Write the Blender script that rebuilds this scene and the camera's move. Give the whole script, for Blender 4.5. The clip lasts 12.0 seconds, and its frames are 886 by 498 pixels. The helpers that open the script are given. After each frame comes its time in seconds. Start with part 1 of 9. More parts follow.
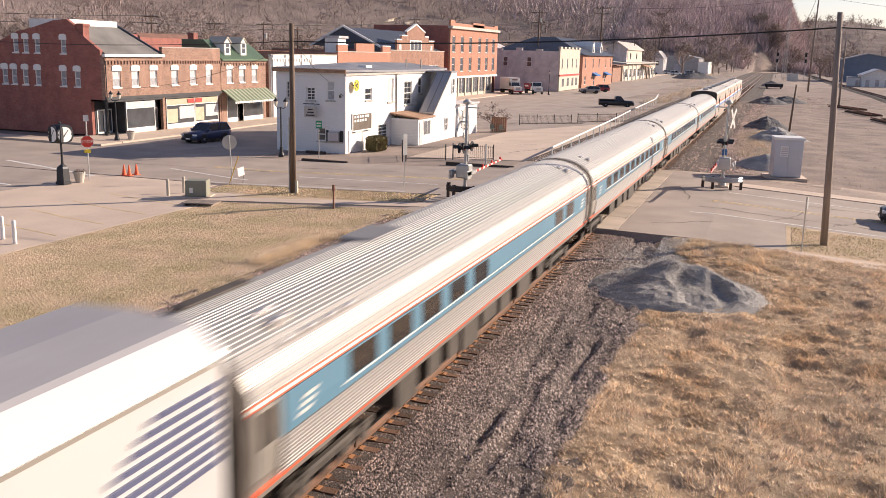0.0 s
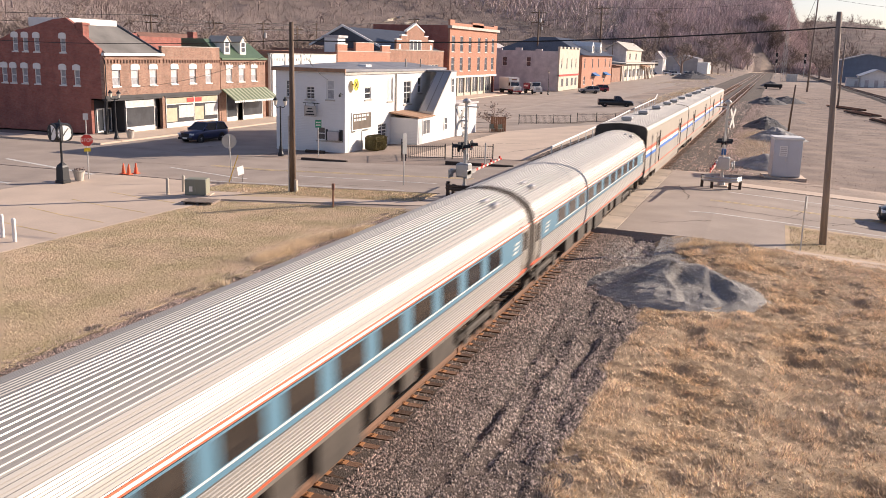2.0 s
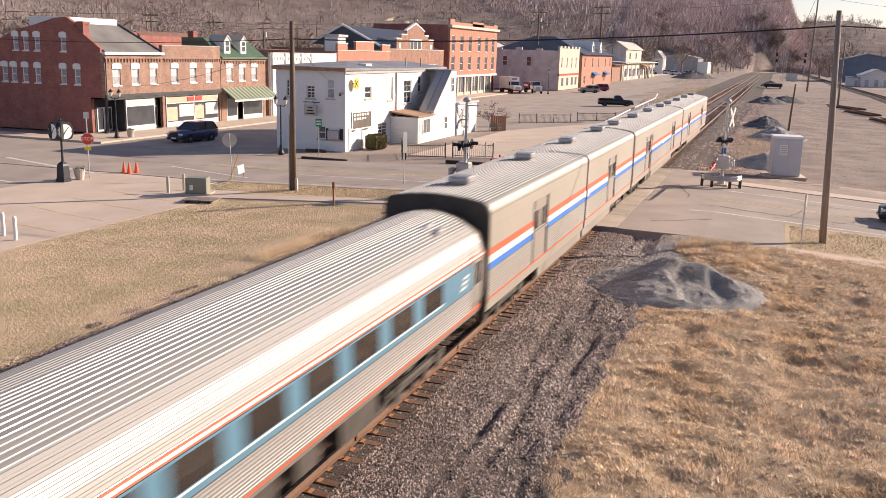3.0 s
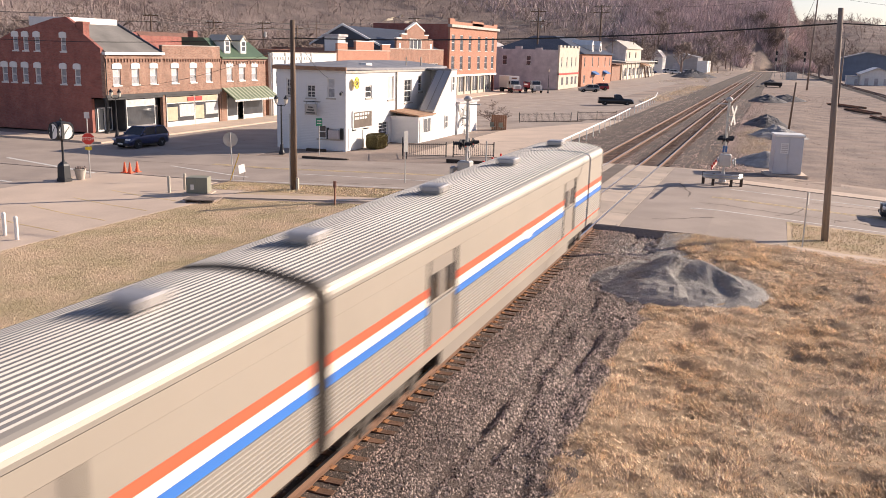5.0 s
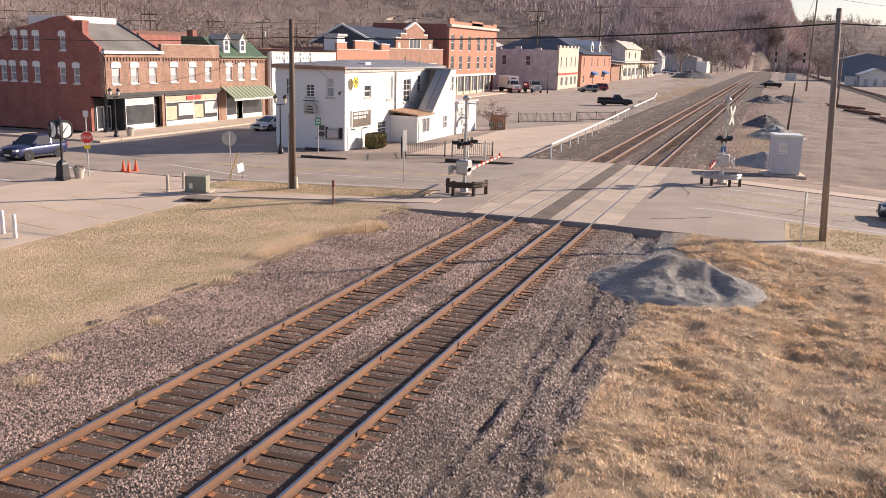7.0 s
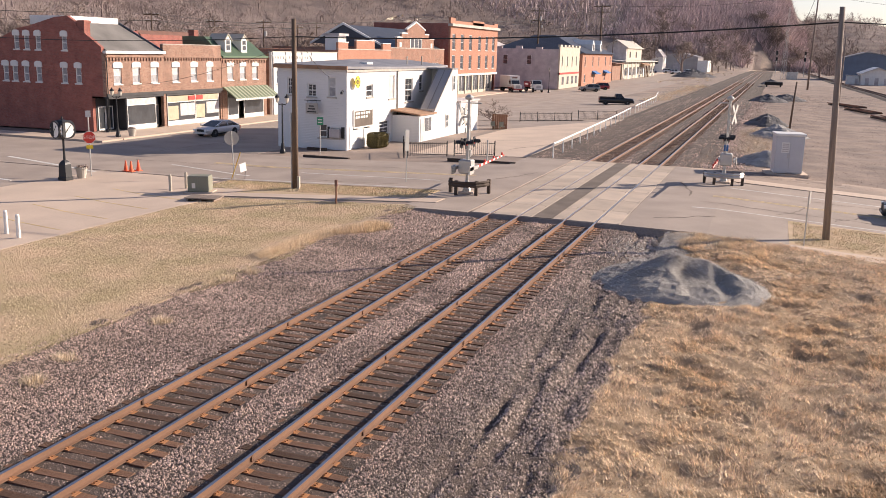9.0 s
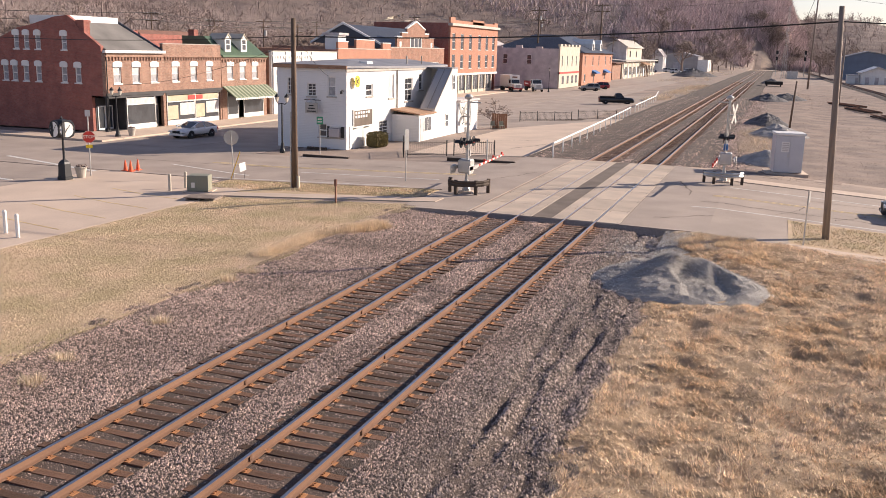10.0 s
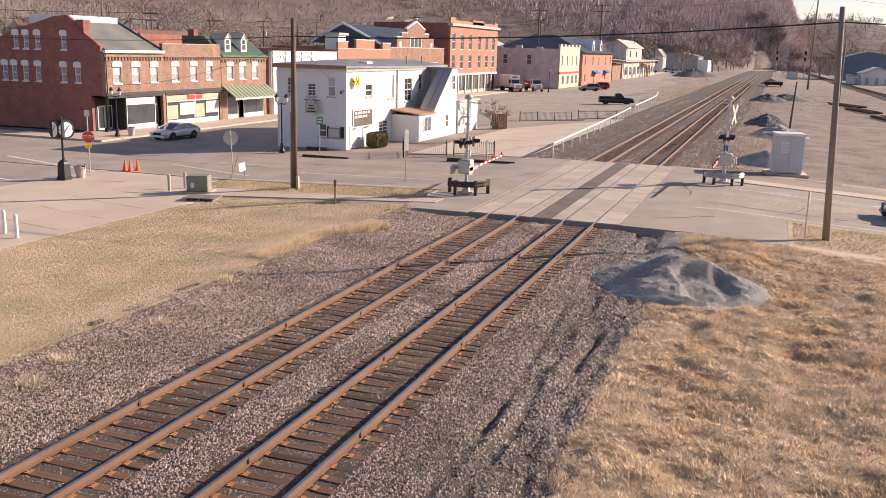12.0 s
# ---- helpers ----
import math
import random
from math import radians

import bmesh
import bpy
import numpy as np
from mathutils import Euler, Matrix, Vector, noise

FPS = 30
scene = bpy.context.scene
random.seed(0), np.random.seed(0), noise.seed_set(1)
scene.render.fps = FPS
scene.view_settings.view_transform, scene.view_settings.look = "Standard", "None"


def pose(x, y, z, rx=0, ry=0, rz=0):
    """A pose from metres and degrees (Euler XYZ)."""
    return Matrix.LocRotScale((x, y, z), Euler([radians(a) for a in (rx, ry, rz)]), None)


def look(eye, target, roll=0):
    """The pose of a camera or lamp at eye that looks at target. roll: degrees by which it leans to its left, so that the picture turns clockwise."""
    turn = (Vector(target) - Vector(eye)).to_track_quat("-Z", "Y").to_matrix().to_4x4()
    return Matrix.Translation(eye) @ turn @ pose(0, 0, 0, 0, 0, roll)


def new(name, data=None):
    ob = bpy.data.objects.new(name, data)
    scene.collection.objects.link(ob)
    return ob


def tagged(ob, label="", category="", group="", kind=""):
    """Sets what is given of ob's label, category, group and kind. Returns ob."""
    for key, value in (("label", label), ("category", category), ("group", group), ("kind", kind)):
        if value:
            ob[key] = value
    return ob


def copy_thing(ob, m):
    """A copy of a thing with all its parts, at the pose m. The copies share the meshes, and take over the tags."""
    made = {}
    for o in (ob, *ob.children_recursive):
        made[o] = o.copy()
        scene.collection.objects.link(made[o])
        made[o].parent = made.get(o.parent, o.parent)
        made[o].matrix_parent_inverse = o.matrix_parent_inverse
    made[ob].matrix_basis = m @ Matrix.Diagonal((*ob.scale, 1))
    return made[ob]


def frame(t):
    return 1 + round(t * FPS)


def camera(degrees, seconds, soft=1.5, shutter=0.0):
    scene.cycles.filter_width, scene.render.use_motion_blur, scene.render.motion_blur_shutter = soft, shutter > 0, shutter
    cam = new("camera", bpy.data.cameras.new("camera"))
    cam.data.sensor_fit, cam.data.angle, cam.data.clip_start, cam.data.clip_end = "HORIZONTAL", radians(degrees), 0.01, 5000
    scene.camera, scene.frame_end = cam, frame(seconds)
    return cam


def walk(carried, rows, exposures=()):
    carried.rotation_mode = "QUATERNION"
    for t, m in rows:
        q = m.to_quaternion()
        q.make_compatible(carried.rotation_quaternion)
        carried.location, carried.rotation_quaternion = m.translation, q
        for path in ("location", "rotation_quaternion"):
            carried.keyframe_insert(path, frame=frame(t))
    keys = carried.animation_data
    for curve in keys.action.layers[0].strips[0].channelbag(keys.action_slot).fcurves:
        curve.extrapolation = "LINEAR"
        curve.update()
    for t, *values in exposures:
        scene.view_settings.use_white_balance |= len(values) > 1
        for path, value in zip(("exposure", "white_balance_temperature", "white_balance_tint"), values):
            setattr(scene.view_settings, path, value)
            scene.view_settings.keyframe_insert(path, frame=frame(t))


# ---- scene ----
# The camera: a drone that hovers over the grass beside the double track.
PATH = [
    (0, (8.520, 0.098, 8.146), (-8.099, 46.024, -2.556), 1.412),
    (0.5, (8.539, 0.093, 8.139), (-8.056, 46.029, -2.562), 1.471),
    (1, (8.540, 0.090, 8.126), (-8.043, 46.030, -2.573), 1.502),
    (1.5, (8.527, 0.075, 8.110), (-8.048, 46.020, -2.587), 1.511),
    (2, (8.523, 0.042, 8.098), (-8.049, 45.986, -2.604), 1.509),
    (2.5, (8.529, 0.007, 8.083), (-8.044, 45.948, -2.631), 1.514),
    (3, (8.531, -0.022, 8.058), (-8.037, 45.918, -2.669), 1.530),
    (5, (8.445, -0.017, 7.998), (-8.120, 45.921, -2.739), 1.380),
    (5.5, (8.484, 0.002, 8.017), (-8.083, 45.935, -2.740), 1.400),
    (6, (8.500, -0.001, 8.015), (-8.050, 45.936, -2.751), 1.440),
    (6.5, (8.510, -0.010, 7.998), (-8.030, 45.932, -2.761), 1.478),
    (7, (8.501, -0.030, 7.970), (-8.024, 45.922, -2.770), 1.518),
    (9, (8.395, -0.059, 7.952), (-8.173, 45.873, -2.809), 1.423),
    (9.5, (8.404, -0.048, 7.960), (-8.166, 45.877, -2.827), 1.413),
    (10, (8.425, -0.035, 7.952), (-8.150, 45.887, -2.839), 1.414),
    (10.5, (8.432, -0.023, 7.945), (-8.137, 45.901, -2.843), 1.426),
    (11, (8.418, -0.017, 7.951), (-8.139, 45.912, -2.837), 1.431),
    (11.5, (8.405, -0.001, 7.962), (-8.149, 45.929, -2.827), 1.437),
    (12, (8.409, 0.036, 7.971), (-8.160, 45.960, -2.823), 1.458),
]
cam = camera(52.494, 12.0, soft=0.5, shutter=0.5)
walk(cam, [(t, look(eye, target, roll)) for t, eye, target, roll in PATH], exposures=[(0, 0.7, 6600, 14), (12, 0.7, 6600, 14)])

# ---- light: a low sun ahead and to the side, clear sky ----
SUN_ELEVATION, SUN_AZIMUTH = 21.5, 47.5
world = bpy.data.worlds.new("sky")
scene.world = world
world.use_nodes = True
_nt = world.node_tree
_sky = _nt.nodes.new("ShaderNodeTexSky")
_sky.sky_type, _sky.sun_disc = "NISHITA", False
_sky.sun_elevation, _sky.sun_rotation = radians(SUN_ELEVATION), radians(SUN_AZIMUTH)
_sky.air_density, _sky.dust_density, _sky.ozone_density = 1.0, 0.4, 2.2
_pale = _nt.nodes.new("ShaderNodeHueSaturation")
_pale.inputs["Saturation"].default_value = 0.85
_veil = _nt.nodes.new("ShaderNodeMix")
_veil.data_type, _veil.blend_type = "RGBA", "MULTIPLY"
_veil.inputs[0].default_value, _veil.inputs[7].default_value = 1.0, (1.10, 1.0, 1.08, 1)
_nt.links.new(_sky.outputs[0], _pale.inputs["Color"])
_nt.links.new(_pale.outputs[0], _veil.inputs[6])
_nt.links.new(_veil.outputs[2], _nt.nodes["Background"].inputs[0])
_nt.nodes["Background"].inputs[1].default_value = 0.075
sun_data = bpy.data.lights.new("sun", "SUN")
sun_data.energy, sun_data.angle, sun_data.color = 5.0, radians(0.53), (1.0, 0.86, 0.70)
sun = new("sun", sun_data)
_d = Vector((math.sin(radians(SUN_AZIMUTH)) * math.cos(radians(SUN_ELEVATION)),
             math.cos(radians(SUN_AZIMUTH)) * math.cos(radians(SUN_ELEVATION)), math.sin(radians(SUN_ELEVATION))))
sun.matrix_world = look(_d * 100, (0, 0, 0))


# ---- materials ----
def mat(name, color, rough=0.7, metal=0.0, vary=0.25, scale=3.0, fine=40.0, bump=0.0, bump_scale=None, color2=None,
        island=0.0, obj=0.0, spec=0.5, stretch=(1, 1, 1)):
    """A surface with a base colour, broad stains and fine grain, in metres."""
    m = bpy.data.materials.new(name)
    m.use_nodes = True
    nt, n = m.node_tree, m.node_tree.nodes
    b = n["Principled BSDF"]
    b.inputs["Roughness"].default_value, b.inputs["Metallic"].default_value = rough, metal
    b.inputs["Specular IOR Level"].default_value = spec
    tc, mp = n.new("ShaderNodeTexCoord"), n.new("ShaderNodeMapping")
    mp.inputs["Scale"].default_value = stretch
    nt.links.new(tc.outputs["Object"], mp.inputs[0])
    a, f = n.new("ShaderNodeTexNoise"), n.new("ShaderNodeTexNoise")
    a.inputs["Scale"].default_value, a.inputs["Detail"].default_value = 1.0 / scale, 5
    f.inputs["Scale"].default_value, f.inputs["Detail"].default_value = fine, 3
    for q in (a, f):
        nt.links.new(mp.outputs[0], q.inputs["Vector"])
    mix = n.new("ShaderNodeMix")
    mix.data_type = "RGBA"
    c2 = color2 or tuple(c * (1 - vary) for c in color)
    ramp = n.new("ShaderNodeMapRange")
    ramp.inputs[1].default_value, ramp.inputs[2].default_value = 0.36, 0.64
    nt.links.new(a.outputs[0], ramp.inputs[0])
    nt.links.new(ramp.outputs[0], mix.inputs[0])
    mix.inputs[6].default_value, mix.inputs[7].default_value = (*color, 1), (*c2, 1)
    hsv = n.new("ShaderNodeHueSaturation")
    add = n.new("ShaderNodeMath")
    add.operation = "MULTIPLY_ADD"
    add.inputs[1].default_value, add.inputs[2].default_value = vary * 1.2, 1 - vary * 0.6
    nt.links.new(f.outputs[0], add.inputs[0])
    value = add.outputs[0]
    for amount, node, socket in ((island, "ShaderNodeNewGeometry", "Random Per Island"), (obj, "ShaderNodeObjectInfo", "Random")):
        if amount:
            src, mul, tot = n.new(node), n.new("ShaderNodeMath"), n.new("ShaderNodeMath")
            mul.operation, tot.operation = "MULTIPLY_ADD", "MULTIPLY"
            mul.inputs[1].default_value, mul.inputs[2].default_value = amount * 2, 1 - amount
            nt.links.new(src.outputs[socket], mul.inputs[0])
            nt.links.new(mul.outputs[0], tot.inputs[0])
            nt.links.new(value, tot.inputs[1])
            value = tot.outputs[0]
    nt.links.new(value, hsv.inputs["Value"])
    nt.links.new(mix.outputs[2], hsv.inputs["Color"])
    nt.links.new(hsv.outputs[0], b.inputs["Base Color"])
    if bump:
        bn, bt = n.new("ShaderNodeBump"), n.new("ShaderNodeTexNoise")
        bt.inputs["Scale"].default_value, bt.inputs["Detail"].default_value = bump_scale or fine, 4
        bn.inputs["Strength"].default_value, bn.inputs["Distance"].default_value = min(1.0, bump), 0.03
        nt.links.new(mp.outputs[0], bt.inputs["Vector"])
        nt.links.new(bt.outputs[0], bn.inputs["Height"])
        nt.links.new(bn.outputs[0], b.inputs["Normal"])
    return m


def brick_mat(name, c1, c2, mortar, w=0.215, h=0.075, stain=0.35):
    """Coursed brick on upright walls: along the wall by x + y, upward by z."""
    m = bpy.data.materials.new(name)
    m.use_nodes = True
    nt, n = m.node_tree, m.node_tree.nodes
    b = n["Principled BSDF"]
    b.inputs["Roughness"].default_value = 0.88
    tc, sep, comb, ad = (n.new("ShaderNodeTexCoord"), n.new("ShaderNodeSeparateXYZ"), n.new("ShaderNodeCombineXYZ"), n.new("ShaderNodeMath"))
    nt.links.new(tc.outputs["Object"], sep.inputs[0])
    nt.links.new(sep.outputs[0], ad.inputs[0])
    nt.links.new(sep.outputs[1], ad.inputs[1])
    nt.links.new(ad.outputs[0], comb.inputs[0])
    nt.links.new(sep.outputs[2], comb.inputs[1])
    br = n.new("ShaderNodeTexBrick")
    br.inputs["Color1"].default_value, br.inputs["Color2"].default_value, br.inputs["Mortar"].default_value = (*c1, 1), (*c2, 1), (*mortar, 1)
    br.inputs["Scale"].default_value, br.inputs["Mortar Size"].default_value = 1.0, 0.008
    br.inputs["Brick Width"].default_value, br.inputs["Row Height"].default_value = w, h
    nt.links.new(comb.outputs[0], br.inputs["Vector"])
    ns, rm, hs = n.new("ShaderNodeTexNoise"), n.new("ShaderNodeMapRange"), n.new("ShaderNodeHueSaturation")
    ns.inputs["Scale"].default_value, ns.inputs["Detail"].default_value, ns.inputs["Roughness"].default_value = 0.8, 10, 0.75
    nt.links.new(tc.outputs["Object"], ns.inputs["Vector"])
    rm.inputs[1].default_value, rm.inputs[2].default_value = 0.3, 0.7
    rm.inputs[3].default_value, rm.inputs[4].default_value = 1 - stain, 1 + stain
    nt.links.new(ns.outputs[0], rm.inputs[0])
    nt.links.new(rm.outputs[0], hs.inputs["Value"])
    nt.links.new(br.outputs[0], hs.inputs["Color"])
    nt.links.new(hs.outputs[0], b.inputs["Base Color"])
    bp = n.new("ShaderNodeBump")
    bp.inputs["Strength"].default_value, bp.inputs["Distance"].default_value = 0.5, 0.01
    nt.links.new(br.outputs["Fac"], bp.inputs["Height"])
    bp.invert = True
    nt.links.new(bp.outputs[0], b.inputs["Normal"])
    return m


def lined_mat(name, color, pitch, axis=2, rough=0.5, metal=0.0, depth=0.02, vary=0.12):
    """Boards or sheet ribs that repeat along one axis, as relief."""
    m = mat(name, color, rough, metal, vary, 2.5, 15.0)
    nt, n = m.node_tree, m.node_tree.nodes
    tc, wv, bp = n.new("ShaderNodeTexCoord"), n.new("ShaderNodeTexWave"), n.new("ShaderNodeBump")
    wv.wave_type, wv.bands_direction, wv.wave_profile = "BANDS", "XYZ"[axis], "SAW"
    wv.inputs["Scale"].default_value = 0.314 / pitch
    nt.links.new(tc.outputs["Object"], wv.inputs["Vector"])
    nt.links.new(wv.outputs[0], bp.inputs["Height"])
    bp.inputs["Strength"].default_value, bp.inputs["Distance"].default_value = 0.8, depth
    nt.links.new(bp.outputs[0], n["Principled BSDF"].inputs["Normal"])
    return m


def glass_mat(name, color=(0.03, 0.035, 0.04), rough=0.08):
    m = mat(name, color, rough, 0.0, 0.3, 1.5, 4.0)
    m.node_tree.nodes["Principled BSDF"].inputs["Specular IOR Level"].default_value = 0.8
    return m


M_GROUND = mat("dirt_gravel", (0.36, 0.275, 0.22), 0.95, vary=0.45, scale=6, fine=9, bump=0.6, bump_scale=14, color2=(0.22, 0.175, 0.15))
# bed colour darkened so the gaps between loose stones look shaded
M_BALLAST = mat("ballast_bed", (0.105, 0.076, 0.062), 0.95, vary=0.65, scale=2.5, fine=26, bump=1.0, bump_scale=30, color2=(0.07, 0.055, 0.046))
M_LITTER = mat("leaf_litter", (0.27, 0.21, 0.185), 0.95, vary=0.4, scale=14, fine=0.4, bump=0.6, bump_scale=0.6, color2=(0.17, 0.132, 0.118))
M_STONE = mat("ballast_stone", (0.52, 0.385, 0.325), 0.9, vary=0.3, scale=3, fine=30, island=0.8, color2=(0.34, 0.252, 0.212))
M_SHOULDER = mat("weathered_shoulder_stone", (0.41, 0.325, 0.28), 0.9, vary=0.3, scale=3, fine=30, island=0.85, color2=(0.26, 0.205, 0.178))
M_GREYSTONE = mat("crushed_limestone", (0.58, 0.54, 0.50), 0.92, vary=0.3, scale=0.9, fine=45, bump=1.0, bump_scale=40, island=0.5, color2=(0.42, 0.395, 0.37))
M_MIDPILE = mat("grey_aggregate", (0.36, 0.345, 0.33), 0.92, vary=0.35, scale=0.8, fine=14, bump=1.0, bump_scale=14, color2=(0.26, 0.25, 0.24))
M_DARKPILE = mat("dark_aggregate", (0.14, 0.135, 0.14), 0.92, vary=0.4, scale=0.8, fine=12, bump=1.0, bump_scale=10, island=0.3)
M_ASPHALT = mat("worn_asphalt", (0.395, 0.323, 0.272), 0.88, vary=0.3, scale=3, fine=12, bump=0.3, color2=(0.315, 0.258, 0.218))
M_CONCRETE = mat("concrete_paving", (0.60, 0.475, 0.375), 0.85, vary=0.2, scale=3, fine=10, bump=0.15, color2=(0.52, 0.41, 0.325))
M_PANEL = mat("crossing_concrete", (0.52, 0.42, 0.33), 0.85, vary=0.2, scale=1.5, fine=30, bump=0.2, obj=0.12, color2=(0.42, 0.345, 0.28))
M_PATCH = mat("asphalt_patch", (0.17, 0.135, 0.11), 0.9, vary=0.3, scale=1.5, fine=20)
M_LAWN = mat("dormant_lawn", (0.55, 0.405, 0.275), 0.95, vary=0.25, scale=2.2, fine=12, bump=0.6, bump_scale=25, color2=(0.43, 0.33, 0.195))
M_STRAW = mat("dry_grass_ground", (0.42, 0.30, 0.19), 0.95, vary=0.45, scale=0.7, fine=16, bump=1.0, bump_scale=22, color2=(0.28, 0.195, 0.115))
M_BLADE = mat("dry_grass_blades", (0.92, 0.735, 0.525), 0.75, vary=0.25, scale=1.6, fine=4, island=0.65, color2=(0.75, 0.57, 0.385))
M_TURF = mat("short_turf_blades", (0.72, 0.565, 0.39), 0.8, vary=0.2, scale=2.2, fine=3, island=0.4, color2=(0.52, 0.44, 0.265))
M_PALE = mat("pale_tall_grass", (0.86, 0.70, 0.50), 0.75, vary=0.2, scale=1.5, fine=4, island=0.25)
M_RAIL = mat("rusty_rail_web", (0.225, 0.125, 0.08), 0.7, 0.2, 0.2, 2.0, 20, bump=0.2)
M_RAILTOP = mat("polished_rail_head", (0.55, 0.53, 0.53), 0.28, 1.0, 0.15, 1.0, 30)
M_TIE = mat("creosoted_tie", (0.18, 0.095, 0.058), 0.9, vary=0.4, scale=0.6, fine=25, bump=0.6, bump_scale=35, obj=0.45, stretch=(0.3, 2, 1))
M_PLATE = mat("rusty_tie_plate", (0.42, 0.20, 0.09), 0.8, 0.2, 0.3, 0.4, 30, island=0.3)
M_YARD = mat("yard_dirt", (0.30, 0.222, 0.178), 0.95, vary=0.5, scale=3.5, fine=5, bump=1.0, bump_scale=3, color2=(0.20, 0.15, 0.125))
M_WHITELINE = mat("white_road_paint", (0.72, 0.69, 0.64), 0.7, vary=0.25, scale=0.6, fine=14)
M_YELLOWLINE = mat("yellow_road_paint", (0.72, 0.53, 0.26), 0.7, vary=0.35, scale=0.8, fine=14)
M_STEEL = mat("stainless_ribs", (0.36, 0.342, 0.322), 0.5, 0.5, 0.10, 6.0, 6, stretch=(1, 0.1, 1))
M_STEELSIDE = mat("stainless_side", (0.38, 0.35, 0.31), 0.5, 0.5, 0.10, 5.0, 5)
M_BAGSIDE = mat("dull_baggage_side", (0.40, 0.355, 0.30), 0.5, 0.2, 0.08, 5.0, 3)
M_BAGROOF = mat("baggage_roof", (0.27, 0.26, 0.255), 0.6, 0.3, 0.15, 4.0, 8)
M_BLUEBAND = mat("blue_window_band", (0.11, 0.235, 0.325), 0.45, vary=0.1, scale=3, fine=6)
M_REDSTRIPE = mat("red_stripe", (0.72, 0.14, 0.07), 0.45, vary=0.08)
M_WHITESTRIPE = mat("white_stripe", (0.82, 0.78, 0.70), 0.45, vary=0.05)
M_BLUESTRIPE = mat("blue_stripe", (0.05, 0.20, 0.62), 0.45, vary=0.08)
M_TRAINGLASS = glass_mat("tinted_train_glass", (0.045, 0.038, 0.034), 0.12)
M_DARK = mat("black_rubber_and_iron", (0.03, 0.028, 0.026), 0.75, vary=0.3)
M_DIAPHRAGM = mat("weathered_rubber_diaphragm", (0.11, 0.09, 0.075), 0.85, vary=0.3, scale=0.8, fine=10)
M_UNDER = mat("grimy_underframe", (0.085, 0.07, 0.058), 0.8, vary=0.4, scale=0.7, fine=12)
M_LOCO = mat("locomotive_silver_paint", (0.62, 0.61, 0.60), 0.4, 0.2, 0.06, 3.0, 4)
M_LOCOROOF = mat("locomotive_roof_grey", (0.36, 0.35, 0.36), 0.6, 0.0, 0.12, 3.0, 6)
M_NAVY = mat("navy_louvre", (0.10, 0.11, 0.19), 0.5, vary=0.1)
M_VENT = mat("roof_vent_metal", (0.55, 0.52, 0.50), 0.4, 0.6, 0.1)
M_DOORGREY = mat("baggage_door_grey", (0.33, 0.29, 0.25), 0.55, 0.2, 0.12)


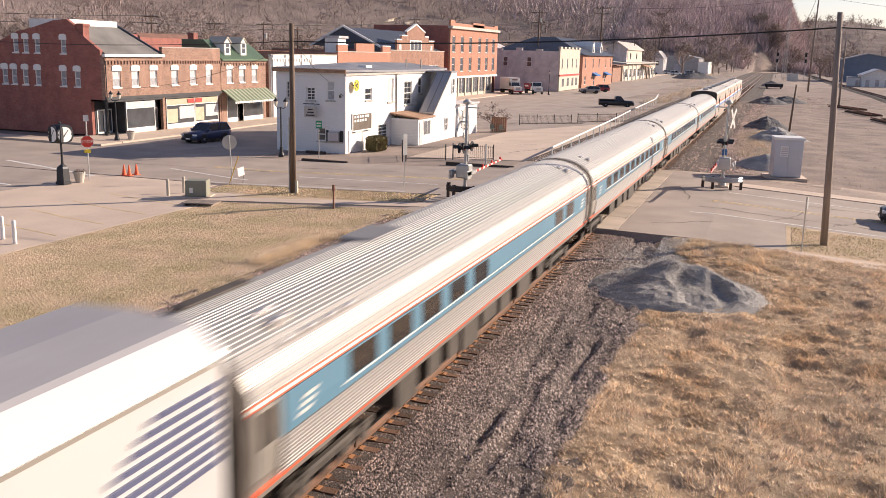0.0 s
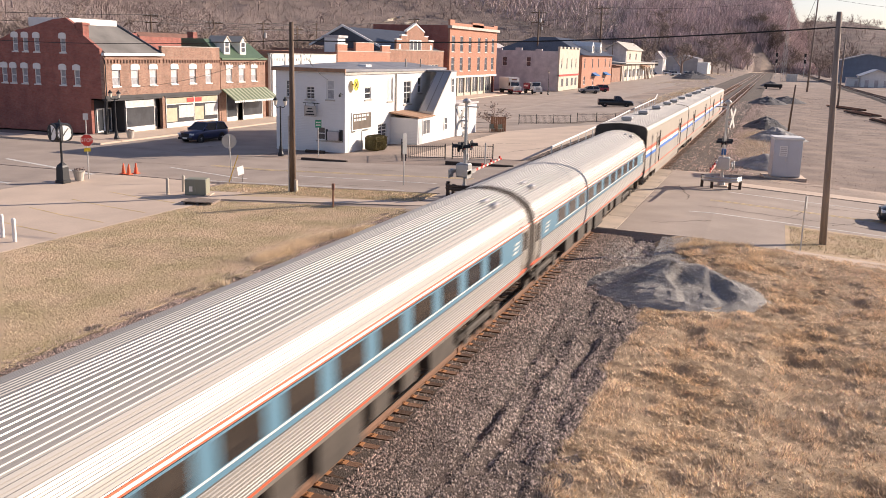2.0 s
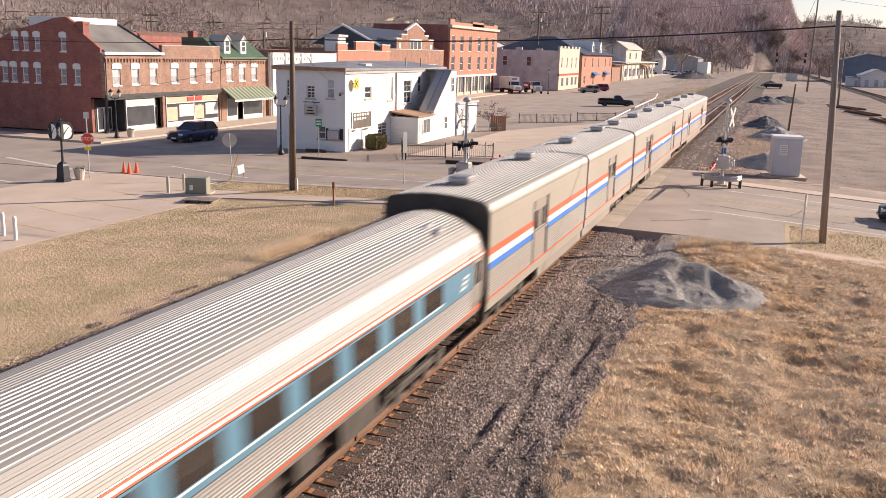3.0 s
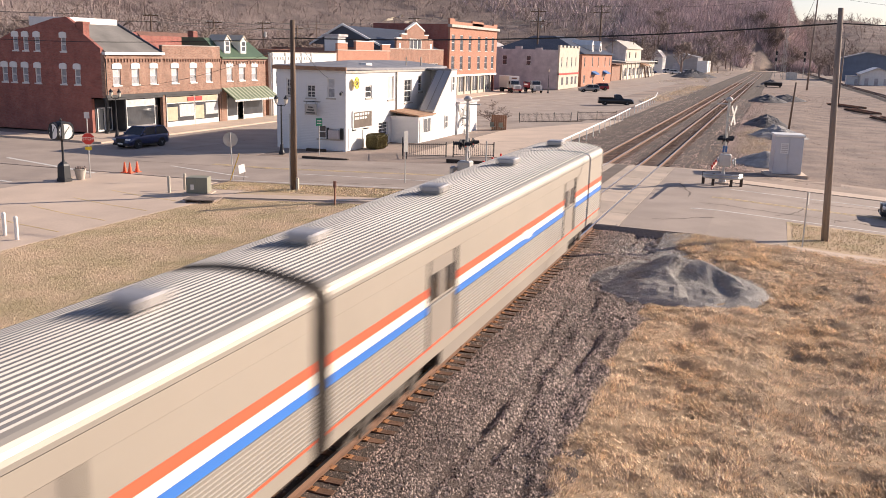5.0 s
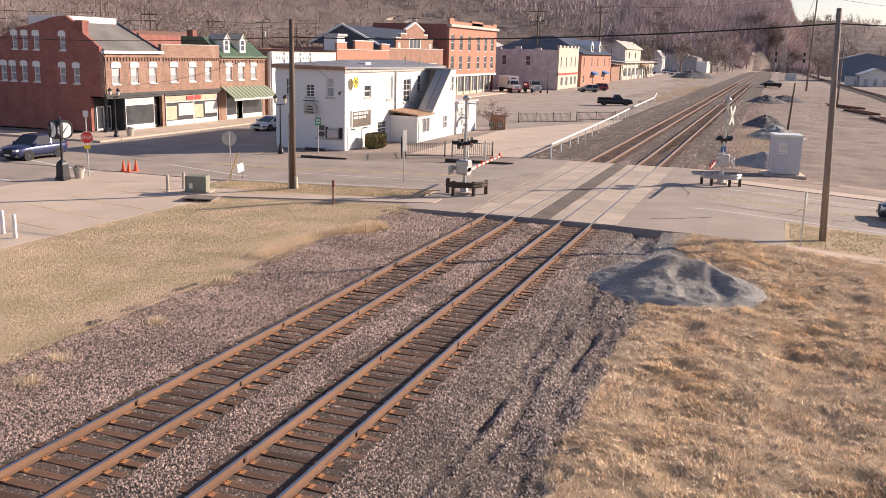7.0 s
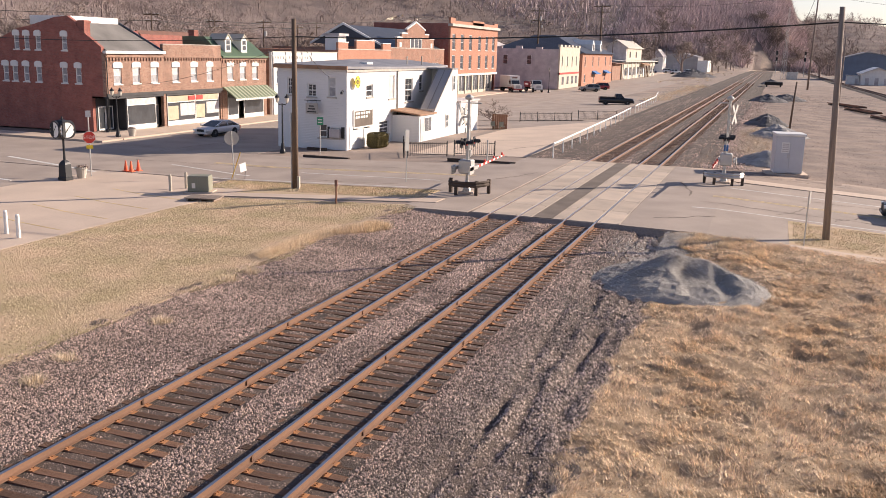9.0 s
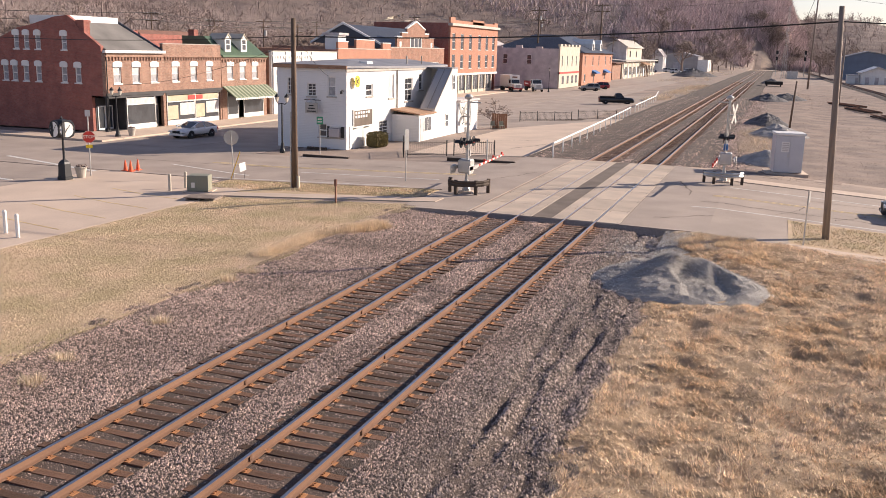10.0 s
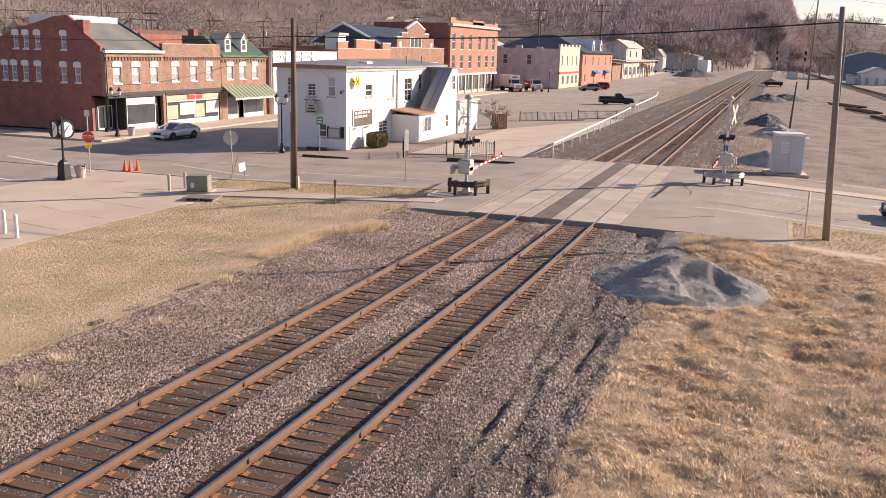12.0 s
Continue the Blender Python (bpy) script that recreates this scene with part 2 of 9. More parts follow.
# ---- mesh tools ----
class Mesh:
    """Gathers corners and faces; each face carries a material slot."""

    def __init__(self):
        self.v, self.f, self.s = [], [], []

    def add(self, verts, faces, slot=0):
        n = len(self.v)
        self.v += [tuple(p) for p in verts]
        self.f += [tuple(n + i for i in q) for q in faces]
        self.s += [slot] * len(faces)
        return self

    def box(self, x0, x1, y0, y1, z0, z1, slot=0, bevel=0.0):
        if bevel:
            b = min(bevel, (x1 - x0) / 3, (y1 - y0) / 3, (z1 - z0) / 3)
            ring = lambda z, k: [(x0 + k, y0 + k, z), (x1 - k, y0 + k, z), (x1 - k, y1 - k, z), (x0 + k, y1 - k, z)]
            v = ring(z0, b) + ring(z0 + b, 0) + ring(z1 - b, 0) + ring(z1, b)
            f = [(3, 2, 1, 0), (12, 13, 14, 15)]
            for r in range(3):
                f += [(4 * r + i, 4 * r + (i + 1) % 4, 4 * r + 4 + (i + 1) % 4, 4 * r + 4 + i) for i in range(4)]
            return self.add(v, f, slot)
        v = [(x, y, z) for z in (z0, z1) for x, y in ((x0, y0), (x1, y0), (x1, y1), (x0, y1))]
        return self.add(v, [(3, 2, 1, 0), (4, 5, 6, 7), (0, 1, 5, 4), (1, 2, 6, 5), (2, 3, 7, 6), (3, 0, 4, 7)], slot)

    def prism(self, poly, z0, z1, slot=0):
        """Upright prism over a polygon in plan, counter-clockwise."""
        n = len(poly)
        v = [(x, y, z0) for x, y in poly] + [(x, y, z1) for x, y in poly]
        f = [tuple(reversed(range(n))), tuple(range(n, 2 * n))] + [(i, (i + 1) % n, n + (i + 1) % n, n + i) for i in range(n)]
        return self.add(v, f, slot)

    def loft(self, rings, slot=0, caps=True, closed=True, slots=None):
        """Skin over rings of equal length."""
        n, base = len(rings[0]), len(self.v)
        v = [p for r in rings for p in r]
        f, sl = [], []
        for k in range(len(rings) - 1):
            for i in range(n if closed else n - 1):
                j = (i + 1) % n
                f.append((k * n + i, k * n + j, (k + 1) * n + j, (k + 1) * n + i))
                sl.append(slots[i] if slots else slot)
        if caps:
            f += [tuple(reversed(range(n))), tuple(range((len(rings) - 1) * n, len(rings) * n))]
            sl += [slot, slot]
        self.add(v, f, slot)
        self.s[-len(f):] = sl
        return self

    def tube(self, points, radii, sides=8, slot=0, caps=True):
        pts = [Vector(p) for p in points]
        if not hasattr(radii, "__len__"):
            radii = [radii] * len(pts)
        rings = []
        for i, p in enumerate(pts):
            d = (pts[min(i + 1, len(pts) - 1)] - pts[max(i - 1, 0)]).normalized()
            a = d.orthogonal() if abs(d.z) < 0.98 else Vector((1, 0, 0))
            if abs(d.z) < 0.98:
                a = Vector((0, 0, 1)).cross(d)
            a.normalize()
            b = d.cross(a).normalized()
            rings.append([p + (a * math.cos(2 * math.pi * k / sides) + b * math.sin(2 * math.pi * k / sides)) * radii[i] for k in range(sides)])
        return self.loft(rings, slot, caps)

    def lathe(self, x, y, profile, sides=14, slot=0):
        """Turned about an upright axis; profile is (radius, z) from the bottom up."""
        return self.loft([[(x + r * math.cos(2 * math.pi * k / sides), y + r * math.sin(2 * math.pi * k / sides), z) for k in range(sides)] for r, z in profile], slot)

    def disc(self, c, axis, r, depth, sides=18, slot=0):
        a = Vector(axis).normalized()
        return self.tube([Vector(c) - a * depth / 2, Vector(c) + a * depth / 2], r, sides, slot)

    def data(self, name, mats):
        me = bpy.data.meshes.new(name)
        me.from_pydata([tuple(p) for p in self.v], [], self.f)
        for m in mats:
            me.materials.append(m)
        if len(mats) > 1:
            me.polygons.foreach_set("material_index", np.array(self.s, dtype=np.int32))
        me.update()
        return me


def part(name, mesh, mats, parent, label="", m=None, smooth=False):
    """One mesh object under a thing or a part."""
    mats = mats if isinstance(mats, (list, tuple)) else [mats]
    data = mesh if isinstance(mesh, bpy.types.Mesh) else mesh.data(name, mats)
    if smooth:
        data.polygons.foreach_set("use_smooth", np.ones(len(data.polygons), dtype=bool))
    ob = new(name, data)
    ob.parent = parent
    if m is not None:
        ob.matrix_basis = m
    if label:
        tagged(ob, label)
    return ob


def thing(name, label, category, group="", m=None, mesh=None, mats=None, kind="", smooth=False):
    """A top-level thing: an Empty at its base, or one mesh."""
    data = None
    if mesh is not None:
        data = mesh.data(name, mats if isinstance(mats, (list, tuple)) else [mats])
        if smooth:
            data.polygons.foreach_set("use_smooth", np.ones(len(data.polygons), dtype=bool))
    ob = new(name, data)
    if m is not None:
        ob.matrix_basis = m
    return tagged(ob, label, category, group, kind)


def fast_mesh(name, verts, faces, mats, slots=None):
    """A large mesh from number arrays; all faces have the same count of corners."""
    me = bpy.data.meshes.new(name)
    n, k = faces.shape
    me.vertices.add(len(verts))
    me.vertices.foreach_set("co", verts.astype(np.float32).ravel())
    me.loops.add(n * k)
    me.loops.foreach_set("vertex_index", faces.astype(np.int32).ravel())
    me.polygons.add(n)
    me.polygons.foreach_set("loop_start", np.arange(0, n * k, k, dtype=np.int32))
    for m in mats:
        me.materials.append(m)
    if slots is not None:
        me.polygons.foreach_set("material_index", slots.astype(np.int32))
    me.update(calc_edges=True)
    return me


rng = np.random.default_rng(7)


def lettering(name, body, size, m, parent, material, depth=0.006, label=""):
    """Raised letters in the built-in font, as a mesh."""
    cu = bpy.data.curves.new(name, "FONT")
    cu.body, cu.size, cu.extrude, cu.align_x, cu.align_y = body, size, depth, "CENTER", "CENTER"
    tmp = bpy.data.objects.new(name, cu)
    scene.collection.objects.link(tmp)
    me = bpy.data.meshes.new_from_object(tmp.evaluated_get(bpy.context.evaluated_depsgraph_get()))
    bpy.data.objects.remove(tmp)
    me.materials.clear()
    me.materials.append(material)
    return part(name, me, [material], parent, label, m)


# ---- the ground ----
def hump(x):
    """Height of paving: the road humps over the tracks and falls away on both sides."""
    if x > 0:
        return -0.06 * (min(max(x, 6.0), 16.0) - 6.0)
    return -0.03 * (-8.0 - max(min(x, -8.0), -25.0))


def ease(a, b, v):
    k = min(max((v - a) / (b - a), 0.0), 1.0)
    return k * k * (3 - 2 * k)


def hill(x, y):
    """The wooded river bluffs round the town."""
    h = 0.0
    west = -x - 105 + 0.0 * y
    h += 46 * ease(0, 230, west - 40 + 20 * math.sin(y / 130.0)) * (0.75 + 0.25 * math.sin(y / 170.0 + 1.0)) * ease(-150, 60, y + 40)
    d = (y - 560) * 0.92 + (-x - 60) * 0.55
    h += 50 * ease(0, 230, d) * ease(0, 28, 34 * ease(690, 760, y) - 4 - x)
    north = y - 900 + 30 * math.sin(x / 120.0)
    h += 60 * ease(0, 420, north) * (0.95 + 0.05 * math.sin(x / 60.0)) * (1 - 0.3 * ease(70, 190, x))
    east = x - 330 - 0.1 * y
    h += 35 * ease(0, 400, east)
    return h


def gnd(x, y):
    if -9.2 < x < 5.2 and not 42.4 < y < 68.6 and y < 720:
        return -0.62
    z = hump(x) - 0.03
    if x >= 5.2:
        k = ease(42.6, 36.0, y) if y < 52 else ease(66.0, 74.0, y)
        z = z + (min(z, -0.42) - z) * k
    if x <= -9.2 and y < 42.5:
        z = min(z, -0.24)
    return z + hill(x, y)


def build_ground():
    xs = np.unique(np.concatenate([np.array([-2500, -1800, -1300, -1000, -800]), np.arange(-700, -60, 20), np.arange(-60, 60, 2.0), np.array([-9.3, -9.1, 5.1, 5.3]),
                                   np.arange(60, 700, 20), np.array([800, 1000, 1400, 2000, 2600])]))
    ys = np.unique(np.concatenate([np.array([-1500, -800, -400, -200, -100, -50]), np.arange(-20, 41, 3.0), np.array([42.3, 42.6, 68.5, 68.7]), np.arange(44, 68, 3.0),
                                   np.arange(70, 200, 10.0), np.arange(200, 1500, 25.0), np.array([1700, 2000, 2500, 3200, 4500])]))
    v = np.array([(x, y, gnd(x, y) - (0.35 if 5.2 < x < 39 and y < 42.4 else 0.5 if 5.2 < x < 59 and 68.6 < y < 328 else 0.0)) for y in ys for x in xs])
    nx = len(xs)
    f = np.array([(j * nx + i, j * nx + i + 1, (j + 1) * nx + i + 1, (j + 1) * nx + i) for j in range(len(ys) - 1) for i in range(nx - 1)])
    slots = np.array([1 if hill(v[q[0]][0], v[q[0]][1]) > 0.6 else 0 for q in f])
    tagged(new("ground", fast_mesh("ground", v, f, [M_GROUND, M_LITTER], slots)), "bare tan dirt and gravel ground rising to bluffs", "ground", kind="structure")


def sheet(name, label, category, pieces, material, dz, thick=0.0, parent=None):
    """Flat paving over the hump: pieces are (x0, x1, near0, near1, far0, far1), edges straight between x0 and x1."""
    me = Mesh()
    for x0, x1, n0, n1, f0, f1 in pieces:
        cuts = sorted({x0, x1, *[c for c in (-25.0, -8.0, 6.0, 16.0) if x0 < c < x1]})
        for a, b in zip(cuts, cuts[1:]):
            ka, kb = (a - x0) / (x1 - x0), (b - x0) / (x1 - x0)
            p = [(a, n0 + (n1 - n0) * ka), (b, n0 + (n1 - n0) * kb), (b, f0 + (f1 - f0) * kb), (a, f0 + (f1 - f0) * ka)]
            z = [hump(q[0]) + dz for q in p]
            t = thick or 0.25
            me.add([(q[0], q[1], zz) for q, zz in zip(p, z)] + [(q[0], q[1], zz - t) for q, zz in zip(p, z)],
                   [(0, 1, 2, 3), (7, 6, 5, 4), (0, 4, 5, 1), (1, 5, 6, 2), (2, 6, 7, 3), (3, 7, 4, 0)])
    if parent:
        return part(name, me, material, parent, label)
    return thing(name, label, category, mesh=me, mats=material, kind="structure")


build_ground()
# the state road over the tracks, the main street beside the shops, the lots
sheet("road", "worn tan-grey asphalt road humping over the tracks", "road",
      [(-70, -9.5, 49.0, 49.3, 62.6, 62.6), (-9.5, -5.75, 42.6, 42.6, 68.4, 68.4), (1.95, 6.5, 42.7, 42.4, 68.4, 66.0), (6.5, 9.6, 42.4, 42.4, 61.6, 61.8),
       (9.6, 120, 49.2, 48.8, 61.8, 63.0)], M_ASPHALT, 0.0, 0.7)
sheet("main_street", "pale worn asphalt main street with parking bays", "road",
      [(-46.0, -30.5, 62.7, 62.7, 700, 700), (-46.0, -34.0, -60, -60, 48.9, 48.9), (-30.4, -9.5, 97, 97, 108, 117), (-30.4, -14, 108.1, 112, 190, 190), (-30.4, -22, 190.1, 190.1, 330, 330)], M_ASPHALT, -0.004, 0.4)
sheet("parking_lot", "tan concrete parking lot", "parking lot", [(-33.9, -20.6, -10, -10, 47.2, 47.2), (-33.9, -24.5, 47.2, 47.2, 48.9, 48.9)], M_CONCRETE, 0.012, 0.3)
sheet("side_lot", "worn concrete side lot beside the white building", "parking lot", [(-19.4, -9.6, 68.5, 68.5, 96.9, 116)], M_CONCRETE, 0.004, 0.3)
sheet("sidewalk", "tan concrete sidewalk in front of the shops", "sidewalk", [(-52.2, -46.1, 66, 66, 700, 700), (-70, -46.1, 63.2, 63.2, 65.9, 65.9)], M_CONCRETE, 0.13, 0.5)
sheet("sidewalk_grass_verge", "narrow concrete sidewalk along the lawn", "sidewalk", [(-20.5, -8.2, 42.9, 44.6, 44.2, 46.0)], M_CONCRETE, 0.03, 0.3)
sheet("sidewalk_east", "narrow concrete sidewalk beside the road", "sidewalk", [(9.6, 60, 41.4, 41.0, 42.6, 42.2)], M_CONCRETE, 0.02, 0.3)
sheet("sidewalk_far", "tan concrete strip along the far road edge", "sidewalk", [(5.9, 80, 61.9, 63.1, 63.6, 65.2)], M_CONCRETE, 0.03, 0.3)
sheet("lawn", "dormant tan lawn with faint green", "lawn", [(-20.55, -9.3, -10, -10, 42.3, 43.6)], M_LAWN, 0.0, 0.4)
sheet("verge", "dry grass verge between sidewalk and road", "lawn", [(-24.0, -20.55, 46.6, 45.0, 48.9, 48.9), (-20.5, -9.6, 44.25, 45.7, 48.95, 48.95)], M_LAWN, 0.01, 0.3)
sheet("verge_east", "dry grass verge beside the road", "lawn", [(9.6, 80, 42.6, 42.2, 49.2, 48.8)], M_LAWN, 0.01, 0.3)



def build_yard():
    """Rutted dirt, in a fine grid with wheel ruts along the tracks."""
    xs, ys = np.arange(5.0, 62.1, 0.75), np.concatenate([np.arange(65.6, 130, 0.75), np.arange(130, 332, 3.0)])

    def level(x, y):
        rut = 0.05 * sum(math.exp(-((x - c - 1.2 * math.sin(y / 23.0)) / 0.45) ** 2) for c in (14.0, 15.9, 24.5, 26.4))
        return gnd(max(x, 5.3), y) - 0.015 + 0.09 * noise.noise((x * 0.35, y * 0.35, 3.0)) + 0.05 * noise.noise((x * 1.1, y * 1.1, 8.0)) - rut - 0.12 * max(0.0, 67.2 - y)
    v = np.array([(x, y, level(x, y)) for y in ys for x in xs])
    nx = len(xs)
    f = np.array([(j * nx + i, j * nx + i + 1, (j + 1) * nx + i + 1, (j + 1) * nx + i) for j in range(len(ys) - 1) for i in range(nx - 1)])
    tagged(new("yard", fast_mesh("yard", v, f, [M_YARD])), "rough brown dirt yard beside the tracks", "ground", kind="structure")


build_yard()


def ballast_height(x, y):
    pts = [(-10.4, -0.12), (-9.6, -0.05), (-9.2, -0.06), (-8.2, -0.17), (-6.6, -0.22), (-5.4, -0.20), (1.6, -0.20), (2.4, -0.23), (3.6, -0.36), (5.4, -0.47)]
    z = float(np.interp(x, [p[0] for p in pts], [p[1] for p in pts]))
    if x > 2.2:
        z += (0.12 * noise.noise((x * 0.7, y * 0.22, 3.1)) + 0.13 * noise.noise((x * 2.4, y * 0.5, 8.0)) + 0.05 * noise.noise((x * 5.0, y * 3.0, 1.0))) * min(1, (x - 2.2))
        for c, w in ((2.75, 0.16), (3.35, 0.2), (4.25, 0.18)):
            z -= 0.13 * math.exp(-((x - c - 0.25 * math.sin(y * 0.28 + c)) / w) ** 2) * (0.55 + 0.8 * noise.noise((c, y * 0.35, 5.0)))
    return z + 0.03 * noise.noise((x * 1.3, y * 1.3, 0.0))


def build_ballast(y0, y1, step, name, dx=0.3):
    xs, ys = np.arange(-10.4, 5.5, dx), np.arange(y0, y1 + 1e-6, step)
    v = np.array([(x, y, ballast_height(x, y)) for y in ys for x in xs])
    nx = len(xs)
    f = np.array([(j * nx + i, j * nx + i + 1, (j + 1) * nx + i + 1, (j + 1) * nx + i) for j in range(len(ys) - 1) for i in range(nx - 1)])
    tagged(new(name, fast_mesh(name, v, f, [M_BALLAST])), "brown crushed stone ballast under the tracks", "ballast", kind="structure")


build_ballast(-12, 42.7, 0.35, "ballast_bed", 0.12)
build_ballast(68.3, 720, 9.0, "ballast_bed_far")

TRACKS = (0.0, -3.85)


def rail_profile(x, zt=0.0):
    """Head, web and foot of a rail, top at zt."""
    return [(x - 0.036, zt - 0.005), (x - 0.036, zt - 0.04), (x - 0.010, zt - 0.055), (x - 0.010, zt - 0.145), (x - 0.07, zt - 0.165), (x - 0.07, zt - 0.175),
            (x + 0.07, zt - 0.175), (x + 0.07, zt - 0.165), (x + 0.010, zt - 0.145), (x + 0.010, zt - 0.055), (x + 0.036, zt - 0.04), (x + 0.036, zt - 0.005), (x + 0.025, zt), (x - 0.025, zt)]


def build_track(cx, label):
    t = thing("railway_track", label, "railway track", group="main line tracks", m=pose(cx, 0, 0), kind="structure")
    for sx in (-0.7525, 0.7525):
        me = Mesh()
        prof = rail_profile(sx)
        slots = [0] * 10 + [0, 1, 1, 1]
        me.loft([[(px, yy, pz) for px, pz in prof] for yy in (-15, 10, 26, 42.9, 68.2, 160, 400, 1000)][::1], 0, True, True, slots)
        part("rail", me, [M_RAIL, M_RAILTOP], t, "rust-sided rail with polished head")
        for k, yy in enumerate((15.2, 21.6, 27.9, 33.8, 39.4)):
            joint = Mesh().box(sx + 0.012, sx + 0.042, -0.03, 0.03, -0.15, -0.012).box(sx - 0.042, sx - 0.012, -0.03, 0.03, -0.15, -0.012)
            part("joint_strap", joint, M_TIE, t, m=pose(0, yy + (1.1 if sx > 0 else -0.9) - cx * 0.4 + 0.3 * math.sin(k * 2.1), 0))
    tie = Mesh().box(-1.30, 1.30, -0.115, 0.115, -0.36, -0.185, bevel=0.012)
    tie_me = tie.data("tie", [M_TIE])
    plate = Mesh()
    for sx in (-0.7525, 0.7525):
        plate.box(sx - 0.19, sx + 0.19, -0.09, 0.09, -0.185, -0.172)
        for dx in (-0.1, 0.1):
            plate.box(sx + dx - 0.018, sx + dx + 0.018, -0.05, -0.014, -0.172, -0.15)
            plate.box(sx + dx - 0.018, sx + dx + 0.018, 0.02, 0.056, -0.172, -0.15)
    plate_me = plate.data("tie_plates", [M_PLATE])
    r = random.Random(int(cx * 10) + 50)
    far = Mesh()
    y = 8.0
    while y < 42.8:
        m = pose(r.uniform(-0.06, 0.06), y + r.uniform(-0.03, 0.03), r.uniform(-0.006, 0.006), 0, 0, r.uniform(-1.2, 1.2))
        o = part("tie", tie_me, [], t, m=m)
        part("tie_plate", plate_me, [], o)
        y += 0.495
    while y < 68:
        y += 0.495
    while y < 115:
        part("tie", tie_me, [], t, m=pose(r.uniform(-0.06, 0.06), y, r.uniform(-0.006, 0.006), 0, 0, r.uniform(-1.2, 1.2)))
        y += 0.495
    while y < 330:
        far.box(-1.3, 1.3, y - 0.115, y + 0.115, -0.36, -0.185)
        y += 0.495
    tagged(part("tie_row", far, M_TIE, t, "far dark wooden ties"), kind="stuff")
    return t


for _cx in TRACKS:
    build_track(_cx, "rusty steel rails on dark wooden ties in ballast")


def build_crossing():
    c = thing("grade_crossing", "concrete panel road crossing over two tracks", "level crossing", m=pose(0, 0, 0), kind="structure")
    widths = []
    for cx in TRACKS:
        widths += [(cx - (1.42 if cx == 0 else 1.75), cx - 0.80), (cx - 0.68, cx + 0.68), (cx + 0.80, cx + (1.92 if cx == 0 else 1.42))]
    y0, n, length = 42.9, 7, 3.62
    for a, b in widths:
        me = Mesh().box(a, b, 0, length - 0.02, -0.3, -0.008, bevel=0.015)
        for px in (a + 0.12, b - 0.12):
            for py in (0.25, length - 0.3):
                me.disc((px, py, -0.008), (0, 0, 1), 0.035, 0.008, 8, 1)
        data = me.data("crossing_panel", [M_PANEL, M_DARK])
        for k in range(n):
            part("crossing_panel", data, [], c, m=pose(0, y0 + k * length, 0))
    part("asphalt_infill", Mesh().box(-2.42, -1.43, 42.9, 68.2, -0.3, -0.012), M_PATCH, c, "dark asphalt strip between the tracks")
    for cx in TRACKS:
        for sx in (-0.74, 0.74):
            part("flangeway", Mesh().box(cx + sx - 0.058, cx + sx + 0.058, 42.92, 68.2, -0.3, -0.045), M_DARK, c, "dark rubber flangeway beside the rail")


build_crossing()


# ---- the train ----
CAR_PITCH, TRAIN_SPEED, FIRST_GAP = 26.70, 31.56, 10.67


def ribbed(points, pitch=0.085, depth=0.018):
    """A profile with square-shouldered ribs laid along it, from the first point to the last."""
    out = []
    for (x0, z0), (x1, z1) in zip(points, points[1:]):
        d = math.hypot(x1 - x0, z1 - z0)
        n = max(1, round(d / pitch))
        nx, nz = (z1 - z0) / d, -(x1 - x0) / d
        for k in range(n):
            for t, o in ((0.08, 0), (0.22, 1), (0.68, 1), (0.82, 0)):
                u = (k + t) / n
                out.append((x0 + (x1 - x0) * u + nx * depth * o, z0 + (z1 - z0) * u + nz * depth * o))
    return out


def skin(name, profile, y0, y1, mats, parent, label="", thick=0.03, smooth=False):
    """A sheet swept along the car, closed by an inner skin."""
    inner = []
    for i, (x, z) in enumerate(profile):
        inner.append((x * 0.97, 2.0 + (z - 2.0) * 0.97))
    ring = profile + inner[::-1]
    me = Mesh().loft([[(x, y, z) for x, z in ring] for y in (y0, y1)])
    return part(name, me, mats, parent, label, smooth=smooth)


def mirrored(profile):
    return [(-x, z) for x, z in profile][::-1]


def wheel_data():
    me = Mesh()
    rings = [(0.46, -0.07), (0.46, 0.03), (0.50, 0.035), (0.50, 0.06), (0.30, 0.06), (0.28, 0.02), (0.10, 0.02), (0.09, 0.07)]
    me.loft([[(x, r * math.cos(2 * math.pi * k / 20), r * math.sin(2 * math.pi * k / 20)) for k in range(20)] for r, x in rings])
    return me.data("wheel", [M_UNDER])


WHEEL = wheel_data()


def bogie(parent, y, base=2.6, z=0.46):
    """Two axles, side frames and springs."""
    b = part("bogie", Mesh().box(-0.95, 0.95, -0.25, 0.25, 0.45, 0.75).box(-1.15, -0.98, -base / 2 - 0.5, base / 2 + 0.5, 0.42, 0.62, bevel=0.04)
             .box(0.98, 1.15, -base / 2 - 0.5, base / 2 + 0.5, 0.42, 0.62, bevel=0.04)
             .lathe(1.07, -0.35, [(0.12, 0.25), (0.12, 0.55)], 10).lathe(1.07, 0.35, [(0.12, 0.25), (0.12, 0.55)], 10)
             .box(0.95, 1.2, -base / 2 - 0.2, -base / 2 + 0.2, 0.3, 0.62).box(0.95, 1.2, base / 2 - 0.2, base / 2 + 0.2, 0.3, 0.62), M_UNDER, parent,
             "grimy steel bogie", m=pose(0, y, 0))
    for dy in (-base / 2, base / 2):
        for s in (1, -1):
            part("wheel", WHEEL, [], b, m=pose(0.75 * s, dy, z, 0, 0, 0 if s > 0 else 180))


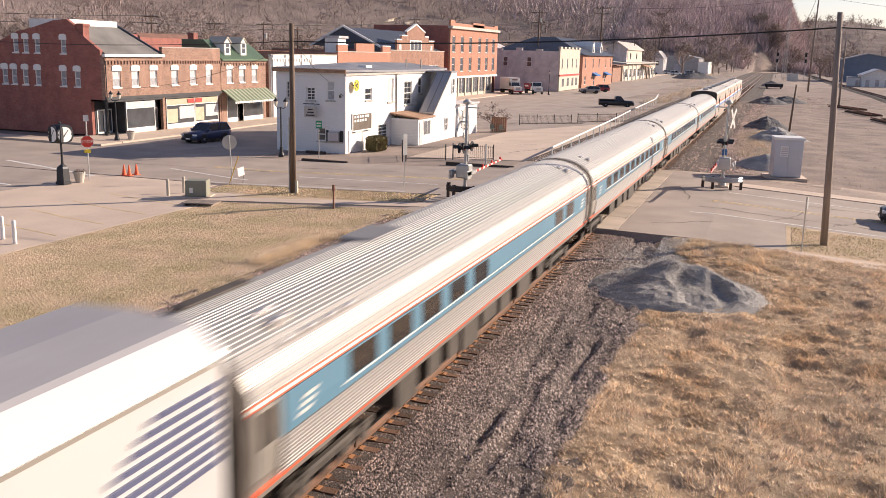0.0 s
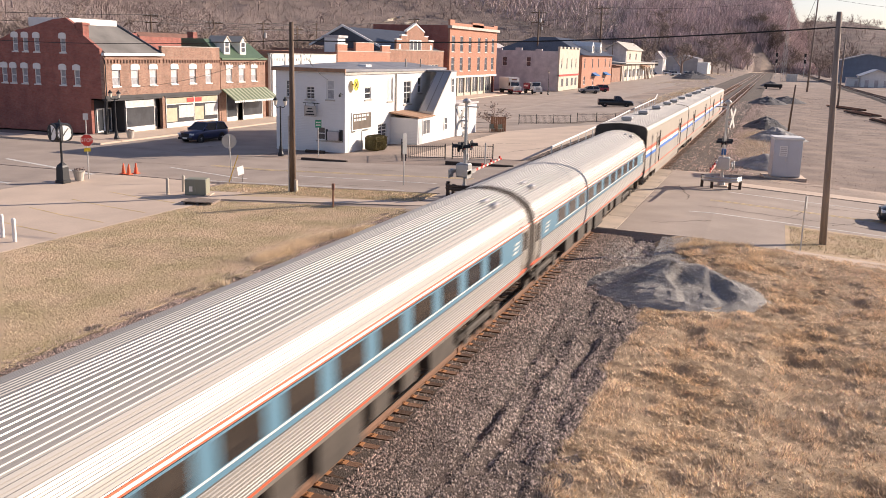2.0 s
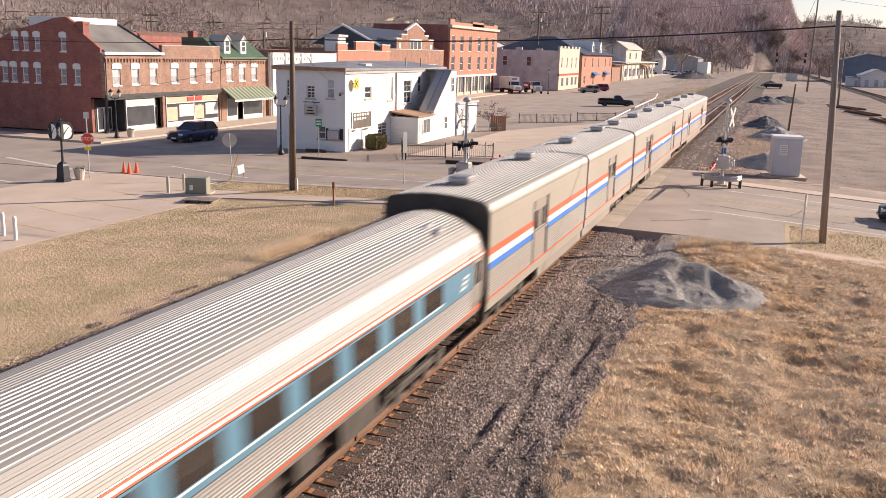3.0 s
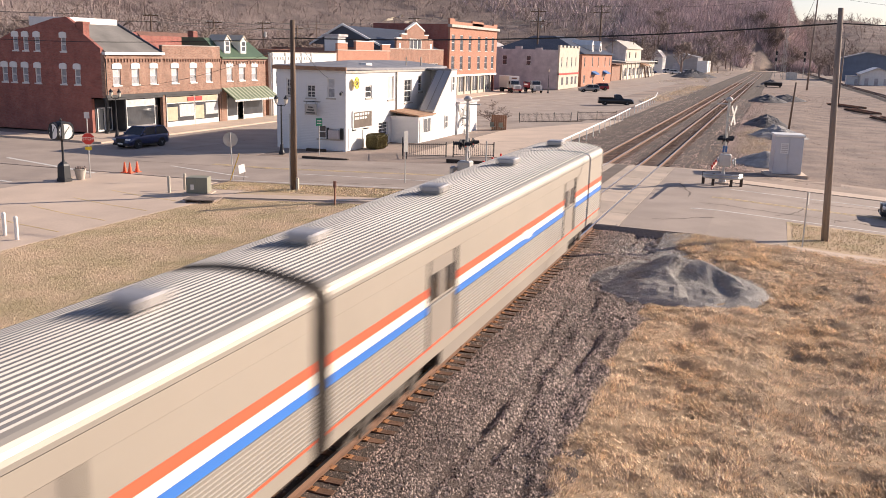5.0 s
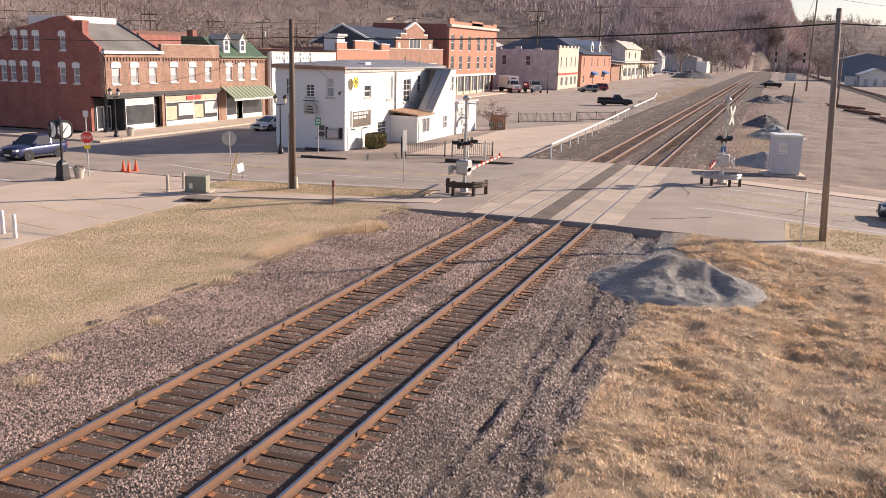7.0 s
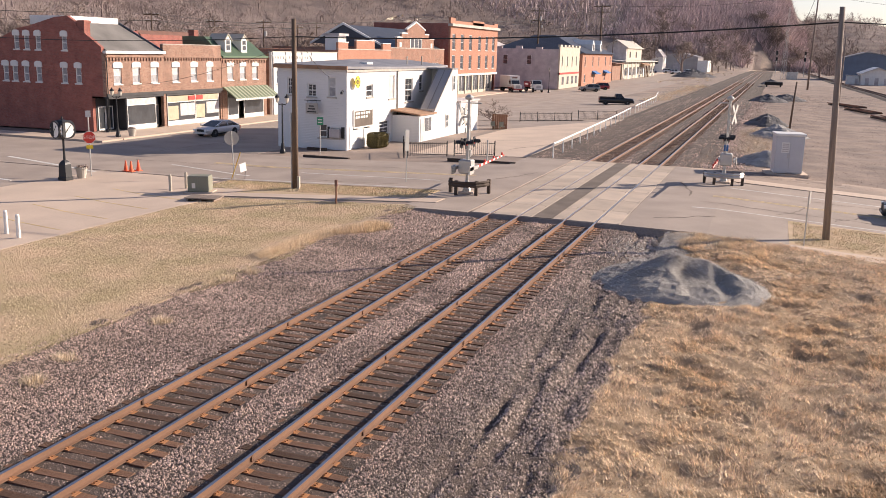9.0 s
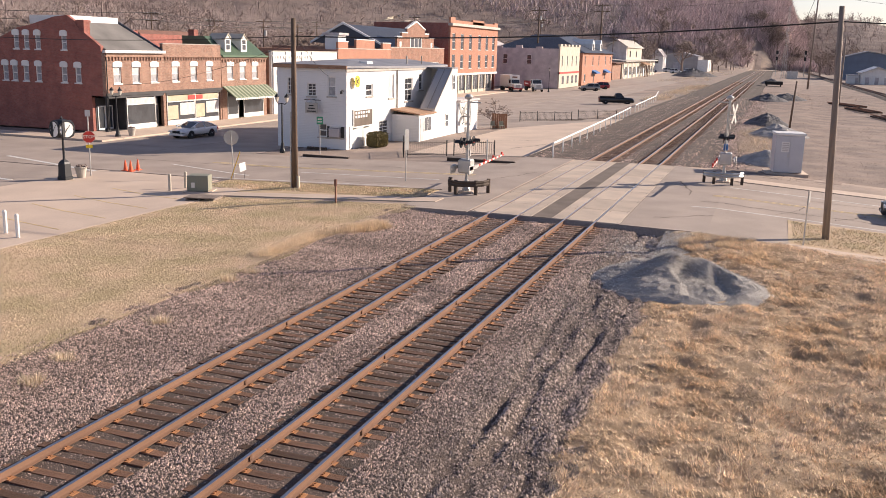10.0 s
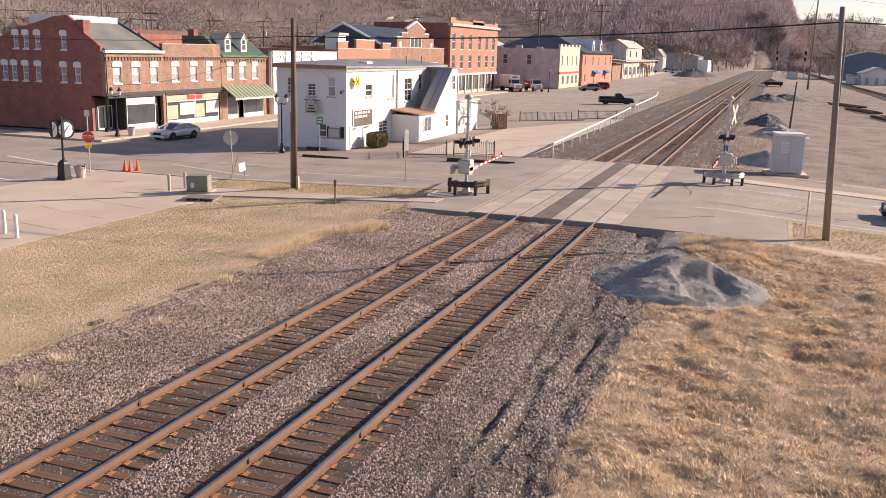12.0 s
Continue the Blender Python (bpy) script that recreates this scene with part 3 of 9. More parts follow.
def passenger_car(name, windows, label, doors):
    """A round-sided stainless coach: ribbed roof and lower sides, blue window band, red pinstripes."""
    L = CAR_PITCH - 0.55
    car = thing(name, label, "train car", group="coaches of the train")
    y0, y1 = -L / 2, L / 2
    low = [(1.54, 1.38), (1.57, 1.60), (1.588, 1.82), (1.596, 2.04)]
    roof = [(1.555, 2.89), (1.50, 3.10), (1.36, 3.34), (1.13, 3.54), (0.80, 3.71), (0.42, 3.815), (0.0, 3.85)]
    # core shell, so that nothing is seen through
    core = [(1.40, 1.15), (1.54, 1.6), (1.56, 2.3), (1.52, 2.85), (1.30, 3.28), (0.8, 3.66), (0, 3.79)]
    me = Mesh().loft([[(x, y, z) for x, z in core + mirrored(core)[1:]] for y in (y0 + 0.02, y1 - 0.02)])
    part("body_shell", me, M_STEELSIDE, car)
    for s in (1, -1):
        f = (lambda q: q) if s > 0 else mirrored
        skin("lower_side", f(ribbed(low, 0.075, 0.016)), y0 + 0.98, y1 - 0.98, M_STEEL, car, "ribbed stainless lower side")
        skin("bottom_stripe", f([(1.536, 1.315), (1.543, 1.375)]), y0 + 0.1, y1 - 0.1, M_REDSTRIPE, car, "thin red stripe")
        skin("side_sill", f([(1.50, 1.20), (1.532, 1.31)]), y0 + 0.1, y1 - 0.1, M_STEELSIDE, car)
        skin("window_band", f([(1.597, 2.055), (1.602, 2.3), (1.588, 2.74)]), y0 + 0.98, y1 - 0.98, M_BLUEBAND, car, "dull blue window band")
        skin("sill_strip", f([(1.607, 2.165), (1.608, 2.20)]), y0 + 3.2, y1 - 3.2, M_WHITESTRIPE, car, "pale sill strip")
        skin("red_pinstripe", f([(1.588, 2.758), (1.585, 2.786)]), y0 + 0.05, y1 - 0.05, M_REDSTRIPE, car)
        skin("white_pinstripe", f([(1.584, 2.788), (1.577, 2.846)]), y0 + 0.05, y1 - 0.05, M_WHITESTRIPE, car)
        skin("red_pinstripe", f([(1.576, 2.848), (1.570, 2.878)]), y0 + 0.05, y1 - 0.05, M_REDSTRIPE, car)
        for wy, ww in windows:
            pane = Mesh().loft([[(s * 1.608, y, 2.225), (s * 1.609, y, 2.40), (s * 1.597, y, 2.70), (s * 1.55, y, 2.70), (s * 1.55, y, 2.225)] for y in (wy - ww / 2, wy + ww / 2)])
            part("window", pane, M_TRAINGLASS, car, "tinted window")
        for ye, d in ((y0, 1), (y1, -1)):
            c = ye + d * 0.52
            prof = [(1.50, 1.40), (1.562, 1.6), (1.588, 2.0), (1.592, 2.4), (1.582, 2.745)]
            door = skin("side_door", f(prof), c - 0.36, c + 0.36, M_STEELSIDE, car, "smooth stainless side door")
            part("door_window", Mesh().box(s * 1.575 - 0.03, s * 1.575 + 0.025, c - 0.2, c + 0.2, 2.1, 2.68), M_TRAINGLASS, door)
            gap = [(q * 1.004, zz) for q, zz in prof] + [(1.56, 2.92), (1.49, 3.14)]
            skin("door_gap", f(gap), c + d * 0.40 - 0.03, c + d * 0.40 + 0.03, M_DIAPHRAGM, door)
    part("roof", Mesh().loft([[(x, y, z) for x, z in ribbed(roof, 0.09, 0.013) + mirrored(ribbed(roof, 0.09, 0.013))] +
                              [(-1.4, y, 2.85), (1.4, y, 2.85)] for y in (y0 + 0.12, y1 - 0.12)]), M_STEEL, car, "ribbed stainless roof")
    for ye, d in ((y0, 1), (y1, -1)):
        prof = [(1.45, 1.15), (1.57, 1.6), (1.605, 2.2), (1.58, 2.8), (1.40, 3.32), (0.85, 3.73), (0.0, 3.90)]
        a, b = ye - d * 0.16, ye + d * 0.06
        rings = [[(x * k, y, 2.1 + (z - 2.1) * k) for x, z in prof + mirrored(prof)[1:]] for y, k in ((a, 0.985), (b, 0.985))]
        part("end_diaphragm", Mesh().loft(rings), M_DIAPHRAGM, car, "grey-brown end diaphragm")
        for vx in (0.62, 0.95):
            zz = 3.86 - 0.17 * vx * vx
            part("roof_vent", Mesh().box(vx - 0.1, vx + 0.1, ye + d * 1.9 - 0.25, ye + d * 1.9 + 0.25, zz - 0.22, zz + 0.02, bevel=0.03), M_VENT, car)
    r = random.Random(len(windows))
    y = y0 + 6.3
    while y < y1 - 7.0:
        w = r.uniform(0.8, 2.2)
        part("equipment_box", Mesh().box(-1.32, 1.32, y, y + w, r.uniform(0.32, 0.62), 1.16, bevel=0.03), M_UNDER, car, "grimy underfloor box")
        y += w + r.uniform(0.25, 0.9)
    part("underframe", Mesh().box(-1.3, 1.3, y0 + 0.2, y1 - 0.2, 1.04, 1.18), M_UNDER, car)
    part("coupler", Mesh().box(-0.15, 0.15, y0 - 0.3, y0 + 0.6, 0.72, 0.95).box(-0.15, 0.15, y1 - 0.6, y1 + 0.3, 0.72, 0.95), M_DARK, car)
    for by in (y0 + 3.6, y1 - 3.6):
        bogie(car, by)
    if name == "cafe_car":
        part("roof_hatch", Mesh().box(-0.75, 0.1, y0 + 7.6, y0 + 9.4, 3.80, 3.885, bevel=0.02), M_BAGROOF, car, "flat grey roof hatch")
        part("roof_grille", Mesh().box(-0.72, -0.45, y0 + 1.2, y0 + 3.4, 3.72, 3.86, bevel=0.02), M_UNDER, car, "dark roof grille")
        for k in range(4):
            part("side_vent", Mesh().box(1.20, 1.34, y0 + 1.5 + k * 0.75, y0 + 1.9 + k * 0.75, 3.28, 3.47, bevel=0.02), M_VENT, car)
    # a pale emblem of slanted bars near each end of the band
    for ly in (y0 + 1.7, y1 - 1.7):
        for k in range(3):
            z = 2.20 + k * 0.13
            part("logo_bar", Mesh().add([(1.611, ly - 0.26 + 0.1 * k, z), (1.611, ly + 0.10 + 0.1 * k, z), (1.611, ly + 0.20 + 0.1 * k, z + 0.07), (1.611, ly - 0.16 + 0.1 * k, z + 0.07)], [(0, 1, 2, 3)]), M_WHITESTRIPE, car, "pale slanted logo bar")
    return car


def baggage_car():
    """A slab-sided baggage car with red, white and blue stripes and roof vents."""
    L = CAR_PITCH - 0.55
    car = thing("baggage_car", "silver baggage car with red, white and blue stripes", "train car", group="baggage cars of the train")
    y0, y1 = -L / 2, L / 2
    side_x = 1.56
    roof = [(1.33, 4.07), (0.9, 4.15), (0.45, 4.20), (0.0, 4.215)]
    shoulder = [(side_x, 3.76), (1.557, 3.83), (1.54, 3.90), (1.51, 3.96), (1.465, 4.01), (1.40, 4.05), (1.33, 4.075)]
    core = [(1.45, 1.0), (1.52, 1.2), (1.52, 3.7), (1.45, 3.95), (1.30, 4.02), (0.9, 4.10), (0, 4.17)]
    part("body_shell", Mesh().loft([[(x, y, z) for x, z in core + mirrored(core)[1:]] for y in (y0, y1)]), M_BAGSIDE, car)
    rr = ribbed(roof, 0.105, 0.025)
    part("roof", Mesh().loft([[(x, y, z) for x, z in rr + mirrored(rr)] + [(-1.28, y, 4.0), (1.28, y, 4.0)] for y in (y0 + 0.02, y1 - 0.02)]), M_BAGROOF, car, "ribbed grey metal roof")
    spans = [(y0, y0 + 4.8), (y0 + 6.8, y1 - 7.5), (y1 - 5.5, y1)]
    for s in (1, -1):
        f = (lambda q: q) if s > 0 else mirrored
        skin("roof_shoulder", f(shoulder), y0 + 0.02, y1 - 0.02, M_STEELSIDE, car, "smooth silver roof edge")
        skin("upper_side", f([(side_x, 3.405), (side_x, 3.75)]), y0, y1, M_BAGSIDE, car, "smooth silver upper side")
        for a, b in spans:
            skin("side_panel", f([(side_x - 0.004, 2.80), (side_x - 0.004, 3.40)]), a, b, M_BAGSIDE, car, "smooth silver side panel")
            skin("red_stripe", f([(side_x, 2.60), (side_x, 2.80)]), a, b, M_REDSTRIPE, car)
            skin("white_stripe", f([(side_x, 2.39), (side_x, 2.598)]), a, b, M_WHITESTRIPE, car)
            skin("blue_stripe", f([(side_x, 2.20), (side_x, 2.388)]), a, b, M_BLUESTRIPE, car)
            skin("ribbed_skirt", f(ribbed([(side_x - 0.02, 1.37), (side_x - 0.008, 2.19)], 0.085, 0.018)), a, b, M_STEELSIDE, car, "ribbed stainless skirt")
        skin("bottom_stripe", f([(side_x - 0.012, 1.315), (side_x - 0.008, 1.36)]), y0, y1, M_REDSTRIPE, car)
        skin("sill", f([(side_x - 0.03, 1.02), (side_x - 0.015, 1.31)]), y0, y1, M_BAGSIDE, car)
        for c in (y0 + 5.8, y1 - 6.5):
            door = part("sliding_door", Mesh().box(s * 1.50 - 0.03, s * 1.50 + 0.03, c - 0.9, c + 0.9, 1.36, 3.40), M_DOORGREY, car, "recessed grey sliding door")
            part("door_window", Mesh().box(s * 1.535 - 0.01, s * 1.535 + 0.01, c - 0.75, c - 0.2, 2.45, 3.05), M_TRAINGLASS, door)
            part("door_window", Mesh().box(s * 1.535 - 0.01, s * 1.535 + 0.01, c + 0.2, c + 0.75, 2.45, 3.05), M_TRAINGLASS, door)
            part("door_rail", Mesh().box(s * 1.56 - 0.015, s * 1.56 + 0.03, c - 0.95, c + 0.95, 2.34, 2.39), M_STEEL, door)
            part("door_edge", Mesh().box(s * 1.56 - 0.06, s * 1.56 + 0.012, c - 0.98, c - 0.9, 1.36, 3.40).box(s * 1.56 - 0.06, s * 1.56 + 0.012, c + 0.9, c + 0.98, 1.36, 3.40), M_DARK, door)
    for k in range(4):
        vy = y0 + 2.1 + k * 7.2
        v = part("roof_vent", Mesh().box(-0.32, 0.32, vy - 0.36, vy + 0.36, 4.28, 4.48, bevel=0.04).box(-0.26, 0.26, vy - 0.28, vy + 0.28, 4.15, 4.28), M_VENT, car, "boxy metal roof vent")
    for ye, d in ((y0, 1), (y1, -1)):
        prof = [(1.50, 1.0), (1.57, 1.3), (1.57, 3.78), (1.50, 3.99), (1.36, 4.09), (0.9, 4.17), (0.0, 4.235)]
        part("end_frame", Mesh().loft([[(x * k, y, 2.1 + (z - 2.1) * k) for x, z in prof + mirrored(prof)[1:]] for y, k in ((ye - d * 0.10, 0.995), (ye + d * 0.03, 0.995))]), M_UNDER, car, "dark end frame")
        part("end_door", Mesh().box(-0.45, 0.45, ye - d * 0.12 - 0.02, ye - d * 0.12 + 0.02, 1.3, 3.3), M_DOORGREY, car)
    r = random.Random(4)
    y = y0 + 6.5
    while y < y1 - 7.5:
        w = r.uniform(1.0, 2.6)
        part("equipment_box", Mesh().box(-1.2, 1.2, y, y + w, r.uniform(0.3, 0.5), 1.0, bevel=0.03), M_UNDER, car, "grimy underfloor box")
        y += w + r.uniform(0.3, 1.2)
    part("side_skirt", Mesh().box(1.40, 1.47, y0 + 6.0, y1 - 6.0, 0.62, 1.03).box(-1.47, -1.40, y0 + 6.0, y1 - 6.0, 0.62, 1.03), M_DOORGREY, car, "grey lower skirt")
    part("coupler", Mesh().box(-0.15, 0.15, y0 - 0.3, y0 + 0.5, 0.72, 0.95).box(-0.15, 0.15, y1 - 0.5, y1 + 0.3, 0.72, 0.95), M_DARK, car)
    for by in (y0 + 3.6, y1 - 3.6):
        bogie(car, by)
    # a pale logo shape half-way along the stripes
    part("logo_shape", Mesh().add([(1.577, 0.2 - 0.9, 2.46), (1.577, 0.2 + 0.6, 2.30), (1.577, 0.2 + 1.0, 2.50), (1.577, 0.2 - 0.2, 2.66)], [(0, 1, 2, 3)]), M_WHITESTRIPE, car)
    return car


def locomotive():
    """The streamlined diesel at the head of the train."""
    L = 21.0
    car = thing("locomotive", "silver diesel locomotive with navy louvres and grey roof", "locomotive")
    y0, y1 = -L / 2, L / 2
    prof = [(1.42, 0.95), (1.52, 1.3), (1.54, 3.88), (1.49, 3.98), (1.12, 4.30), (1.02, 4.35), (0.0, 4.40)]
    ring = prof + mirrored(prof)[1:]
    nose = [(x * 0.86, 0.75 + (z - 0.75) * 0.55) for x, z in ring]
    mid = [(x, 0.75 + (z - 0.75) * 0.97) for x, z in ring]
    slots = [0, 0, 0, 0, 1, 1, 1, 1, 0, 0, 0, 0, 0]
    part("body", Mesh().loft([[(x, y, z) for x, z in rg] for rg, y in ((nose, y0), (mid, y0 + 3.2), (ring, y0 + 4.0), (ring, y1))], 0, True, True, slots), [M_LOCO, M_LOCOROOF], car, "silver painted body")
    for s in (1, -1):
        for k in range(8):
            z = 2.35 + k * 0.165
            part("louvre", Mesh().box(s * 1.55 - 0.02, s * 1.55 + 0.02, y1 - 3.3 + k * 0.24, y1 - 0.12, z, z + 0.075), M_NAVY, car, "navy louvre blade")
        part("shoulder_strip", Mesh().box(s * 1.53 - 0.03, s * 1.53 + 0.03, y0 + 4, y1 - 0.2, 3.80, 3.86), M_STEELSIDE, car)
        part("grille", Mesh().box(s * 1.55 - 0.01, s * 1.55 + 0.01, y1 - 7.5, y1 - 4.4, 1.9, 2.75), M_UNDER, car)
        part("red_stripe", Mesh().box(s * 1.545 - 0.01, s * 1.545 + 0.01, y0 + 4, y1 - 0.2, 1.32, 1.38), M_REDSTRIPE, car)
        part("fuel_tank", Mesh().box(s * 0.9 - 0.5, s * 0.9 + 0.5, -3.0, 3.0, 0.25, 0.75, bevel=0.1), M_UNDER, car)
    part("roof_hatch", Mesh().box(-0.75, 0.75, y1 - 7.2, y1 - 4.2, 4.36, 4.46, bevel=0.02), M_RAIL, car, "rust-stained roof hatch")
    part("radiator_fan", Mesh().lathe(0, y1 - 9.5, [(0.7, 4.33), (0.7, 4.48), (0.6, 4.48)], 20), M_UNDER, car)
    part("windscreen", Mesh().add([(-1.1, y0 + 1.9, 2.75), (1.1, y0 + 1.9, 2.75), (1.0, y0 + 3.0, 3.6), (-1.0, y0 + 3.0, 3.6)], [(0, 1, 2, 3)]), M_TRAINGLASS, car)
    part("end_frame", Mesh().box(-1.4, 1.4, y1, y1 + 0.12, 1.0, 3.9), M_DIAPHRAGM, car)
    part("underframe", Mesh().box(-1.35, 1.35, y0 + 0.5, y1 - 0.1, 0.75, 0.98), M_UNDER, car)
    for by in (y0 + 4.2, y1 - 4.2):
        bogie(car, by, 2.75, 0.5)
    return car


def build_train():
    L = CAR_PITCH - 0.55
    even = [(-L / 2 + 4.0 + k * 1.83, 1.22) for k in range(11)]
    cafe = [(-L / 2 + 4.0 + k * 1.83, 1.22) for k in (0, 1, 2, 3, 4, 9, 10, 11) if k < 11]
    cars = [(locomotive(), FIRST_GAP - 10.5 - 0.3)]
    kinds = [passenger_car("cafe_car", cafe, "ribbed stainless cafe car with blue band and few windows", True),
             passenger_car("coach", even, "ribbed stainless coach with blue window band", True)]
    kinds.append(copy_thing(kinds[1], Matrix()))
    kinds.append(copy_thing(kinds[1], Matrix()))
    b = baggage_car()
    kinds += [b, copy_thing(b, Matrix()), copy_thing(b, Matrix())]
    for k, c in enumerate(kinds):
        cars.append((c, FIRST_GAP + (k + 0.5) * CAR_PITCH))
    return cars


TRAIN = build_train()


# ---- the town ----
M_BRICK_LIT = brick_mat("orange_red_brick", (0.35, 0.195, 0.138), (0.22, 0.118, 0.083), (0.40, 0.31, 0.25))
M_BRICK_DARK = brick_mat("deep_red_brick", (0.37, 0.125, 0.095), (0.27, 0.085, 0.068), (0.30, 0.18, 0.15), stain=0.3)
M_BRICK_BROWN = brick_mat("brown_brick", (0.34, 0.17, 0.115), (0.21, 0.10, 0.07), (0.36, 0.26, 0.2))
M_BRICK_RED = brick_mat("plain_red_brick", (0.42, 0.19, 0.125), (0.36, 0.155, 0.10), (0.46, 0.29, 0.21), stain=0.15)
M_STUCCO = mat("grey_stucco", (0.60, 0.55, 0.54), 0.92, vary=0.3, scale=1.6, fine=8, bump=0.4, bump_scale=4, color2=(0.44, 0.40, 0.40))
M_CREAM = mat("cream_render", (0.57, 0.51, 0.42), 0.85, vary=0.18, scale=1.2, fine=10)
M_SIDING = lined_mat("white_clapboard", (0.80, 0.795, 0.79), 0.14, 2, 0.55, 0.0, 0.014, 0.06)
M_WHITE = mat("white_painted_wood", (0.80, 0.79, 0.76), 0.5, vary=0.08, scale=0.8, fine=12)
M_TRIM = mat("grey_stone_trim", (0.52, 0.48, 0.43), 0.8, vary=0.2, scale=0.6, fine=12)
M_SHINGLE = lined_mat("grey_shingles", (0.20, 0.19, 0.18), 0.14, 2, 0.9, 0.0, 0.02, 0.3)
M_FLATROOF = mat("membrane_roof", (0.27, 0.27, 0.29), 0.6, vary=0.3, scale=1.5, fine=6, color2=(0.19, 0.19, 0.21))
M_NAVYROOF = lined_mat("dark_blue_roof", (0.055, 0.065, 0.09), 0.2, 1, 0.5, 0.1, 0.01, 0.2)
M_GREENROOF = lined_mat("green_metal_roof", (0.10, 0.16, 0.10), 0.4, 1, 0.45, 0.3, 0.03, 0.15)
M_GREENAWN = lined_mat("green_awning_metal", (0.16, 0.21, 0.13), 0.28, 1, 0.5, 0.2, 0.03, 0.12)
M_PALEGREEN = mat("pale_green_awning_stripe", (0.40, 0.43, 0.32), 0.5, vary=0.1)
M_REDROOF = mat("red_brown_shingles", (0.23, 0.12, 0.09), 0.9, vary=0.3, scale=1, fine=8)
M_METALROOF = lined_mat("ribbed_metal_roof", (0.42, 0.40, 0.40), 0.45, 1, 0.45, 0.5, 0.03, 0.15)
M_BROWNROOF = mat("tan_shingle_canopy", (0.40, 0.24, 0.15), 0.9, vary=0.3, scale=0.5, fine=10)
M_GLASS = glass_mat("window_glass", (0.06, 0.065, 0.075), 0.06)
M_GLASSBLUE = glass_mat("sky_lit_glass", (0.14, 0.15, 0.17), 0.06)
M_CURTAIN = mat("pale_blind", (0.58, 0.57, 0.57), 0.6, vary=0.2, scale=0.4, fine=6)
M_BLIND = mat("grey_lace_blind", (0.40, 0.40, 0.42), 0.5, vary=0.3, scale=0.3, fine=5)
M_IRON = mat("black_cast_iron", (0.025, 0.026, 0.03), 0.5, 0.2, 0.2, 1, 20)
M_STOREBLACK = mat("black_storefront_paint", (0.035, 0.035, 0.04), 0.55, vary=0.3, scale=1, fine=9)
M_FADED = mat("faded_white_lettering", (0.44, 0.31, 0.26), 0.9, vary=0.4, scale=0.3, fine=12)
M_PAPER = mat("tan_window_paper", (0.55, 0.47, 0.34), 0.8, vary=0.2, scale=0.7, fine=5)
M_REDSIGN = mat("red_sign", (0.55, 0.04, 0.03), 0.5, vary=0.1)
M_BLUEAWN = mat("blue_canvas", (0.05, 0.17, 0.42), 0.8, vary=0.15)
# dark base colour stands in for the lack of light indoors
M_INSIDE = mat("darkened_interior", (0.10, 0.085, 0.07), 0.9, vary=0.4, scale=1.5, fine=3)
M_RUSTWOOD = mat("brown_stained_wood", (0.20, 0.12, 0.08), 0.85, vary=0.25)
M_YELLOW = mat("yellow_sign_face", (0.85, 0.62, 0.04), 0.5, vary=0.06)
M_BLACKPAINT = mat("black_sign_paint", (0.02, 0.02, 0.02), 0.6, vary=0.1)


def to_face(face):
    """From (along, up, inward) to the house: E is the street front along +y, S the side wall along -x, N the far side, W the back."""
    return {"E": lambda u, v, d: (-d, u, v), "S": lambda u, v, d: (-u, d, v), "N": lambda u, v, d: (-u, -d, v), "W": lambda u, v, d: (d, u, v)}[face]


def face_box(me, face, u0, u1, v0, v1, d0, d1, slot=0):
    f = to_face(face)
    a, b = f(u0, v0, d0), f(u1, v1, d1)
    lo, hi = [min(p, q) for p, q in zip(a, b)], [max(p, q) for p, q in zip(a, b)]
    return me.box(lo[0], hi[0], lo[1], hi[1], lo[2], hi[2], slot)


def pierced(me, face, length, height, holes, thick=0.3, start=0.0, slot=0, v_base=0.0, top=None):
    """A wall with openings; top(u) lets the head follow a stepped gable."""
    us = sorted({start, length, *[h[0] for h in holes], *[h[1] for h in holes]})
    for a, b in zip(us, us[1:]):
        if b - a < 1e-4:
            continue
        v = v_base
        for h in sorted((h for h in holes if h[0] <= a + 1e-5 and h[1] >= b - 1e-5), key=lambda h: h[2]):
            if h[2] > v:
                face_box(me, face, a, b, v, h[2], 0, thick, slot)
            v = h[3]
        if height > v:
            face_box(me, face, a, b, v, height, 0, thick, slot)
    return me


def face_pose(face, u, v):
    f = to_face(face)
    x, y, z = f(u, v, 0)
    return pose(x, y, z, 0, 0, {"E": 0, "S": -90, "N": 90, "W": 180}[face])


_WINDOW_MESHES = {}


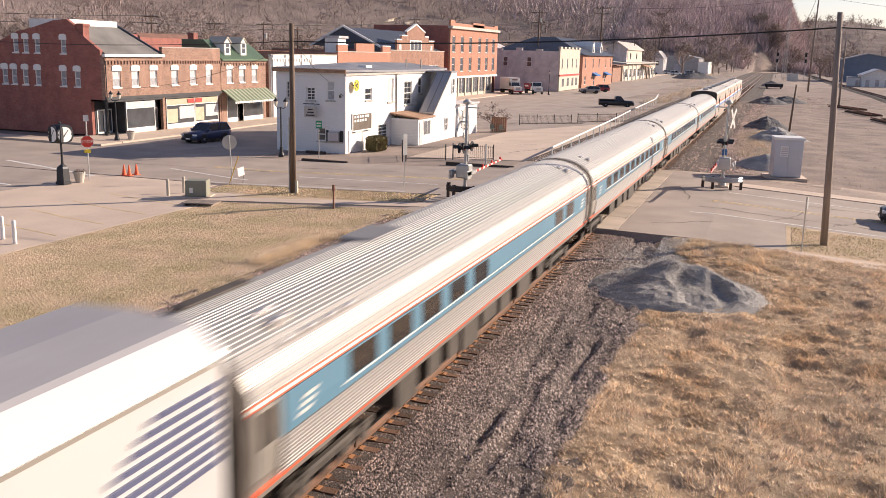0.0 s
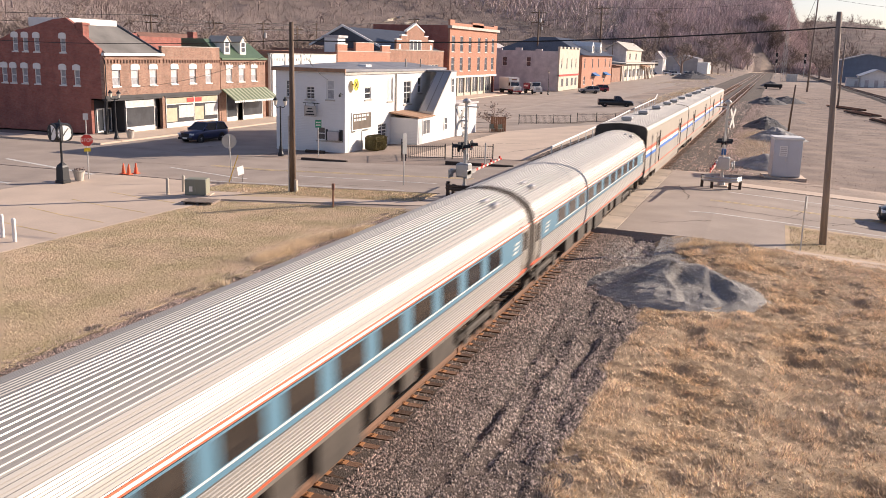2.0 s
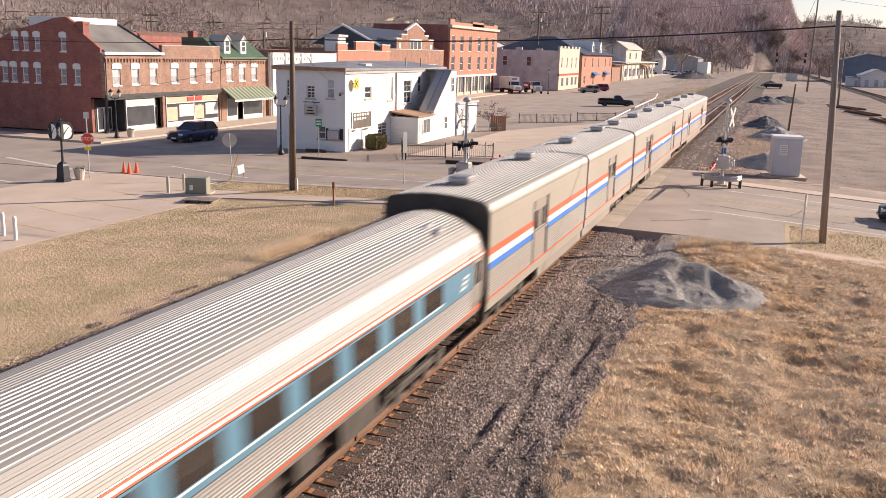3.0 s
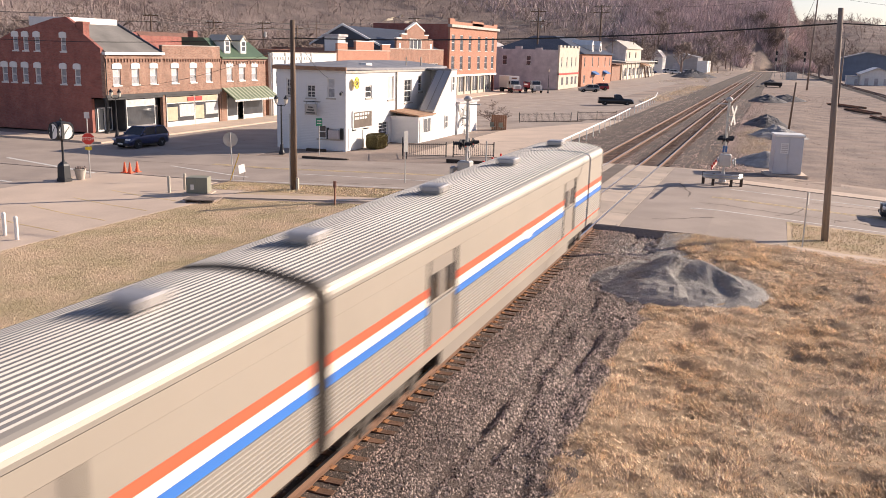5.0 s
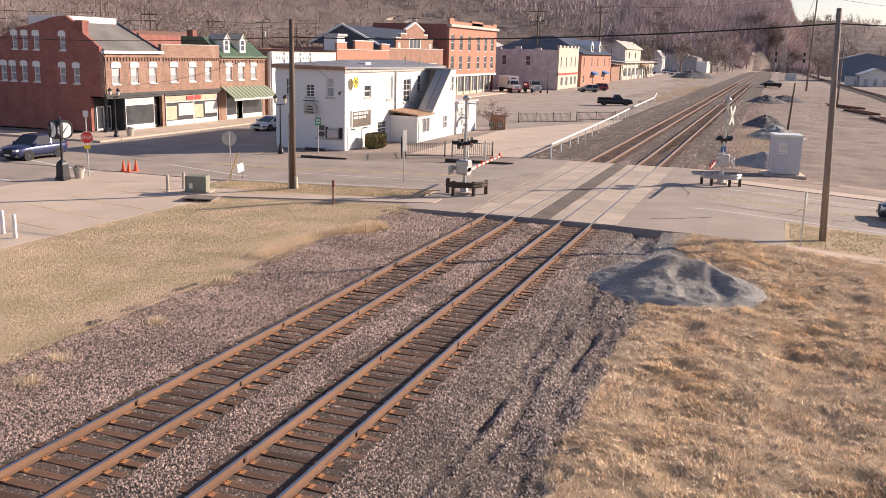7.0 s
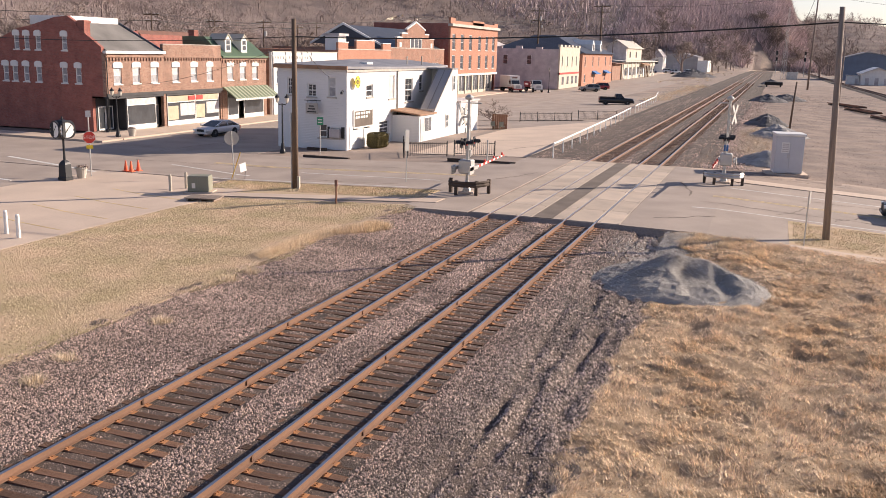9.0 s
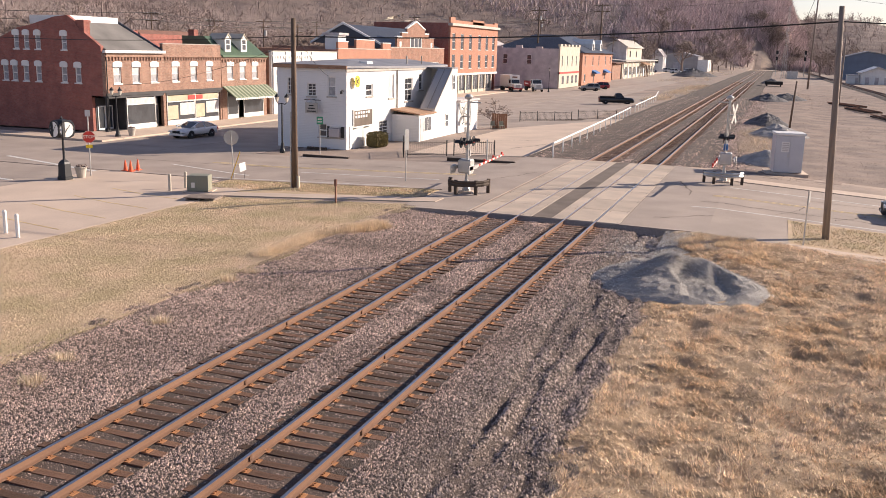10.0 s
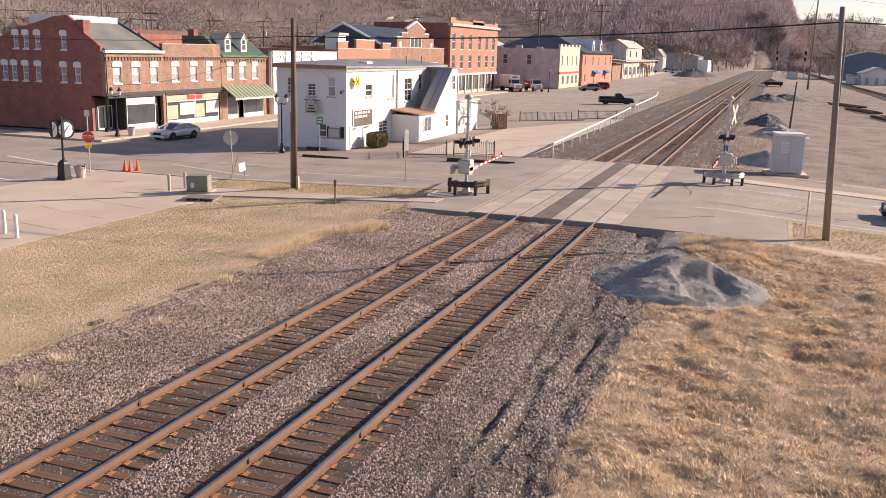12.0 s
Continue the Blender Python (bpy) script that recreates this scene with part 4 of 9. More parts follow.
def window(parent, face, u0, u1, v0, v1, style="sash", glass=None, hood=None, frame_mat=None, bay=0.12):
    """A window set in its opening: frame with meeting rail, panes, sill and, where there is one, a hood."""
    w, h = round(u1 - u0, 2), round(v1 - v0, 2)
    frame_mat = frame_mat or M_WHITE
    glass = glass or M_GLASS
    key = (w, h, style, glass.name, hood and hood.name, frame_mat.name)
    if key not in _WINDOW_MESHES:
        t = 0.09
        fr = Mesh().box(-bay - 0.05, -bay + 0.05, 0, t, 0, h).box(-bay - 0.05, -bay + 0.05, w - t, w, 0, h)
        fr.box(-bay - 0.05, -bay + 0.05, t, w - t, 0, t).box(-bay - 0.05, -bay + 0.05, t, w - t, h - t, h)
        if style in ("sash", "multi", "sash_lit"):
            fr.box(-bay - 0.04, -bay + 0.04, t, w - t, h * 0.5 - 0.04, h * 0.5 + 0.04)
        if style == "multi":
            fr.box(-bay - 0.03, -bay + 0.03, w / 2 - 0.02, w / 2 + 0.02, t, h - t)
            for q in (0.26, 0.74):
                fr.box(-bay - 0.03, -bay + 0.03, t, w - t, h * q - 0.015, h * q + 0.015)
        if style == "triple":
            for q in (1 / 3, 2 / 3):
                fr.box(-bay - 0.05, -bay + 0.05, w * q - 0.07, w * q + 0.07, t, h - t)
            fr.box(-bay - 0.03, -bay + 0.03, t, w - t, h * 0.5 - 0.03, h * 0.5 + 0.03)
        lo = Mesh().box(-bay - 0.025, -bay - 0.005, t, w - t, t, h * 0.5)
        hi = Mesh().box(-bay - 0.02, -bay, t, w - t, h * 0.5, h - t)
        sill = Mesh().box(-bay, 0.09, -0.08, w + 0.08, -0.12, 0.0)
        hd = None
        if hood:
            hd = Mesh()
            n = 8
            pts = [(-0.10, h - 0.08), (-0.10, h + 0.28)] + [(w / 2 - (w / 2 + 0.10) * math.cos(math.pi * k / n), h + 0.28 + 0.20 * math.sin(math.pi * k / n)) for k in range(1, n)] + [(w + 0.10, h + 0.28), (w + 0.10, h - 0.08)]
            hd.loft([[(x, y, z) for y, z in pts] for x in (-0.06, 0.07)])
        _WINDOW_MESHES[key] = (fr.data("window_frame", [frame_mat]), lo.data("pane", [glass if style != "sash_lit" else M_BLIND]), hi.data("pane", [glass if style != "sash_lit" else M_CURTAIN]),
                               sill.data("window_sill", [hood or M_TRIM]), hd.data("window_hood", [hood]) if hd else None)
    fr, lo, hi, sill, hd = _WINDOW_MESHES[key]
    m = face_pose(face, u0, v0)
    if face == "S":
        m = face_pose(face, u1, v0)
    win = part("window", fr, [], parent, m=m)
    part("pane", lo, [], win)
    part("pane", hi, [], win)
    part("window_sill", sill, [], win)
    if hd:
        part("window_hood", hd, [], win)
    return win


def cornice(parent, face, u0, u1, v, material, step=0.45, drop=0.32):
    """Corbelled brackets under a cornice shelf."""
    me = Mesh()
    face_box(me, face, u0, u1, v, v + 0.12, -0.16, 0.05)
    u = u0 + 0.15
    while u < u1 - 0.15:
        face_box(me, face, u, u + step * 0.45, v - drop, v, -0.11, 0.05)
        u += step
    return part("cornice", me, material, parent, "corbelled brick cornice")


def shopfront(parent, u0, u1, v1, bays, parts_label="", doors=(), paper=False, transom=0.0):
    """Plate-glass shop windows between slim posts, with a stall riser and a recessed door."""
    f = part("shopfront", Mesh().box(0.0, 0.07, u0, u1, v1 - 0.22, v1), M_STOREBLACK, parent, parts_label)
    inside = Mesh().box(-2.6, -2.55, u0, u1, 0, v1).box(-2.5, 0, u0, u1, -0.02, 0.02)
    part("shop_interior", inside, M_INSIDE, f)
    for a, b, kind in bays:
        if kind == "door":
            part("door", Mesh().box(-0.55, -0.49, a + 0.05, a + 0.13, 0, 2.3).box(-0.55, -0.49, b - 0.13, b - 0.05, 0, 2.3).box(-0.55, -0.49, a + 0.13, b - 0.13, 2.18, 2.3)
                 .box(-0.55, -0.49, a + 0.13, b - 0.13, 0, 0.25), M_WHITE if paper is None else M_DOORGREY, f)
            part("door_pane", Mesh().box(-0.53, -0.51, a + 0.13, b - 0.13, 0.25, 2.18), M_GLASS, f)
            part("door_transom", Mesh().box(-0.55, -0.5, a + 0.05, b - 0.05, 2.3, v1 - 0.22), M_STOREBLACK, f)
            continue
        riser = 0.5
        part("stall_riser", Mesh().box(-0.10, 0.0, a, b, 0, riser, bevel=0.02), M_WHITE if kind != "dark" else M_STOREBLACK, f)
        top = v1 - 0.22 - transom
        part("pane", Mesh().box(-0.06, -0.04, a, b, riser, top), M_GLASS, f)
        fr = Mesh().box(-0.09, -0.01, a, a + 0.07, riser, v1 - 0.22).box(-0.09, -0.01, b - 0.07, b, riser, v1 - 0.22)
        part("shop_frame", fr, M_WHITE if kind != "dark" else M_STOREBLACK, f)
        if transom:
            part("transom_pane", Mesh().box(-0.05, -0.03, a + 0.07, b - 0.07, top + 0.06, v1 - 0.3), M_PAPER if kind == "paper" else M_CURTAIN, f, "papered transom light")
            part("transom_bar", Mesh().box(-0.09, 0.0, a, b, top, top + 0.07), M_WHITE, f)
        if kind == "paper":
            w = b - a
            part("display_board", Mesh().box(-0.03, -0.01, a + 0.1, a + w * 0.38, riser + 0.1, top - 0.35), M_PAPER, f, "tan display board")
            part("display_board", Mesh().box(-0.03, -0.01, a + w * 0.45, a + w * 0.98, riser + 0.45, top - 0.15), M_CURTAIN, f, "pale display sheet")
    return f


BASE = -0.40


def corner_shop():
    """Deep-red side wall under a stepped gable, long lit shop front of two houses."""
    b = thing("corner_brick_building", "long two-storey red brick shop building with white arched windows", "building", m=pose(-50.8, 69.6, BASE))
    L1, L2 = 8.7, 19.0
    H = 7.35
    holes = [(u, u + 1.12, 4.5, 6.12) for u in (1.14, 3.85, 6.65, 10.1, 13.3, 16.2)]
    wall = pierced(Mesh(), "E", L2, H, holes, 0.35, 0.0, 0, 3.35)
    # upper parapet of the second house
    face_box(wall, "E", L1, L2, H, 8.3, 0.0, 0.35)
    for a, c in ((L1 - 0.2, L1 + 0.2), (L2 - 0.3, L2)):
        face_box(wall, "E", a, c, 0, 3.35, 0, 0.35)
    part("street_front", wall, M_BRICK_LIT, b, "orange-red brick street front")
    for h in holes:
        window(b, "E", *h, style="sash_lit", hood=M_WHITE)
    cornice(b, "E", 0.0, L1, 7.0, M_BRICK_LIT)
    cornice(b, "E", L1 + 0.1, L2, 7.0, M_BRICK_LIT)
    part("eave_gutter", Mesh().box(-0.1, 0.28, -0.1, L1 + 0.1, 7.36, 7.62), M_WHITE, b, "white eave gutter")
    part("coping", Mesh().box(-0.4, 0.06, L1, L2, 8.3, 8.38), M_TRIM, b)
    part("storefront_beam", Mesh().box(-0.02, 0.14, 0, L2, 3.35, 3.62), M_STOREBLACK, b, "dark steel shopfront beam")
    # south wall with gable
    D = 14.6
    g = [(0.0, 7.9), (0.3, 7.9), (3.0, 9.75), (3.25, 10.25), (4.1, 10.75), (5.6, 10.6), (8.8, 9.75), (10.1, 9.55), (12.6, 8.5), (D, 7.6)]
    holes = [(u - 0.35, u + 0.35, 4.5, 6.0) for u in (3.15, 4.8, 7.9, 9.45, 10.85, 12.0)] + [(u - 0.33, u + 0.33, 7.55, 8.9) for u in (4.6, 7.75, 9.15, 10.4)]
    wall = pierced(Mesh(), "S", D, 7.4, [h for h in holes if h[3] < 7] + [(0.36, 1.7, 0.0, 3.2)], 0.4, 0.36)
    us = sorted({0.36, D, *[p[0] for p in g[2:]], *[h[0] for h in holes if h[3] > 7], *[h[1] for h in holes if h[3] > 7]})
    tops = lambda u: float(np.interp(u, [p[0] for p in g], [p[1] for p in g]))
    for a, c in zip(us, us[1:]):
        hole = [h for h in holes if h[3] > 7 and h[0] <= a + 1e-5 and h[1] >= c - 1e-5]
        spans = [(7.4, None)] if not hole else [(7.4, hole[0][2]), (hole[0][3], None)]
        for v0, v1 in spans:
            ta, tb = (tops(a), tops(c)) if v1 is None else (v1, v1)
            wall.loft([[(-a, 0, v0), (-c, 0, v0), (-c, 0, tb), (-a, 0, ta)], [(-a, 0.4, v0), (-c, 0.4, v0), (-c, 0.4, tb), (-a, 0.4, ta)]])
    part("side_wall", wall, M_BRICK_DARK, b, "deep red brick gable wall")
    for h in holes:
        window(b, "S", *h, style="sash", hood=M_WHITE, glass=M_BLIND)
    part("north_wall", Mesh().box(-D, -0.35, L2 - 0.3, L2, 0, 8.2), M_BRICK_LIT, b)
    part("back_wall", Mesh().box(-D, -D + 0.3, 0.4, L2 - 0.3, 0, 7.6), M_BRICK_DARK, b)
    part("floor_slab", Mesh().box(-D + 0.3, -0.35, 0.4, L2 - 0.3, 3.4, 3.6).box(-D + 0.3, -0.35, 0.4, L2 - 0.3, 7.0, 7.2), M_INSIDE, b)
    # roof of the first house: shingled slope up to a white monitor
    part("roof", Mesh().loft([[(0.1, 0.4, 7.55), (-4.3, 0.4, 10.3), (-4.3, 0.4, 10.1), (0.1, 0.4, 7.35)], [(0.1, L1, 7.55), (-4.3, L1 - 1.5, 10.3), (-4.3, L1 - 1.5, 10.1), (0.1, L1, 7.35)]]), M_SHINGLE, b, "grey shingled roof slope")
    part("roof_monitor", Mesh().box(-9.0, -4.1, 0.45, L1 - 1.6, 9.9, 10.75, bevel=0.05), M_WHITE, b, "white roof edge")
    part("hip_valley", Mesh().tube([(0.0, L1, 7.6), (-4.3, L1 - 1.5, 10.35)], 0.16, 6), M_NAVYROOF, b, "dark metal roof edge")
    part("flat_roof", Mesh().box(-D + 0.3, -0.35, L1 - 0.2, L2 - 0.3, 7.75, 7.85), M_FLATROOF, b)
    part("chimney", Mesh().box(-3.0, -2.2, 0.05, 0.85, 7.9, 10.35).box(-3.08, -2.12, -0.03, 0.93, 10.1, 10.3), M_BRICK_DARK, b, "brick chimney")
    part("chimney", Mesh().box(-5.0, -4.2, 9.5, 10.3, 7.85, 9.6), M_BRICK_DARK, b)
    part("rear_block", Mesh().box(-9.0, -3.6, L1 + 1.2, L2 - 2.0, 7.85, 9.3), M_BRICK_DARK, b, "brick roof block")
    shopfront(b, 0.25, L1 - 0.2, 3.35, [(2.85, 7.2, "plain"), (7.4, 8.3, "door")], "black corner shopfront with pale window", transom=0.75)
    shopfront(b, L1 + 0.2, L2 - 0.3, 3.35, [(L1 + 0.4, L1 + 5.2, "paper"), (L1 + 5.3, L2 - 0.6, "paper")], "papered shopfront with signs", transom=0.75)
    for sy in (L1 + 4.0, L1 + 5.4):
        part("sign_panel", Mesh().box(0.01, 0.03, sy, sy + 1.2, 2.55, 3.0), M_REDSIGN, b, "small red sign panel")
    # recessed corner entrance behind an iron post
    ent = part("corner_entrance", Mesh().box(-1.75, -1.65, 0.4, 2.85, 0, 3.3).box(-1.65, -0.1, 2.75, 2.85, 0, 3.3).box(-1.7, 0.05, 0.0, 2.85, 3.2, 3.34).box(-1.75, 0.0, 0.4, 2.75, 0.0, 0.06), M_STOREBLACK, b, "black recessed corner entrance")
    part("corner_post", Mesh().tube([(-0.1, 0.1, 0), (-0.1, 0.1, 3.3)], 0.1, 10).box(-0.28, 0.06, -0.05, 0.28, 0, 0.35, bevel=0.03), M_IRON, ent)
    for u in (0.6, 1.65):
        part("entrance_door", Mesh().box(-1.64, -1.58, u, u + 0.1, 0.06, 2.35).box(-1.64, -1.58, u + 0.9, u + 1.0, 0.06, 2.35).box(-1.64, -1.58, u + 0.1, u + 0.9, 2.25, 2.35).box(-1.64, -1.58, u + 0.1, u + 0.9, 0.06, 0.22), M_WHITE, ent, "white-framed glass door")
        part("door_pane", Mesh().box(-1.63, -1.61, u + 0.1, u + 0.9, 0.22, 2.25), M_GLASS, ent)
    # faded painted letters over the shop
    lettering("faded_letters", "BANK", 0.62, pose(0.012, 2.6, 4.0, 90, 0, 90), b, M_FADED, 0.003, "faded painted letters on brick")
    part("downpipe", Mesh().tube([(0.1, 0.12, 0.2), (0.1, 0.12, 7.3)], 0.05, 8), M_IRON, b)
    return b


def green_shop():
    """Two-storey brick shop with a green mansard, two dormers and an awning."""
    b = thing("green_roof_brick_shop", "brick shop with green metal mansard, dormers and striped awning", "building", m=pose(-50.8, 88.7, BASE))
    L, D, H = 9.6, 14.0, 7.0
    holes = [(u, u + 1.2, 4.5, 6.1) for u in (1.15, 3.75, 6.45)]
    part("street_front", face_box(face_box(pierced(Mesh(), "E", L, H, holes, 0.35, 0, 0, 3.3), "E", 0, 1.0, 0, 3.3, 0, 0.35), "E", L - 0.6, L, 0, 3.3, 0, 0.35), M_BRICK_LIT, b, "orange-red brick front")
    for h in holes:
        window(b, "E", *h, style="sash_lit", hood=M_WHITE)
    cornice(b, "E", 0, L, 6.75, M_BRICK_LIT, 0.6)
    part("gutter", Mesh().box(-0.1, 0.3, -0.05, L + 0.1, 7.0, 7.2), M_GREENROOF, b)
    part("mansard", Mesh().loft([[(0.15, y, 7.15), (-2.2, y + k, 9.3), (-D, y + k, 9.3), (-D, y, 7.15)] for y, k in ((0, 0.0), (L, -1.0))]), M_GREENROOF, b, "green standing-seam mansard roof")
    for u in (1.2, 4.55):
        d = part("dormer", Mesh().loft([[(x, u + 0.1, 7.6), (x, u + 1.3, 7.6), (x, u + 1.3, 8.95), (x, u + 0.7, 9.5), (x, u + 0.1, 8.95)] for x in (-2.4, -0.3)]), M_WHITE, b, "white gabled dormer")
        part("dormer_roof", Mesh().loft([[(x, u - 0.05, 8.9), (x, u + 0.7, 9.55), (x, u + 1.45, 8.9), (x, u + 1.45, 9.02), (x, u + 0.7, 9.7), (x, u - 0.05, 9.02)] for x in (-2.5, -0.2)]), M_CREAM, d)
        part("dormer_pane", Mesh().box(-0.3, -0.285, u + 0.35, u + 1.05, 7.85, 8.4).box(-0.3, -0.285, u + 0.35, u + 1.05, 8.48, 8.95), M_GLASSBLUE, d)
    part("side_wall", Mesh().box(-D, -0.35, L - 0.3, L, 0, 7.2).box(-D, -0.35, 0, 0.3, 0, 7.2), M_BRICK_LIT, b)
    part("back_wall", Mesh().box(-D, -D + 0.3, 0.3, L - 0.3, 0, 7.2), M_BRICK_DARK, b)
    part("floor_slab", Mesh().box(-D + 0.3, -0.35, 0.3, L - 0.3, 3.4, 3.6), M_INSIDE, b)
    shopfront(b, 1.0, L - 0.6, 3.3, [(1.1, 3.3, "plain"), (3.4, 4.4, "door"), (4.5, 8.9, "plain")], "pale shopfront under the awning")
    aw = part("awning", Mesh().loft([[(0.05, y, 3.75), (1.75, y, 2.55), (1.75, y, 2.45), (0.05, y, 3.65)] for y in (0.1, L + 0.1)]), M_GREENAWN, b, "green ribbed metal awning")
    for k in range(12):
        u = 0.3 + k * 0.8
        part("awning_stripe", Mesh().loft([[(0.06, y, 3.76), (1.76, y, 2.56), (1.76, y, 2.52), (0.06, y, 3.72)] for y in (u, u + 0.32)]), M_PALEGREEN, aw)
    val = Mesh()
    for k in range(24):
        val.box(1.74, 1.76, 0.12 + k * 0.4, 0.12 + k * 0.4 + 0.3, 2.25, 2.47)
    part("valance", val, M_WHITE, aw, "white scalloped valance")
    part("chimney", Mesh().box(-5, -4.2, 1.0, 1.8, 9.2, 10.0), M_BRICK_DARK, b)
    return b


def simple_block(name, label, y, L, D, H, front, side, holes, x=-50.8, roof=None, style="sash", hood=None, glass=None, base=BASE):
    """A plain street house: pierced front, solid sides, flat roof behind a parapet."""
    b = thing(name, label, "building", m=pose(x, y, base))
    part("street_front", pierced(Mesh(), "E", L, H, holes, 0.35), front, b)
    for h in holes:
        window(b, "E", *h, style=style, hood=hood, glass=glass)
    part("south_wall", Mesh().box(-D, -0.35, 0.0, 0.3, 0, H - 0.1), side, b)
    part("north_wall", Mesh().box(-D, -0.35, L - 0.3, L, 0, H - 0.1), side, b)
    part("back_wall", Mesh().box(-D, -D + 0.3, 0.3, L - 0.3, 0, H - 0.1), side, b)
    part("roof", Mesh().box(-D + 0.3, -0.35, 0.3, L - 0.3, H - 0.7, H - 0.55), roof or M_FLATROOF, b)
    part("floor_slab", Mesh().box(-D + 0.3, -0.35, 0.3, L - 0.3, H * 0.5, H * 0.5 + 0.2), M_INSIDE, b)
    part("coping", Mesh().box(-0.42, 0.07, -0.03, L + 0.03, H, H + 0.12), M_TRIM if front is not M_SIDING else M_WHITE, b)
    return b


def town_row():
    # white low front beside the green shop
    b = simple_block("white_fronted_shop", "low white painted brick shop with bracketed cornice", 99.6, 18.0, 16, 7.7, M_WHITE, M_BRICK_LIT,
                     [(1.2, 2.2, 3.8, 5.5), (4.2, 5.2, 3.8, 5.5), (7.2, 8.2, 3.8, 5.5), (11, 12, 3.8, 5.5), (14, 15, 3.8, 5.5)])
    cornice(b, "E", 0, 10.5, 7.2, M_WHITE, 0.7)
    for u in (0.2, 3.4, 7.6, 10.3):
        part("pilaster", Mesh().box(0, 0.18, u, u + 0.35, 0, 7.7), M_WHITE, b)
    # plain red shop with stepped parapet
    b = simple_block("red_brick_shop", "red brick shop with stepped white-capped parapet", 118.0, 18.8, 18, 8.2, M_BRICK_RED, M_BRICK_RED,
                     [(1.8, 4.4, 4.6, 6.5), (7.4, 10.0, 4.6, 6.5), (13.2, 15.8, 4.6, 6.5)], style="triple", glass=M_GLASSBLUE)
    part("parapet", Mesh().box(-0.35, 0.0, 0, 3.2, 8.32, 9.2).box(-0.35, 0.0, 15.6, 18.8, 8.32, 9.2).box(-0.35, 0.0, 6, 12.5, 8.32, 9.55), M_BRICK_RED, b)
    part("parapet_cap", Mesh().box(-0.4, 0.06, -0.05, 3.25, 9.2, 9.32).box(-0.4, 0.06, 15.55, 18.85, 9.2, 9.32).box(-0.4, 0.06, 5.95, 12.55, 9.55, 9.67), M_WHITE, b)
    part("roof_cupola", Mesh().box(-5.0, -2.8, 5.6, 8.2, 7.6, 10.2), M_WHITE, b, "small white roof cupola")
    part("cupola_cap", Mesh().box(-5.3, -2.5, 5.3, 8.5, 10.2, 10.55), M_STUCCO, b)
    # gabled brick hall
    b = simple_block("gabled_brick_hall", "brown brick hall with stepped gable and dark blue roof", 136.8, 25.2, 22, 8.6, M_BRICK_BROWN, M_BRICK_BROWN,
                     [(1.5, 5.0, 4.4, 6.2), (17.5, 22.5, 4.4, 6.2)], style="triple", glass=M_GLASSBLUE)
    g = Mesh()
    for a, c, v0, v in ((2.6, 19.6, 8.72, 10.3), (4.6, 17.0, 10.3, 11.0), (7.0, 15.0, 11.0, 11.7)):
        g.box(-0.35, 0.0, a, c, v0, v)
    g.loft([[(x, 7.0, 11.7), (x, 15.0, 11.7), (x, 11.0, 12.9)] for x in (-0.35, 0.0)])
    part("stepped_gable", g, M_BRICK_BROWN, b, "stepped brick gable")
    cap = Mesh().box(-0.42, 0.08, 2.5, 4.6, 10.3, 10.5).box(-0.42, 0.08, 17.0, 19.7, 10.3, 10.5).box(-0.42, 0.08, 4.6, 7.0, 11.0, 11.2).box(-0.42, 0.08, 15.0, 17.0, 11.0, 11.2)
    cap.loft([[(x, 6.8, 11.7), (x, 11.0, 12.95), (x, 15.2, 11.7), (x, 15.2, 11.9), (x, 11.0, 13.2), (x, 6.8, 11.9)] for x in (-0.42, 0.08)])
    part("gable_cap", cap, M_WHITE, b, "white gable capping")
    tw = part("gable_window", Mesh().box(0.0, 0.06, 8.2, 13.6, 8.6, 8.75).box(0, 0.06, 8.2, 8.4, 8.75, 10.2).box(0, 0.06, 13.4, 13.6, 8.75, 10.2).box(0, 0.06, 9.9, 10.1, 8.75, 10.2).box(0, 0.06, 11.7, 11.9, 8.75, 10.2)
              .box(0, 0.06, 8.2, 13.6, 10.2, 10.4), M_WHITE, b)
    part("pane", Mesh().box(0.0, 0.02, 8.4, 13.4, 8.75, 10.2), M_GLASSBLUE, tw)
    for u in (3.6, 18.0):
        part("vent_panel", Mesh().box(0, 0.03, u, u + 0.8, 8.8, 9.6), M_WHITE, b)
    rf = Mesh().loft([[(-0.6, 0.5, 8.3), (-8.7, 0.5, 12.2), (-14.5, 0.5, 9.2)], [(-0.6, 27, 8.3), (-8.7, 27, 12.2), (-14.5, 27, 9.2)]])
    part("roof", rf, M_NAVYROOF, b, "long dark blue pitched roof")
    part("gable_trim", Mesh().loft([[(-0.5, y, 8.3), (-8.7, y, 12.2), (-14.8, y, 9.0), (-14.8, y, 9.3), (-8.7, y, 12.55), (-0.5, y, 8.6)] for y in (0.15, 0.48)]), M_WHITE, b)
    # tall red block
    L = 31.0
    holes = []
    for k, u in enumerate((2.0, 7.0, 12.2, 18.2, 23.2, 28.0)):
        holes += [(u - 0.9, u + 0.9, 8.6, 11.6), (u - 0.9, u + 0.9, 4.9, 7.6)]
    b = thing("tall_red_brick_building", "three-storey red brick corner building with white shopfront", "building", m=pose(-50.8, 165.3, BASE))
    part("street_front", face_box(pierced(Mesh(), "E", L, 13.6, holes, 0.4, 0, 0, 4.0), "E", 0, 0.6, 0, 4.0, 0, 0.4), M_BRICK_RED, b, "plain red brick front")
    for h in holes:
        window(b, "E", *h, style="sash", glass=M_GLASSBLUE, hood=None)
